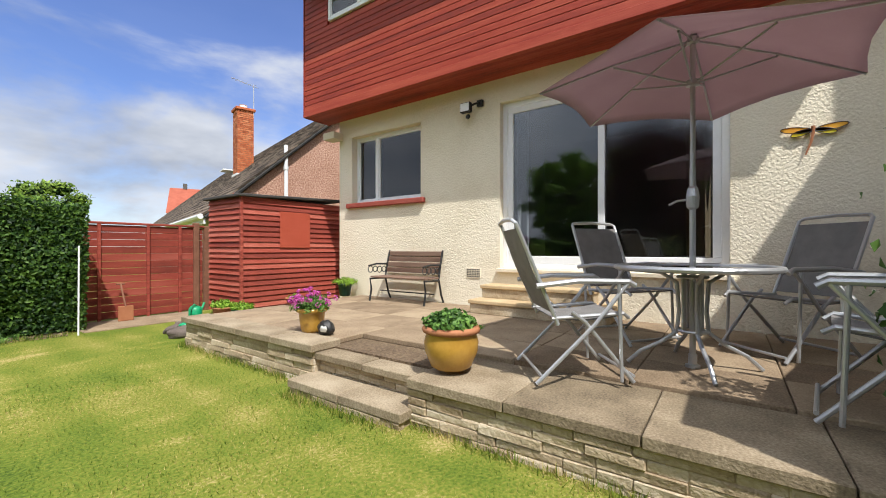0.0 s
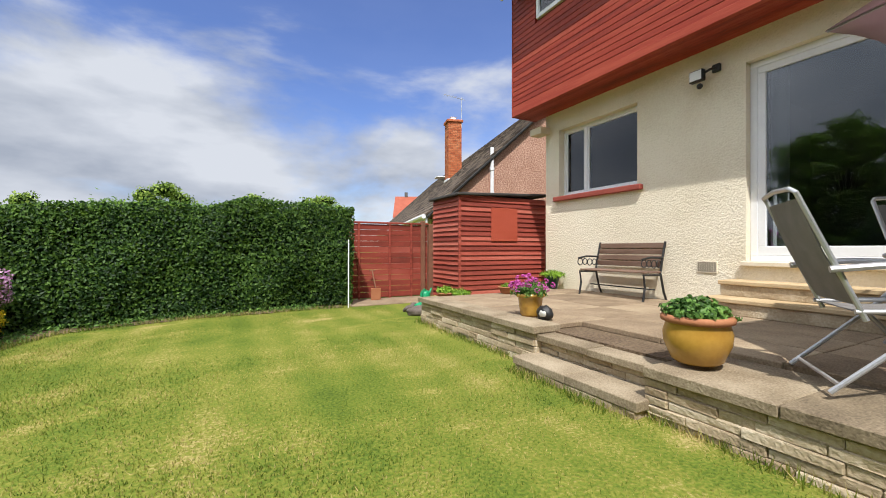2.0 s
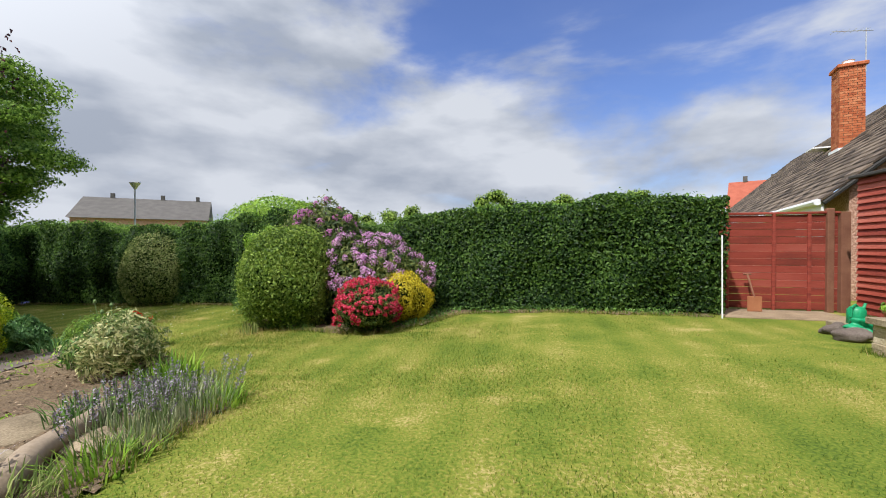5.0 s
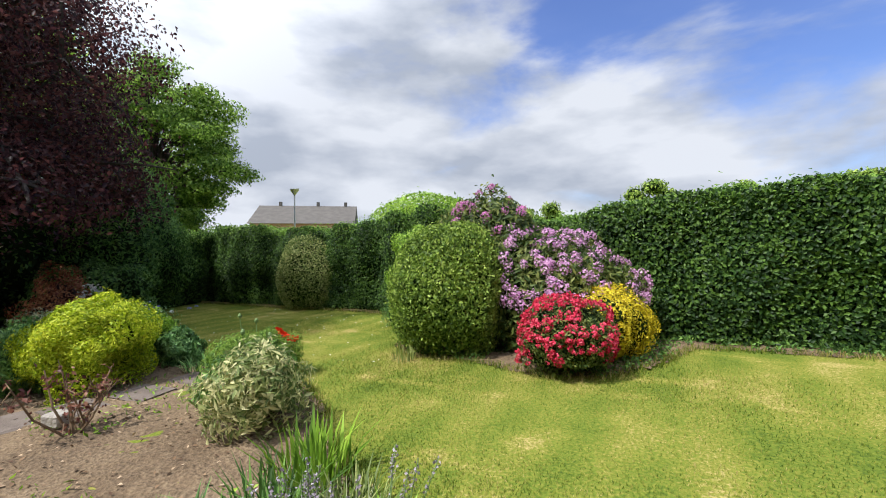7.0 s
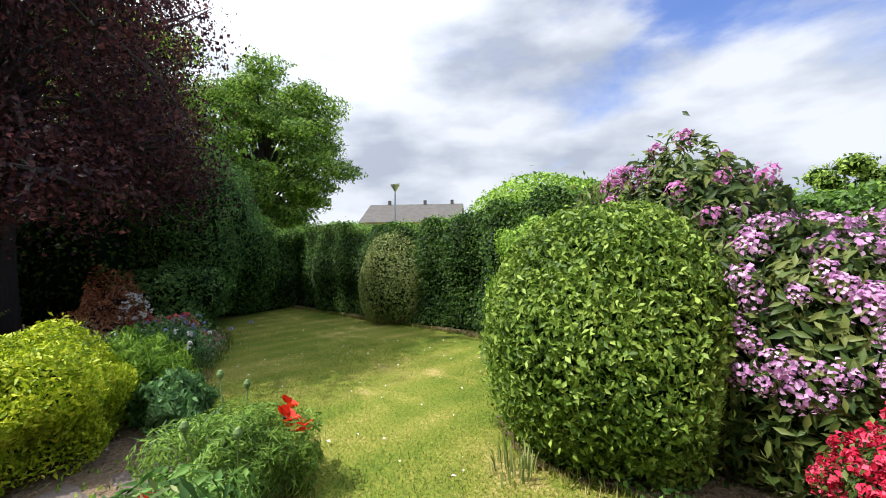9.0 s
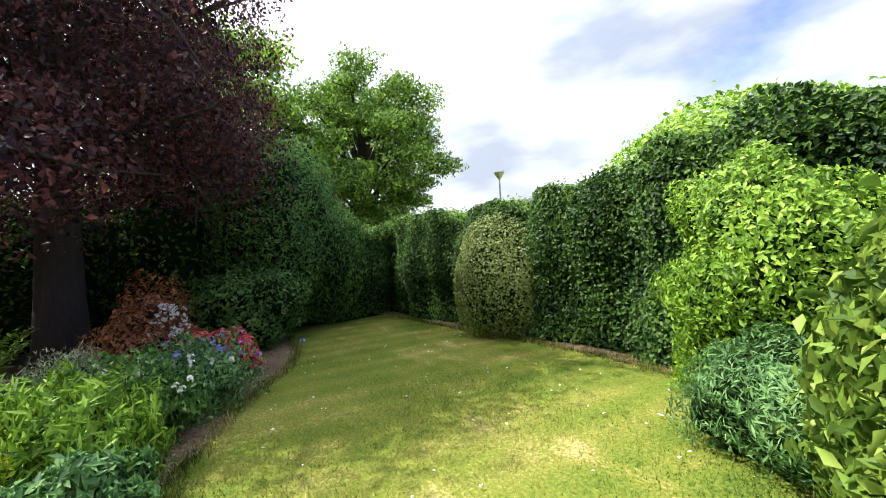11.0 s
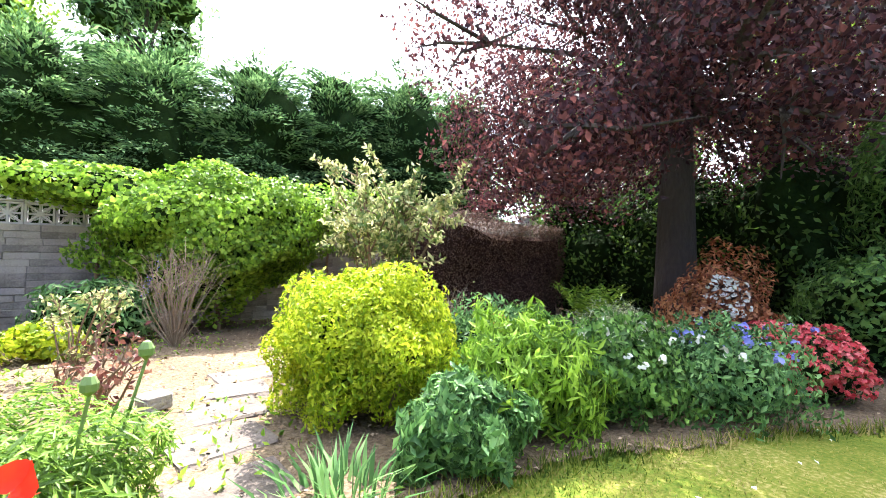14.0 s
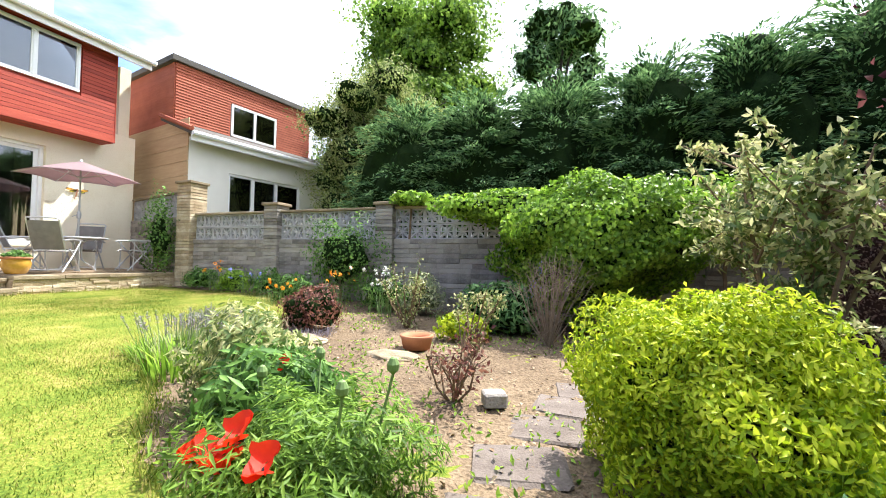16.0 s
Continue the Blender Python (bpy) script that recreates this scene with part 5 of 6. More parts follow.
for x, y, hgt, mt, sd in ((-1.86, 2.35, .17, M_bright, 131), (-1.92, 2.62, .15, M_pale, 132), (-1.95, 3.35, .15, M_bright, 133), (-2.3, 3.45, .2, M_pale, 134), (-2.62, 3.3, .26, M_mid, 135), (-1.95, 1.95, .2, M_pale, 136), (-2.75, 2.9, .22, M_mid, 137)):
    tuft("edging_plant", x, y, 150, hgt, .22, .014, mt, "tufted green plant along the bed edge", seed=sd, lean=.9, group="edging plants")
shrub("purple_sedge_bush", -2.45, 1.7, gh(-1.9, 1.7), (.36, .36, .34), 1700, (.05, .022), M_dkred, "small purple-bronze leaved bush", seed=30, amp=.2, low=-.6)
tuft("black_grass", -2.65, 2.0, 200, .16, .26, .01, M_lav, "dark tufted grass in the soil", seed=31, lean=1)


def twiggy(name, x, y, h, spread, n, leaf_n, leafm, label, seed, twig=M_stem, leaf=(.045, .025), thick=.012, category="shrub", fork=5):
    """Thin branching stems with sparse leaves."""
    t = thing(name, x, y, gh(x, y), label, category)
    r = np.random.default_rng(seed)
    bm, tips = bmesh.new(), []
    for _ in range(n):
        a, q = r.uniform(0, 6.28), r.uniform(.15, 1) * spread
        e = np.array([math.cos(a) * q, math.sin(a) * q, h * r.uniform(.6, 1)])
        m = e * .5 + r.normal(0, .04, 3)
        tube([(0, 0, -.03), m, e], thick, bm, 5, thick * .35)
        tips.append((m, e))
        for _ in range(fork):
            f = r.uniform(.3, .95)
            b = m + (e - m) * f if r.random() < .7 else m * f
            c = b + r.normal(0, .13, 3) * h * .8 + [0, 0, .06 * h]
            tube([b, c], thick * .45, bm, 4, thick * .2)
            tips.append((b, c))
    tagged(part("branch_growth", bm, twig, t), kind="stuff")
    if leaf_n:
        tp = np.array(tips)
        k = r.integers(0, len(tp), leaf_n)
        f = r.uniform(.3, 1.05, (leaf_n, 1))
        p = tp[k, 0] * (1 - f) + tp[k, 1] * f + r.normal(0, .03, (leaf_n, 3))
        link_mesh("foliage", leaf_mesh("foliage", p, r.normal(0, 1, p.shape) + [0, 0, .5], *leaf), leafm, t)
    return t


twiggy("red_rose_bush", -4.85, 3.2, .5, .38, 9, 260, M_dkred, "half bare rose bush with reddish shoots", 32)
twiggy("rose_bush", -4.60, 2.0, .75, .35, 8, 520, M_vari, "rose bush with pale young leaves", 33)
twiggy("white_rose_bush", -3.3, .7, .95, .45, 12, 900, M_vari, "bushy rose with pale leaves by the wall", 34)
twiggy("dead_shrub", -5.30, .95, 1.15, .55, 60, 0, None, "dry twiggy leafless shrub before the ivy", 35, M_dry, thick=.006, fork=6)
twiggy("dry_fuchsia", -7.55, 2.9, .8, .35, 30, 60, M_vari, "dry pale twiggy shrub", 36, M_dry, thick=.005, fork=5)
shrub("lupin_clump", -4.55, .25, gh(-4, .2), (.6, .45, .42), 2400, (.12, .035), M_bluegreen, "blue-green lupin clump with blue flowers", "plant", seed=37, amp=.2, low=-.6, shell=.5)
t = tuft("lupin_flowers", -5.00, .35, 10, .3, .1, .01, M_gstem, "blue lupin flower spikes", seed=38)
spikes(t, 4, .95, .12, M_blue, 39, .04, .25)
shrub("lime_plant", -4.30, 1.15, gh(-3.7, 1.1), (.3, .28, .2), 900, (.08, .05), M_lime, "low lime green leafy plant", "plant", seed=40, amp=.2, low=-.5, core=None, shell=.6)
t = shrub("lime_bush", -6.29, 3.8, gh(-5.6, 4.3), (.59, .56, .545), 36000, (.042, .016), M_lime, "bright lime yellow rounded shrub", seed=41, amp=.17, freq=5.5, shell=.42, low=-.62, k=.6, wild=1.3)
part("trunk", tube([(-.02, .3, -.03), (.02, .4, .15), (-.05, .44, .3), (.02, .4, .42)], .03, sides=7, r_end=.012), M_stem, t)
tuft("bluebell_leaves", -5.75, 4.72, 120, .2, .25, .02, M_bluegreen, "arching strap leaves under the bush", seed=42, lean=1.1)
for x, y, rr, hh, m, lf, lab, sd in ((-7.0, 4.5, .42, .42, M_bright, (.17, .035), "bushy bright green perennial with pointed leaves", 43), (-6.45, 4.7, .28, .25, M_bluegreen, (.14, .05), "low clump of blue-green peony leaves", 44),
                                     (-7.75, 4.55, .5, .4, M_mid, (.1, .05), "mounded green astrantia with tiny flowers", 45), (-8.5, 4.95, .52, .38, M_bluegreen, (.1, .04), "mounded blue-green geranium leaves", 46),
                                     (-7.4, 3.75, .6, .4, M_bluegreen, (.1, .04), "low green perennials in the bed", 47), (-8.75, 4.1, .5, .4, M_grey, (.09, .016), "feathery grey-leaved plant in the bed", 48),
                                     (-8.1, 3.5, .5, .34, M_mid, (.1, .05), "low green perennials in the bed", 49), (-6.85, 3.5, .4, .3, M_mid, (.12, .04), "low green perennials in the bed", 50)):
    shrub("perennial_clump", x, y, gh(x, y), (rr * 1.15, rr, hh), 8500, (lf[0] * .55, lf[1] * .55), m, lab, "plant", seed=sd, amp=.26, freq=6, low=-.5, shell=.6, k=.55, stem=False, droop=-.7)
t = tuft("peony_flower", -7.22, 4.05, 8, .25, .06, .02, M_gstem, "single dark red peony flower", "flower", seed=51)
heads(t, "flower_head", np.array([[0, 0, .56]]), np.array([[0, 0, 1.]]), .06, .06, M_crimson, 30, "dark red petals")
for x, y, n, hgt, sd in ((-8.6, 5.1, 34, .5, 52), (-7.85, 4.75, 22, .5, 53)):
    t = tuft("geranium_flowers", x, y, 12, .3, .3, .006, M_gstem, "blue geranium flowers over leaves", "flower", seed=sd)
    p = np.stack([np.random.default_rng(sd).normal(0, .28, n), np.random.default_rng(sd + 1).normal(0, .25, n), np.random.default_rng(sd + 2).uniform(.42, hgt + .1, n)], 1)
    heads(t, "flower_head", p, np.tile([[0, 0, 1.]], (n, 1)), .03, .042, M_blue if sd == 52 else M_whitep, 6)
flowering("coral_azalea", -9.50, 5.2, (.48, .42, .32), 2600, (.045, .02), M_rholeaf, "spreading azalea covered in coral red flowers", 420, .035, .04, M_coral, 54, per=9, low=-.7)
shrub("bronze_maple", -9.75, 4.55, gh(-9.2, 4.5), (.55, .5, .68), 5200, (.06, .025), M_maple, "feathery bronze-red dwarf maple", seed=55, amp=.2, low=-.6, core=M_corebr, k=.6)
p, nr, _ = ball_points(40, (.2, .2, .25), 56, .2, 4, .5, -.8)
t = tuft("white_flowering_plant", -9.30, 4.75, 30, .5, .12, .01, M_gstem, "white blossom sprays by the maple", "flower", seed=57)
heads(t, "flower_head", p + [0, 0, .75], nr, .03, .03, M_whitep, 12)
def fern(x, y, h, seed):
    """A shuttlecock of feathered fronds, each a part of its own."""
    t = thing("fern", x, y, gh(x, y), "tall bright green arching fern", "fern")
    r = np.random.default_rng(seed)
    for k in range(30):
        a, hh, out = k * 2.4 + r.uniform(-.2, .2), h * r.uniform(.7, 1.05), r.uniform(.15, .6)
        d = np.array([math.cos(a), math.sin(a), 0.])
        f = np.linspace(.12, 1, 26)[:, None]
        mid = d * (.05 + out * f ** 1.6) + np.array([0, 0, 1.]) * hh * (f - .22 * f ** 3)
        w = (.17 * np.sin(np.clip(f * 1.05, 0, 1) * math.pi) ** .7 + .015)
        sd = np.cross(d, [0, 0, 1.])
        pts = np.concatenate([mid + sd * w / 2, mid - sd * w / 2])
        run = np.concatenate([np.tile(sd, (26, 1)), np.tile(-sd, (26, 1))]) + [0, 0, .25]
        ln = np.concatenate([w, w])
        link_mesh("frond", leaf_mesh("frond", pts, np.tile(d * -.5 + [0, 0, 1], (52, 1)), ln, .034, run=run), M_bright, t)
    return t


fern(-9.90, 3.0, 1.05, 58)
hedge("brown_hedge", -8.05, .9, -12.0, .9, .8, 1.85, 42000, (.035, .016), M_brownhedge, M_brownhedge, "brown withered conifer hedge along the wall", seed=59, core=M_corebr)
twiggy("variegated_tree_shrub", -7.05, 2.5, 2.35, .9, 13, 8000, M_vari, "tall shrub with cream-edged pale leaves", 60, leaf=(.075, .03), thick=.022, fork=9)
shrub("shade_shrub", -13.0, 6.3, gh(-13, 6), (1.7, 1.6, 2.0), 30000, (.1, .03), M_mid, "large drooping green shrub under the beech", seed=61, amp=.14, low=-.9)
shrub("shade_shrub", -11.6, 5.6, gh(-12, 6), (1.0, .9, .8), 6500, (.08, .04), M_mid, "low dark green shrub in the shade", seed=62, amp=.2, low=-.7)
for x, y, r, h, sd in ((-13.6, 4.6, 1.6, 1.7, 63), (-13.6, 2.4, 1.6, 1.7, 64), (-13.2, .4, 1.6, 1.6, 65)):
    shrub("dark_undergrowth", x, y, gh(x, y), (r, r, h), 5200, (.1, .05), M_hedge, "dark evergreen undergrowth beneath the beech", seed=sd, amp=.2, low=-.8)


# ---- trees ----
def tree(name, x, y, height, trunk_r, blobs, n, leaf, material, label, seed, core=M_core, corek=.55, bark=None, category="tree", limbs=True, droop=.4, trunk_top=.75, low_limb=.15):
    """A tapered trunk with limbs to each bough, and a crown of leaf masses (cx, cy, cz, rx, ry, rz) with gaps between."""
    g = gh(x, y)
    t = thing(name, x, y, g, label, category)
    r = np.random.default_rng(seed)
    part("trunk", tube([(0, 0, -.1), (.03, .02, height * .12), (-.05, .04, height * .4), (.05, -.04, height * trunk_top)], trunk_r, sides=14, r_end=trunk_r * .35), bark or M_bark, t, smooth=True)
    if limbs:
        for cx, cy, cz, rx, ry, rz in blobs:
            bm = bmesh.new()
            s = np.array([0, 0, min(height * .7, max(height * low_limb, cz * .6))])
            e = np.array([cx, cy, cz])
            m = (s + e) / 2 + [0, 0, .25 * abs(cz - s[2])] + r.normal(0, .18, 3)
            tube([s, m, e * .93 + m * .07], trunk_r * (.3 if low_limb < .3 else .2), bm, 7, .012)
            for _ in range(5):
                f = e + r.normal(0, .55, 3) * [rx, ry, rz]
                tube([e * .8 + m * .2, (e + f) / 2 + r.normal(0, .08, 3), f], trunk_r * .1, bm, 5, .006)
            part("limb", bm, bark or M_bark, t)
    vol = np.array([b[3] * b[4] + b[4] * b[5] + b[3] * b[5] for b in blobs])
    ps, ns = [], []
    bm = bmesh.new()
    for k, (b, v) in enumerate(zip(blobs, vol / vol.sum())):
        p, nr, _ = ball_points(int(n * v), b[3:], seed + k, .3, 4.5, .55, -.95)
        ps.append(p + np.array(b[:3]))
        ns.append(nr)
        if core:
            q = ball_core(b[3:], seed + k, .3, 4.5, corek, -.9)
            bmesh.ops.translate(q, verts=q.verts, vec=b[:3])
            me = bpy.data.meshes.new("tmp")
            q.to_mesh(me)
            q.free()
            bm.from_mesh(me)
            bpy.data.meshes.remove(me)
    if core:
        # dark blobs inside the crown, coloured as the shade among its boughs
        part("crown_shade_core", bm, core, t, "solid crown core coloured as shade between twigs")
    else:
        bm.free()
    link_mesh("crown", leaf_mesh("crown", np.concatenate(ps), np.concatenate(ns), *leaf, droop), material, t)
    return t


def boughs(n, R, z0, z1, seed, size=(1.0, 1.7), flat=.75, inner=.35):
    r = np.random.default_rng(seed)
    out = []
    for k in range(n):
        a = k * 2.4 + r.uniform(-.3, .3)
        f = (k + .5) / n
        z = z0 + (z1 - z0) * f
        q = R * math.sqrt(max(.06, 1 - ((f - .35) / .75) ** 2)) * r.uniform(inner, .95)
        s = r.uniform(*size)
        out.append((q * math.cos(a), q * math.sin(a), z, s, s, s * flat))
    return out


tree("copper_beech", -11.60, 3.25, 8.6, .36, boughs(44, 3.6, 2.6, 7.8, 71, (.9, 1.45), .8) + boughs(12, 3.9, 2.2, 3.1, 76, (.8, 1.15), .6, .62), 128000, (.072, .046), M_beech, "huge copper beech with dark purple leaves", 71, core=None, droop=.6, low_limb=.42)
tree("green_tree", -21.6, 11.0, 9.6, .3, boughs(70, 4.0, 2.0, 9.2, 72, (.6, 1.25), .5), 74000, (.16, .08), M_treeleaf, "broad green deciduous tree beyond the hedge", 72, core=None)
tree("green_tree", -20, 5.0, 9, .3, boughs(26, 3.5, 2.0, 9, 73, (1.0, 1.7), .6), 26000, (.2, .12), M_bright, "sunlit green tree behind the beech", 73, corek=.45)
tree("green_tree", -19, -2.5, 8, .3, boughs(20, 3.5, 1.5, 8, 74, (1.1, 1.8)), 12000, (.28, .16), M_mid, "green tree behind the beech", 74, corek=.45)


def litter():
    """Fallen leaves and petals on the soil, and a few on the lawn."""
    n = 9000
    x, y = rng.uniform(-12, 3, n), rng.uniform(-1, 6.8, n)
    ok = inside(BED, x, y)
    x, y = x[ok], y[ok]
    p = np.stack([x, y, gz(x, y) + .026], 1)
    tagged(link_mesh("fallen_leaves", leaf_mesh("fallen_leaves", p, np.tile([[0, 0, 1.]], (len(p), 1)), .035, .022, 0, .7), M_litter), "dry fallen leaves scattered on the soil", "leaf litter", kind="stuff")
    n = 120
    x, y = rng.uniform(-10, -4, n), rng.uniform(5.2, 8.6, n)
    ok = ~inside(BED, x, y) & ~inside(ISLAND, x, y)
    p = np.stack([x[ok], y[ok], gz(x[ok], y[ok]) + .03], 1)
    tagged(link_mesh("fallen_petals", leaf_mesh("fallen_petals", p, np.tile([[0, 0, 1.]], (len(p), 1)), .03, .02, 0, .5), M_whitep), "pale petals scattered on the lawn", "petals", kind="stuff")
    n = 11000
    x, y = rng.uniform(-9, 3, n), rng.uniform(-1, 5.6, n)
    ok = inside(BED, x, y) & (np.sin(x * 2.3 + 1) * np.sin(y * 2.1) > .1)
    x, y = x[ok], y[ok]
    p = np.stack([x, y, gz(x, y) + .035], 1) + rng.normal(0, .01, (len(x), 3))
    tagged(link_mesh("weeds", leaf_mesh("weeds", p, rng.normal(0, .5, p.shape) + [0, 0, .6], .05, .02, -.4, 1), M_bright), "small green weeds in the soil", "weeds", kind="stuff")
    n = 14000
    x, y = rng.uniform(-5, 3.4, n), rng.uniform(5.8, 8.1, n)
    ok = inside(ISLAND, x, y) & (np.sin(x * 3.3) + np.sin(y * 4.1 + x) > -.7)
    x, y = x[ok], y[ok]
    p = np.stack([x, y, gz(x, y) + rng.uniform(.01, .09, len(x))], 1)
    tagged(link_mesh("ground_cover", leaf_mesh("ground_cover", p, rng.normal(0, .5, p.shape) + [0, 0, .6], .055, .026, -.2, 1), M_mid), "low leafy ground cover under the shrubs", "ground cover", kind="stuff")


litter()

# ---- boundary wall with pierced screen blocks ----
BWY = -1.22


def screen_block_mesh():
    """A pierced concrete block: square rim with a four-petal star of webs."""
    s, d = .29, .09
    bm = bmesh.new()
    w = .028
    for r in ((0, s, 0, w), (0, s, s - w, s), (0, w, w, s - w), (s - w, s, w, s - w)):
        box(r[0] + .003, r[1] - .003, -d / 2, d / 2, r[2] + .003, r[3] - .003, bm=bm)
    c = s / 2
    for k in range(4):
        a = k * math.pi / 4
        q = .5 * s * (1.3 if k % 2 else .93)
        e = Vector((math.cos(a), 0, math.sin(a))) * q
        n = Vector((-math.sin(a), 0, math.cos(a))) * .011
        m = Vector((c, 0, c))
        vs = [bm.verts.new(m + sx * e + sn * n + Vector((0, sy * d * .4, 0))) for sx in (-1, 1) for sn in (-1, 1) for sy in (-1, 1)]
        for f in ((0, 1, 3, 2), (4, 6, 7, 5), (0, 4, 5, 1), (2, 3, 7, 6), (0, 2, 6, 4), (1, 5, 7, 3)):
            bm.faces.new([vs[i] for i in f])
    for k in range(4):
        a = math.pi / 4 + k * math.pi / 2
        m = Vector((c + math.cos(a) * .075, 0, c + math.sin(a) * .075))
        ring = [m + Vector((math.cos(b) * .03, 0, math.sin(b) * .03)) for b in [j * math.tau / 8 for j in range(9)]]
        tube(ring, .008, bm, 4)
    bmesh.ops.recalc_face_normals(bm, faces=bm.faces)
    me = bpy.data.meshes.new("screen_block")
    bm.to_mesh(me)
    bm.free()
    me.materials.append(M_screen)
    return me


BLOCK = screen_block_mesh()


def pier(x, y, z0, z1, w=.4):
    t = tagged(thing("wall_pier", x, y, z0, "coursed stone wall pier with flat cap", "wall pier", "boundary wall piers", kind="structure"))
    n = max(1, round((z1 - z0 - .06) / .075))
    c = (z1 - z0 - .06) / n
    for k in range(n):
        j = random.uniform(-.008, .008)
        part("stone", box(-w / 2 + j, w / 2 + j, -w / 2 - j, w / 2 - j, k * c + .003, (k + 1) * c - .003, .006), M_stone if x > 2 else M_greystone, t)
    part("cap", box(-w / 2 - .04, w / 2 + .04, -w / 2 - .04, w / 2 + .04, z1 - z0 - .06, z1 - z0, .008), M_cop, t)


def bay(x0, x1, y, z0, zb, rows=2, nb=8):
    """A stretch of coursed wall with screen blocks above and a flat coping."""
    coursed("boundary_wall", x1, y, x0, y, z0, zb, M_greystone, "grey coursed stone boundary wall", .095, .18, side=-1, lmin=.35, lmax=.8)
    t = tagged(thing("screen_wall", x0, y - .1, zb, "pierced grey concrete screen blocks on the wall", "screen wall", "screen walls", kind="structure"))
    sc = (x1 - x0) / nb / .29
    for i in range(nb):
        for k in range(rows):
            o = new("screen_block", BLOCK)
            o.parent = t
            o.matrix_basis = Matrix.Translation((i * .29 * sc, 0, k * .3)) @ Matrix.Diagonal((sc, 1, 1.03, 1))
    part("coping", box(-.0, x1 - x0, -.1, .1, rows * .3, rows * .3 + .05, .008), M_cop, t)


PX = [3.62, .95, -1.9, -4.75, -7.6, -10.45, -13.3]
PTOP = [2.6, 1.98, 1.9, 1.9, 1.92, 1.95, 1.95]
for i, (x, zt) in enumerate(zip(PX, PTOP)):
    pier(x, BWY - .1, gh(x, 0) - .1, zt, .46 if i == 0 else .38)
for a, b in zip(PX[1:4], PX[:3]):
    bay(a + .19, b - .19 - (.04 if b > 3 else 0), BWY, gh((a + b) / 2, 0) - .1, 1.16)
for a, b in zip(PX[4:], PX[3:-1]):
    coursed("boundary_wall", b - .19, BWY, a + .19, BWY, gh(a, 0) - .1, 1.72, M_greystone, "grey coursed stone boundary wall", .095, .18, side=-1, lmin=.35, lmax=.8)
# the higher stretch against the house
coursed("patio_side_wall", WX, -2.08, 3.8, -1.24, -.1, 1.75, M_greystone, "brown coursed stone wall beside the patio", .085, .2, side=-1, lmin=.35, lmax=.8)
t = tagged(thing("screen_wall", 3.8, -1.33, 1.75, "pierced grey concrete screen blocks on the wall", "screen wall", "screen walls", kind="structure", rz=-14.4))
for i in range(11):
    for k in range(2):
        o = new("screen_block", BLOCK)
        o.parent = t
        o.location = (i * .303, 0, k * .3)
part("coping", box(0, 3.34, -.1, .1, .6, .65, .008), M_cop, t)


def climber(name, x, y, z0, radii, n, leaf, material, label, seed, amp=.25, k=.7):
    t = thing(name, x, y, gh(x, y), label, "climber")
    o = z0 - gh(x, y)
    # dark solid behind the leaves, its colour standing for the shade there
    part("shade_core", ball_core(radii, seed, amp, 4, k, -.95), M_core, t, "solid core coloured as shade between inner twigs").location = (0, 0, o)
    p, nr, _ = ball_points(n, radii, seed, amp, 4, .35, -1.0)
    link_mesh("foliage", leaf_mesh("foliage", p, nr, *leaf), material, t).location = (0, 0, o)
    part("stem", tube([(0, 0, -.03), (.05, 0, o * .5), (0, 0, o)], .03, r_end=.02), M_stem, t)


climber("ivy_mass", -5.85, -.25, 1.05, (1.4, .85, .95), 24000, (.075, .055), M_bright, "thick bright green ivy spilling over the wall", 81)
climber("ivy_mass", -4.50, -.7, 1.62, (1.35, .5, .3), 3600, (.09, .07), M_bright, "ivy trailing along the wall top", 82)
climber("ivy_mass", -7.55, -.6, 1.55, (.9, .6, .4), 2600, (.09, .07), M_bright, "ivy trailing along the wall top", 83)
climber("ivy_mass", -2.45, -1.25, 1.95, (.38, .34, .14), 900, (.09, .07), M_bright, "ivy cap on a wall pier", 84)
climber("wall_rose", -1.15, -.85, .75, (.75, .4, .8), 2600, (.06, .04), M_mid, "green climbing rose on the boundary wall", 85, .35, .5)
climber("wall_climber", 4.2, -.95, 1.2, (.4, .3, 1.1), 1500, (.07, .045), M_mid, "thin climber on the stone side wall", 86, .4, .4)
for x, y, rr, hh, m, sd in ((2.7, -.85, .4, .3, M_mid, 87), (1.6, -.8, .4, .3, M_bright, 88), (.4, -.7, .45, .35, M_mid, 89), (-2.3, -.4, .5, .45, M_mid, 90), (-3.0, -.5, .4, .5, M_grey, 91), (-.6, -.2, .4, .35, M_mid, 92)):
    shrub("border_plant", x, y, gh(x, y), (rr, rr * .8, hh), 1100, (.1, .03), m, "leafy border plant along the wall", "plant", seed=sd, amp=.25, low=-.5, shell=.6, k=.5, stem=False, group="border plants")
for x, y, n, hgt, m, sd, lab in ((1.9, -.7, 9, .65, M_orange, 93, "orange poppies by the wall"), (-1.6, .0, 10, .75, M_orange, 94, "orange poppies by the wall"), (-2.6, .1, 18, .8, M_whitep, 95, "white aquilegia sprays by the wall"),
                               (.9, -.5, 8, .5, M_blue, 96, "blue aquilegia flowers by the wall"), (-.5, .3, 8, .5, M_orange, 97, "orange poppies by the wall")):
    t = tuft("border_flowers", x, y, 40, hgt * .8, .25, .008, M_gstem, lab, "flower", seed=sd)
    r = np.random.default_rng(sd)
    p = np.stack([r.normal(0, .25, n), r.normal(0, .18, n), r.uniform(hgt * .6, hgt, n)], 1)
    heads(t, "flower_head", p, np.tile([[0, 0, 1.]], (n, 1)), .03, .045, m, 8)


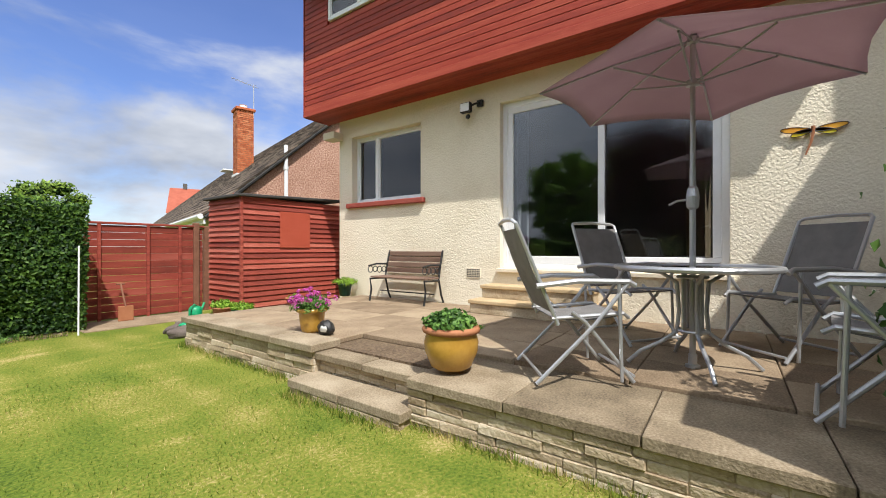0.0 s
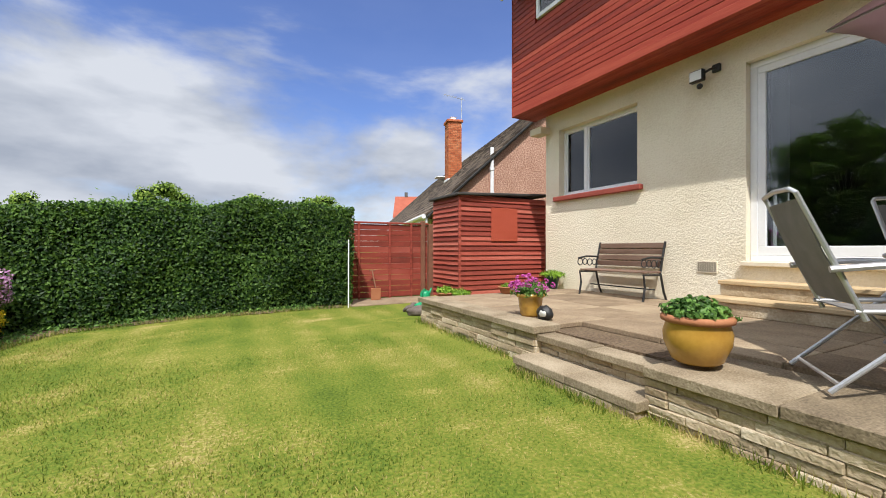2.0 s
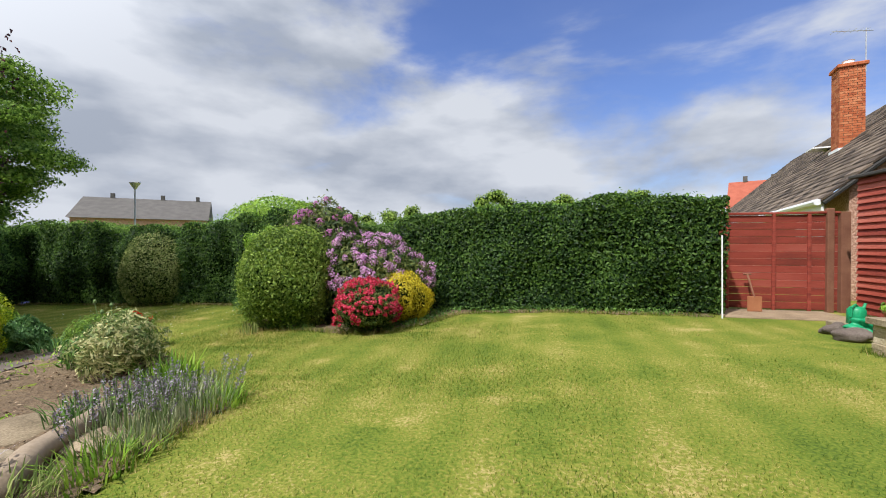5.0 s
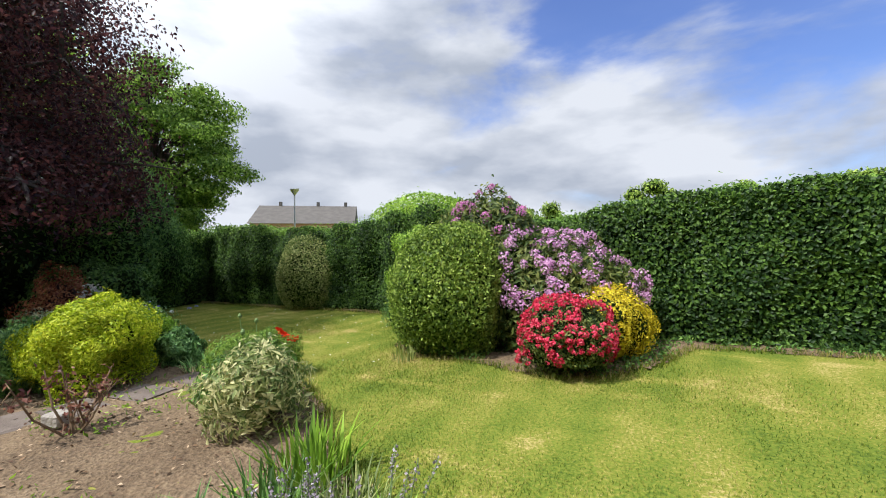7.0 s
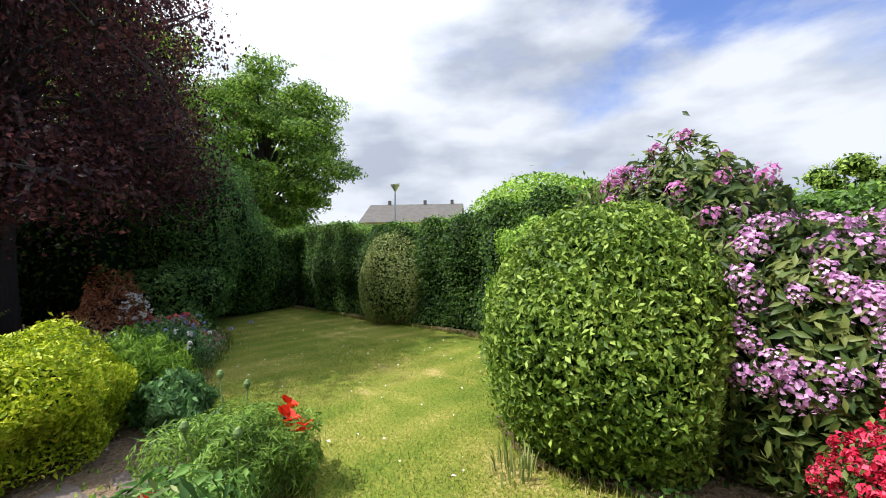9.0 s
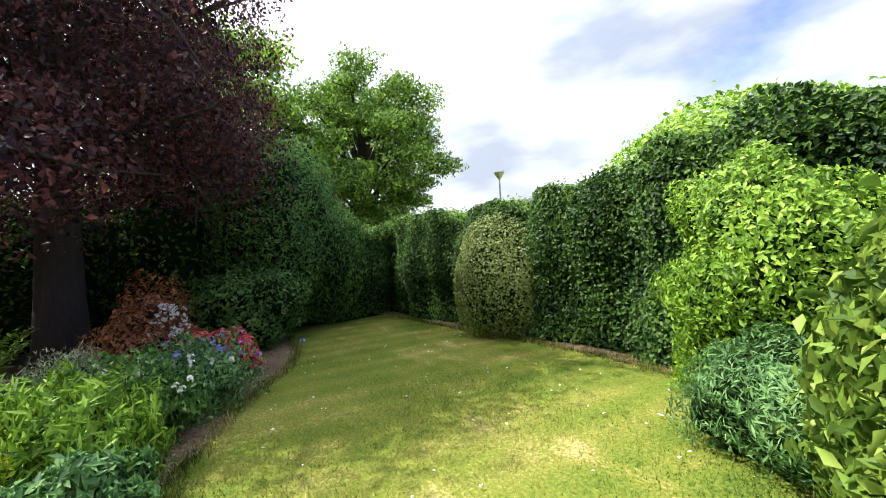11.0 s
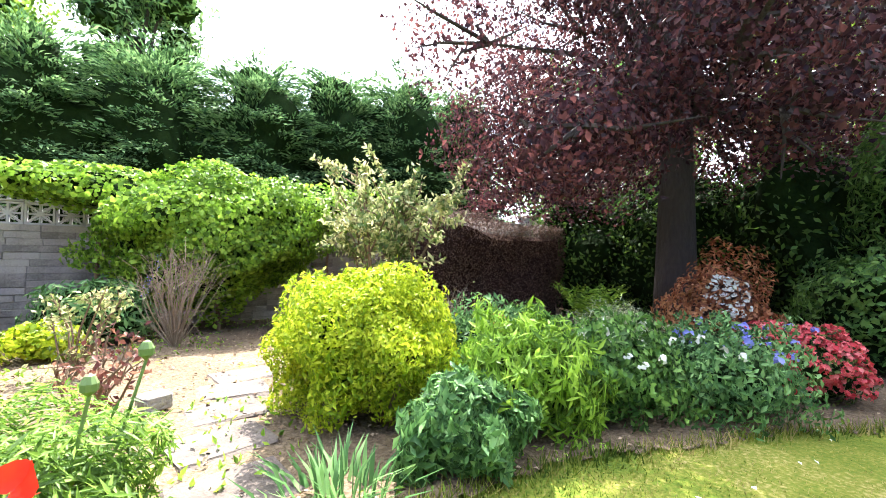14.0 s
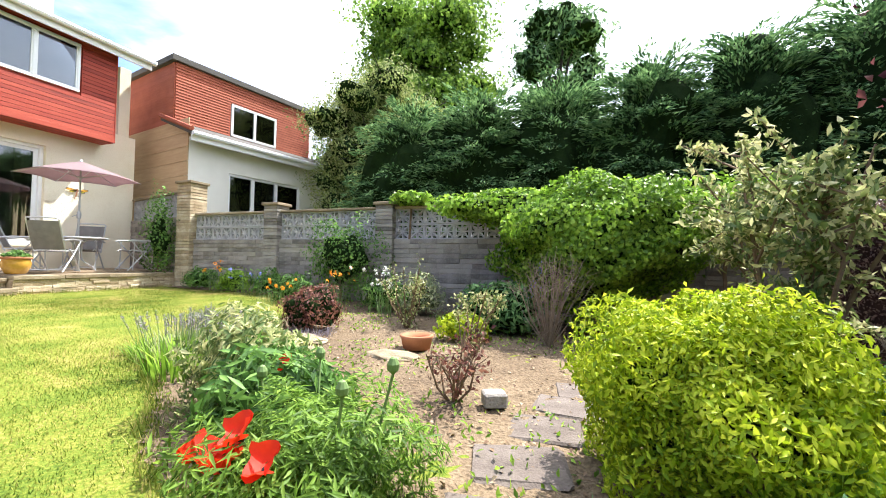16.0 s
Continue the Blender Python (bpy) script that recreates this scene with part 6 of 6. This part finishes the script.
# ---- trees beyond the wall ----
def conifer(x, y, h, r, seed):
    """A column of flat, drooping plumes round a straight trunk."""
    t = thing("tall_conifer", x, y, gh(x, y), "tall dense dark green conifer hedge tree", "tree")
    q = np.random.default_rng(seed)
    part("trunk", tube([(0, 0, -.1), (.02, .03, h * .5), (0, 0, h * .95)], .16, sides=10, r_end=.03), M_bark, t)
    # solid core whose dark colour gives the shade between the plumes
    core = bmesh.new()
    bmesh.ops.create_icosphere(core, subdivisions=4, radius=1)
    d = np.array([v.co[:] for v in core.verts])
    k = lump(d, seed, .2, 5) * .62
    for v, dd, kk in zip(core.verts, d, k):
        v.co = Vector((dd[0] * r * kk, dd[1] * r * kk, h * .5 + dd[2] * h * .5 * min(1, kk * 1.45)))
    part("crown_shade_core", core, M_core, t, "solid crown core coloured as shade between twigs")
    ps, rn, nr = [], [], []
    for j in range(230):
        f = (j + q.random()) / 230
        a = j * 2.4 + q.uniform(-.4, .4)
        rr = r * (1 - f ** 2.4 * .75) * q.uniform(.75, 1.05)
        ln = q.uniform(.8, 1.3)
        dr = np.array([math.cos(a), math.sin(a), q.uniform(-.1, .3) + .7 * f ** 3])
        sd = np.cross(dr, [0, 0, 1.])
        u, w = q.random((95, 1)) ** .8, q.normal(0, .3, (95, 1))
        fall = -.32 * u ** 2 - .22 * np.abs(w)
        ps.append(np.array([0, 0, .5 + (h - .9) * f]) + dr * (rr - ln * .55 + ln * u) + sd * w * ln * (1.05 - u * .75) + np.array([0, 0, 1.]) * fall + q.normal(0, .035, (95, 3)))
        rn.append(dr + sd * w * 1.6 + np.array([0, 0, 1.]) * (-.5 * u))
        nr.append(np.tile([[dr[0] * .35, dr[1] * .35, 1.]], (95, 1)))
    link_mesh("crown", leaf_mesh("crown", np.concatenate(ps), np.concatenate(nr), .15, .045, run=np.concatenate(rn)), M_conifer, t)
    return t


for i, (x, y, h) in enumerate(((-1.0, -4.6, 5.1), (-3.0, -4.4, 5.3), (-5.0, -4.6, 5.5), (-7.0, -4.4, 5.8), (-9.0, -4.6, 6.2), (-11.0, -4.4, 6.7), (-13.2, -4.5, 6.9))):
    conifer(x, y, h, 2.0, 100 + i)
tree("green_tree", 1.6, -6.8, 7.6, .25, boughs(24, 2.0, 1.8, 7.2, 110, (.8, 1.3)), 60000, (.1, .045), M_pale, "pale green leafy tree beyond the wall", 110, corek=.55)
tree("green_tree", 3.2, -14.5, 15, .4, boughs(40, 4.0, 3, 14.5, 111, (1.3, 2.2), .6), 62000, (.24, .14), M_treeleaf, "very tall broad green tree beyond the wall", 111, corek=.4)
tree("dark_pine", -4.0, -15, 14, .35, boughs(18, 2.2, 5, 13.5, 112, (1.0, 1.6)), 10000, (.34, .1), M_conifer, "tall dark pine beyond the wall", 112, corek=.55)
tree("green_tree", 8.5, -17, 9, .3, boughs(16, 3, 2, 8.5, 113, (1.2, 1.9)), 9000, (.32, .2), M_mid, "green tree behind the neighbouring house", 113, corek=.6)
for i, (x, y, h, r) in enumerate(((-2.9, 34, 6.1, 1.9), (2.6, 38, 5.9, 1.6), (7.8, 36, 5.9, 2.6), (-10.5, 34, 5.1, 2.4), (-18, 40, 5, 3))):
    tree("distant_tree", x, y, h, .15, [(bx * r / 3, by * r / 3, bz, s * .6, s2 * .6, s3 * .6) for bx, by, bz, s, s2, s3 in boughs(12, 3, h * .45, h * .92, 120 + i, (1.0, 1.6))], 4500, (.22, .13), M_privet, "distant green tree above the hedge", 120 + i, corek=.6)


# ---- neighbouring houses ----
def gable_house():
    """The house beyond the gate: pebbledashed gable, tiled roof, brick chimney."""
    t = thing("gable_house", 6.75, 10.75, 0, "pebbledashed gable house with brown tiled roof", "house", rz=-13.8)
    W, Lh, ze, zr = 9.6, 22, 2.35, 6.7
    half = W / 2
    bm = bmesh.new()
    prof = [(0.15, 0), (W - .15, 0), (W - .15, ze), (half, zr - .12), (.15, ze)]
    lo, hi = [bm.verts.new((x, 0, z)) for x, z in prof], [bm.verts.new((x, .3, z)) for x, z in prof]
    bm.faces.new(lo)
    bm.faces.new(hi[::-1])
    for i in range(5):
        bm.faces.new((lo[i], hi[i], hi[(i + 1) % 5], lo[(i + 1) % 5]))
    bmesh.ops.recalc_face_normals(bm, faces=bm.faces)
    part("gable_wall", bm, M_pebble, t, "pinkish pebbledashed wall")
    part("side_wall", box(.15, .45, .3, Lh, 0, ze), M_pebble, t)
    part("far_wall", box(.45, W - .15, Lh - .3, Lh, 0, ze), M_pebble, t)
    part("far_side_wall", box(W - .45, W - .15, .3, Lh - .3, 0, ze), M_pebble, t)
    ang = math.atan2(zr - ze, half)
    sl = math.hypot(half + .35, (zr - ze) * (half + .35) / half)
    rows = 26
    for sgn in (1, -1):
        bm = bmesh.new()
        for k in range(rows if sgn == 1 else 3):
            d0, d1 = sl * k / (rows if sgn == 1 else 3), sl * (k + 1) / (rows if sgn == 1 else 3)
            m = 60 if sgn == 1 else 2
            for j in range(m):
                y0, y1 = -.18 + (Lh + .3) * j / m, -.18 + (Lh + .3) * (j + 1) / m
                vs = []
                for dd, lift in ((d0, .045), (d1, .012)):
                    for yy in (y0, y1 - .006):
                        xx = -.35 + dd * math.cos(ang)
                        zz = ze - .3 + dd * math.sin(ang) + lift + .05
                        vs.append(bm.verts.new((xx if sgn == 1 else W - xx, yy, zz)))
                        vs.append(bm.verts.new((xx if sgn == 1 else W - xx, yy, zz - .05)))
                for f in ((0, 2, 6, 4), (1, 0, 4, 5), (0, 1, 3, 2), (2, 3, 7, 6)):
                    bm.faces.new([vs[i] for i in f])
        bmesh.ops.recalc_face_normals(bm, faces=bm.faces)
        tagged(part("roof_tiles", bm, M_rooft, t, "brown concrete roof tiles"), kind="stuff")
    part("verge_board", tube([(-.3, -.14, ze - .3), (half, -.14, zr - .02)], .05, sides=6), M_felt, t)
    part("gutter", tube([(-.4, -.15, ze - .28), (-.4, Lh, ze - .28)], .07), M_white, t, "grey-white gutter")
    part("fascia", box(-.33, -.28, -.1, Lh, ze - .46, ze - .28), M_white, t)
    c = part("chimney", box(2.15, 2.8, 6.85, 7.5, 3.9, 7.15), M_soil, t, "tall orange brick chimney")
    n = 0
    for k in range(36):
        off = .11 if k % 2 else 0
        z = 4.3 + k * .079
        for side in range(2):
            L0 = .65
            u = -off
            while u < L0 - .01:
                a, b = max(0, u), min(L0, u + .215)
                if side == 0:
                    bm = box(2.15 + a + .004, 2.15 + b - .004, 6.838, 6.87, z + .004, z + .071)
                else:
                    bm = box(2.138, 2.17, 6.85 + a + .004, 6.85 + b - .004, z + .004, z + .071)
                if z < 7.1:
                    part("brick", bm, M_brick, c)
                else:
                    bm.free()
                u += .225
    part("chimney_cap", box(2.08, 2.87, 6.78, 7.57, 7.15, 7.27, .02), M_brick, c)
    part("chimney_pot", lathe([(.16, 7.27), (.15, 7.42), (.17, 7.45), (.12, 7.46)], 14), M_white, c, "grey cowl").location = (2.47, 7.17, 0)
    a = part("aerial", tube([(2.8, 6.85, 6.9), (2.8, 6.85, 8.35)], .018), M_alu, c, "television aerial")
    part("boom", tube([(1.85, 6.55, 8.3), (3.0, 6.9, 8.25)], .012), M_alu, a)
    for k in range(6):
        part("element", tube([(1.95 + k * .18, 6.45 + k * .05, 8.29), (1.87 + k * .18, 6.73 + k * .05, 8.29)], .006, sides=5), M_alu, a)
    part("flashing", box(2.1, 2.85, 6.77, 7.58, 4.35, 4.45), M_white, c)
    s = part("soil_pipe", tube([(1.72, -.1, .5), (1.72, -.1, 3.5), (1.72, -.1, 4.2)], .055), M_white, t, "white soil pipe")
    part("pipe_collar", tube([(1.72, -.1, 3.5), (1.72, -.1, 3.6)], .07), M_white, s)
    w = part("gable_window", box(4.15, 5.2, -.03, .02, 3.6, 4.95), M_white, t, "white framed window")
    part("pane", box(4.22, 5.13, -.036, -.029, 3.67, 4.88), M_glass, w)
    part("sill", box(4.08, 5.27, -.1, .0, 3.5, 3.6), M_terra, w)
    part("side_window", box(.1, .16, 1.2, 3.2, 1.25, 2.1), M_white, t, "white framed window")
    part("rooflight", box(2.2, 3.0, 9.5, 10.3, 5.0, 5.05), M_white, t).rotation_euler = (0, 0, 0)


gable_house()


def white_house():
    """The house beyond the side wall: white rear wall, red tile-hung dormer."""
    t = thing("white_house", 5.08, -2.3, 0, "white rendered house with red tile-hung dormer", "house", rz=-10.8)
    # local: x away from the garden, -y along the rear wall
    def wall(x0, x1, y0, y1, z0, z1, m, lab="", name="wall"):
        return part(name, box(x0, x1, y0, y1, z0, z1), m, t, lab)
    holes = [(-3.9, -1.2, 2.1, 3.36), (-6.27, -5.3, 2.3, 3.5)]
    bm = bmesh.new()
    ys = [-9.4, -6.27, -5.3, -3.9, -1.2, 0]
    for a, b in zip(ys, ys[1:]):
        sp = [h for h in holes if h[0] <= a and h[1] >= b]
        if sp:
            box(0, .3, a, b, 0, sp[0][2], bm=bm)
            box(0, .3, a, b, sp[0][3], 4.2, bm=bm)
        else:
            box(0, .3, a, b, 0, 4.2, bm=bm)
    part("rear_wall", bm, M_white2, t, "white rendered wall")
    part("side_wall", box(.3, 6, -.3, 0, 0, 4.6), M_panelwall, t, "tan boarded side wall")
    for k in range(8):
        part("side_board", box(.02, 4, .001, .03, 1.4 + k * .42, 1.81 + k * .42, .006), M_panelwall, t)
    part("far_wall", box(.3, 6, -9.4, -9.1, 0, 4.2), M_white2, t)
    part("back_wall", box(5.7, 6, -9.1, -.3, 0, 4.2), M_white2, t)
    # near-black sheet that stands in for the unlit room behind the windows
    part("room_shade_back", box(2.6, 2.7, -9.1, -.3, 0, 4.2), M_dark, t)
    for (a, b, lo, hi), sp in zip(holes, ([-2.93, -2.05], [])):
        bm = bmesh.new()
        for r in ((a, b, lo, lo + .07), (a, b, hi - .07, hi), (a, a + .07, lo, hi), (b - .07, b, lo, hi), *[(s - .06, s + .06, lo, hi) for s in sp]):
            box(.05, .12, *r, bm=bm)
        w = part("window", bm, M_white, t, "white framed window")
        part("pane", box(.08, .09, a + .07, b - .07, lo + .07, hi - .07), M_glass, w)
    bm = bmesh.new()
    vs = [bm.verts.new(c) for c in ((-.4, -9.7, 4.16), (-.4, .15, 4.16), (1.4, .15, 4.85), (1.4, -9.7, 4.85), (-.4, -9.7, 4.3), (-.4, .15, 4.3), (1.4, .15, 4.98), (1.4, -9.7, 4.98))]
    for f in ((3, 2, 1, 0), (4, 5, 6, 7), (0, 1, 5, 4), (1, 2, 6, 5), (2, 3, 7, 6), (3, 0, 4, 7)):
        bm.faces.new([vs[i] for i in f])
    part("lean_roof", bm, M_greyroof, t, "grey low roof")
    part("ridge_trim", tube([(-.42, .16, 4.32), (1.4, .16, 5.0)], .07, sides=6), M_redtile, t, "red tiles along the roof edge")
    part("gutter", tube([(-.46, -9.7, 4.2), (-.46, .15, 4.2)], .075), M_white, t, "white gutter")
    part("fascia", box(-.4, -.36, -9.7, .15, 4.0, 4.18), M_white, t)
    part("downpipe", tube([(-.42, -9.3, 4.15), (-.08, -9.35, 3.7), (-.08, -9.35, 0)], .045), M_white, t)
    d = part("dormer", box(1.03, 6, -5.1, -.05, 4.4, 6.64), M_redtile, t, "red tile-hung dormer")
    n = 21
    for k in range(n):
        z = 4.75 + k * .09
        for a, b in (((-5.1, -.05),) if not 4.8 < z < 5.98 else ((-5.1, -3.58), (-1.77, -.05))):
            bm = box(1.0, 1.03, a, b, z, z + .085)
            for v in bm.verts:
                if v.co.z < z + .01 and v.co.x < 1.01:
                    v.co.x -= .022
            part("tile_course", bm, M_redtile, d)
        part("tile_course", box(1.03, 4, -.049, -.02, z, z + .085), M_redtile, d)
    part("dormer_roof", box(.9, 6.2, -5.25, .1, 6.64, 6.82, .01), M_greyroof, d, "flat grey felted roof")
    bm = bmesh.new()
    for r in ((-3.55, -1.8, 4.85, 4.93), (-3.55, -1.8, 5.87, 5.95), (-3.55, -3.47, 4.85, 5.95), (-1.88, -1.8, 4.85, 5.95), (-2.72, -2.63, 4.85, 5.95)):
        box(.97, 1.05, *r, bm=bm)
    w = part("dormer_window", bm, M_white, d, "white framed window")
    part("pane", box(.99, .998, -3.47, -1.88, 4.93, 5.87), M_glass, w).visible_shadow = False
    # pale sheet put in to lighten the dormer panes like a sky reflection
    part("pale_sheet", box(1.012, 1.018, -3.47, -1.88, 4.93, 5.87), M_palesheet, w, "pale sheet behind the glass for sky reflection and curtains")


M_white2 = mat("white_render", [(.68, .66, .6), (.78, .76, .7)], rough=.9, scale=2, fine=50, bump=.3)
M_panelwall = mat("tan_boards", [(.4, .27, .15), (.55, .4, .24)], rough=.8, scale=3, fine=40, bump=.2, stretch=(.4, .4, 4), rnd=.2)
white_house()


def far_house(name, x, y, rz, L, W, ze, zr, wall_m, roof_m, label):
    t = thing(name, x, y, 0, label, "house", rz=rz)
    part("wall", box(-L / 2, L / 2, -W / 2, W / 2, 0, ze), wall_m, t)
    bm = bmesh.new()
    a, b = L / 2 + .2, W / 2 + .3
    vs = [bm.verts.new(c) for c in ((-a, -b, ze), (a, -b, ze), (a, b, ze), (-a, b, ze), (-a, 0, zr), (a, 0, zr))]
    for f in ((0, 1, 5, 4), (2, 3, 4, 5), (0, 4, 3), (1, 2, 5), (3, 2, 1, 0)):
        bm.faces.new([vs[i] for i in f])
    r = part("roof", bm, roof_m, t)
    for k in (-.3, .1, .4):
        part("roof_vent", box(L * k - .15, L * k + .15, -.15, .15, zr - .05, zr + .4), M_greyroof, r)
    for k in range(4):
        part("window", box(-L / 2 + L * (k + .3) / 4, -L / 2 + L * (k + .7) / 4, -W / 2 - .04, -W / 2, 1, 2.1), M_white, t)


far_house("distant_house", -35, 31.5, 40, 9.5, 8, 3.4, 5.5, M_pebble, M_greyroof, "distant grey roofed house beyond the hedge")
far_house("red_roofed_house", 18.0, 37, -25, 4.4, 6, 4.0, 6.35, M_white2, M_redtile, "distant house with red tiled roof")

t = thing("street_lamp", -17.4, 15.4, 0, "slim grey street lamp beyond the hedge", "street lamp")
part("post", tube([(0, 0, -.4), (0, 0, 3.7)], .05, r_end=.035), M_alu, t)
part("lamp_head", lathe([(.03, 3.7), (.05, 3.72), (.2, 3.95), (.22, 4.0), (.05, 4.03)], 16), M_alu, t)
part("bracket", tube([(-.32, 0, 4.02), (.32, 0, 4.02)], .02), M_alu, t)
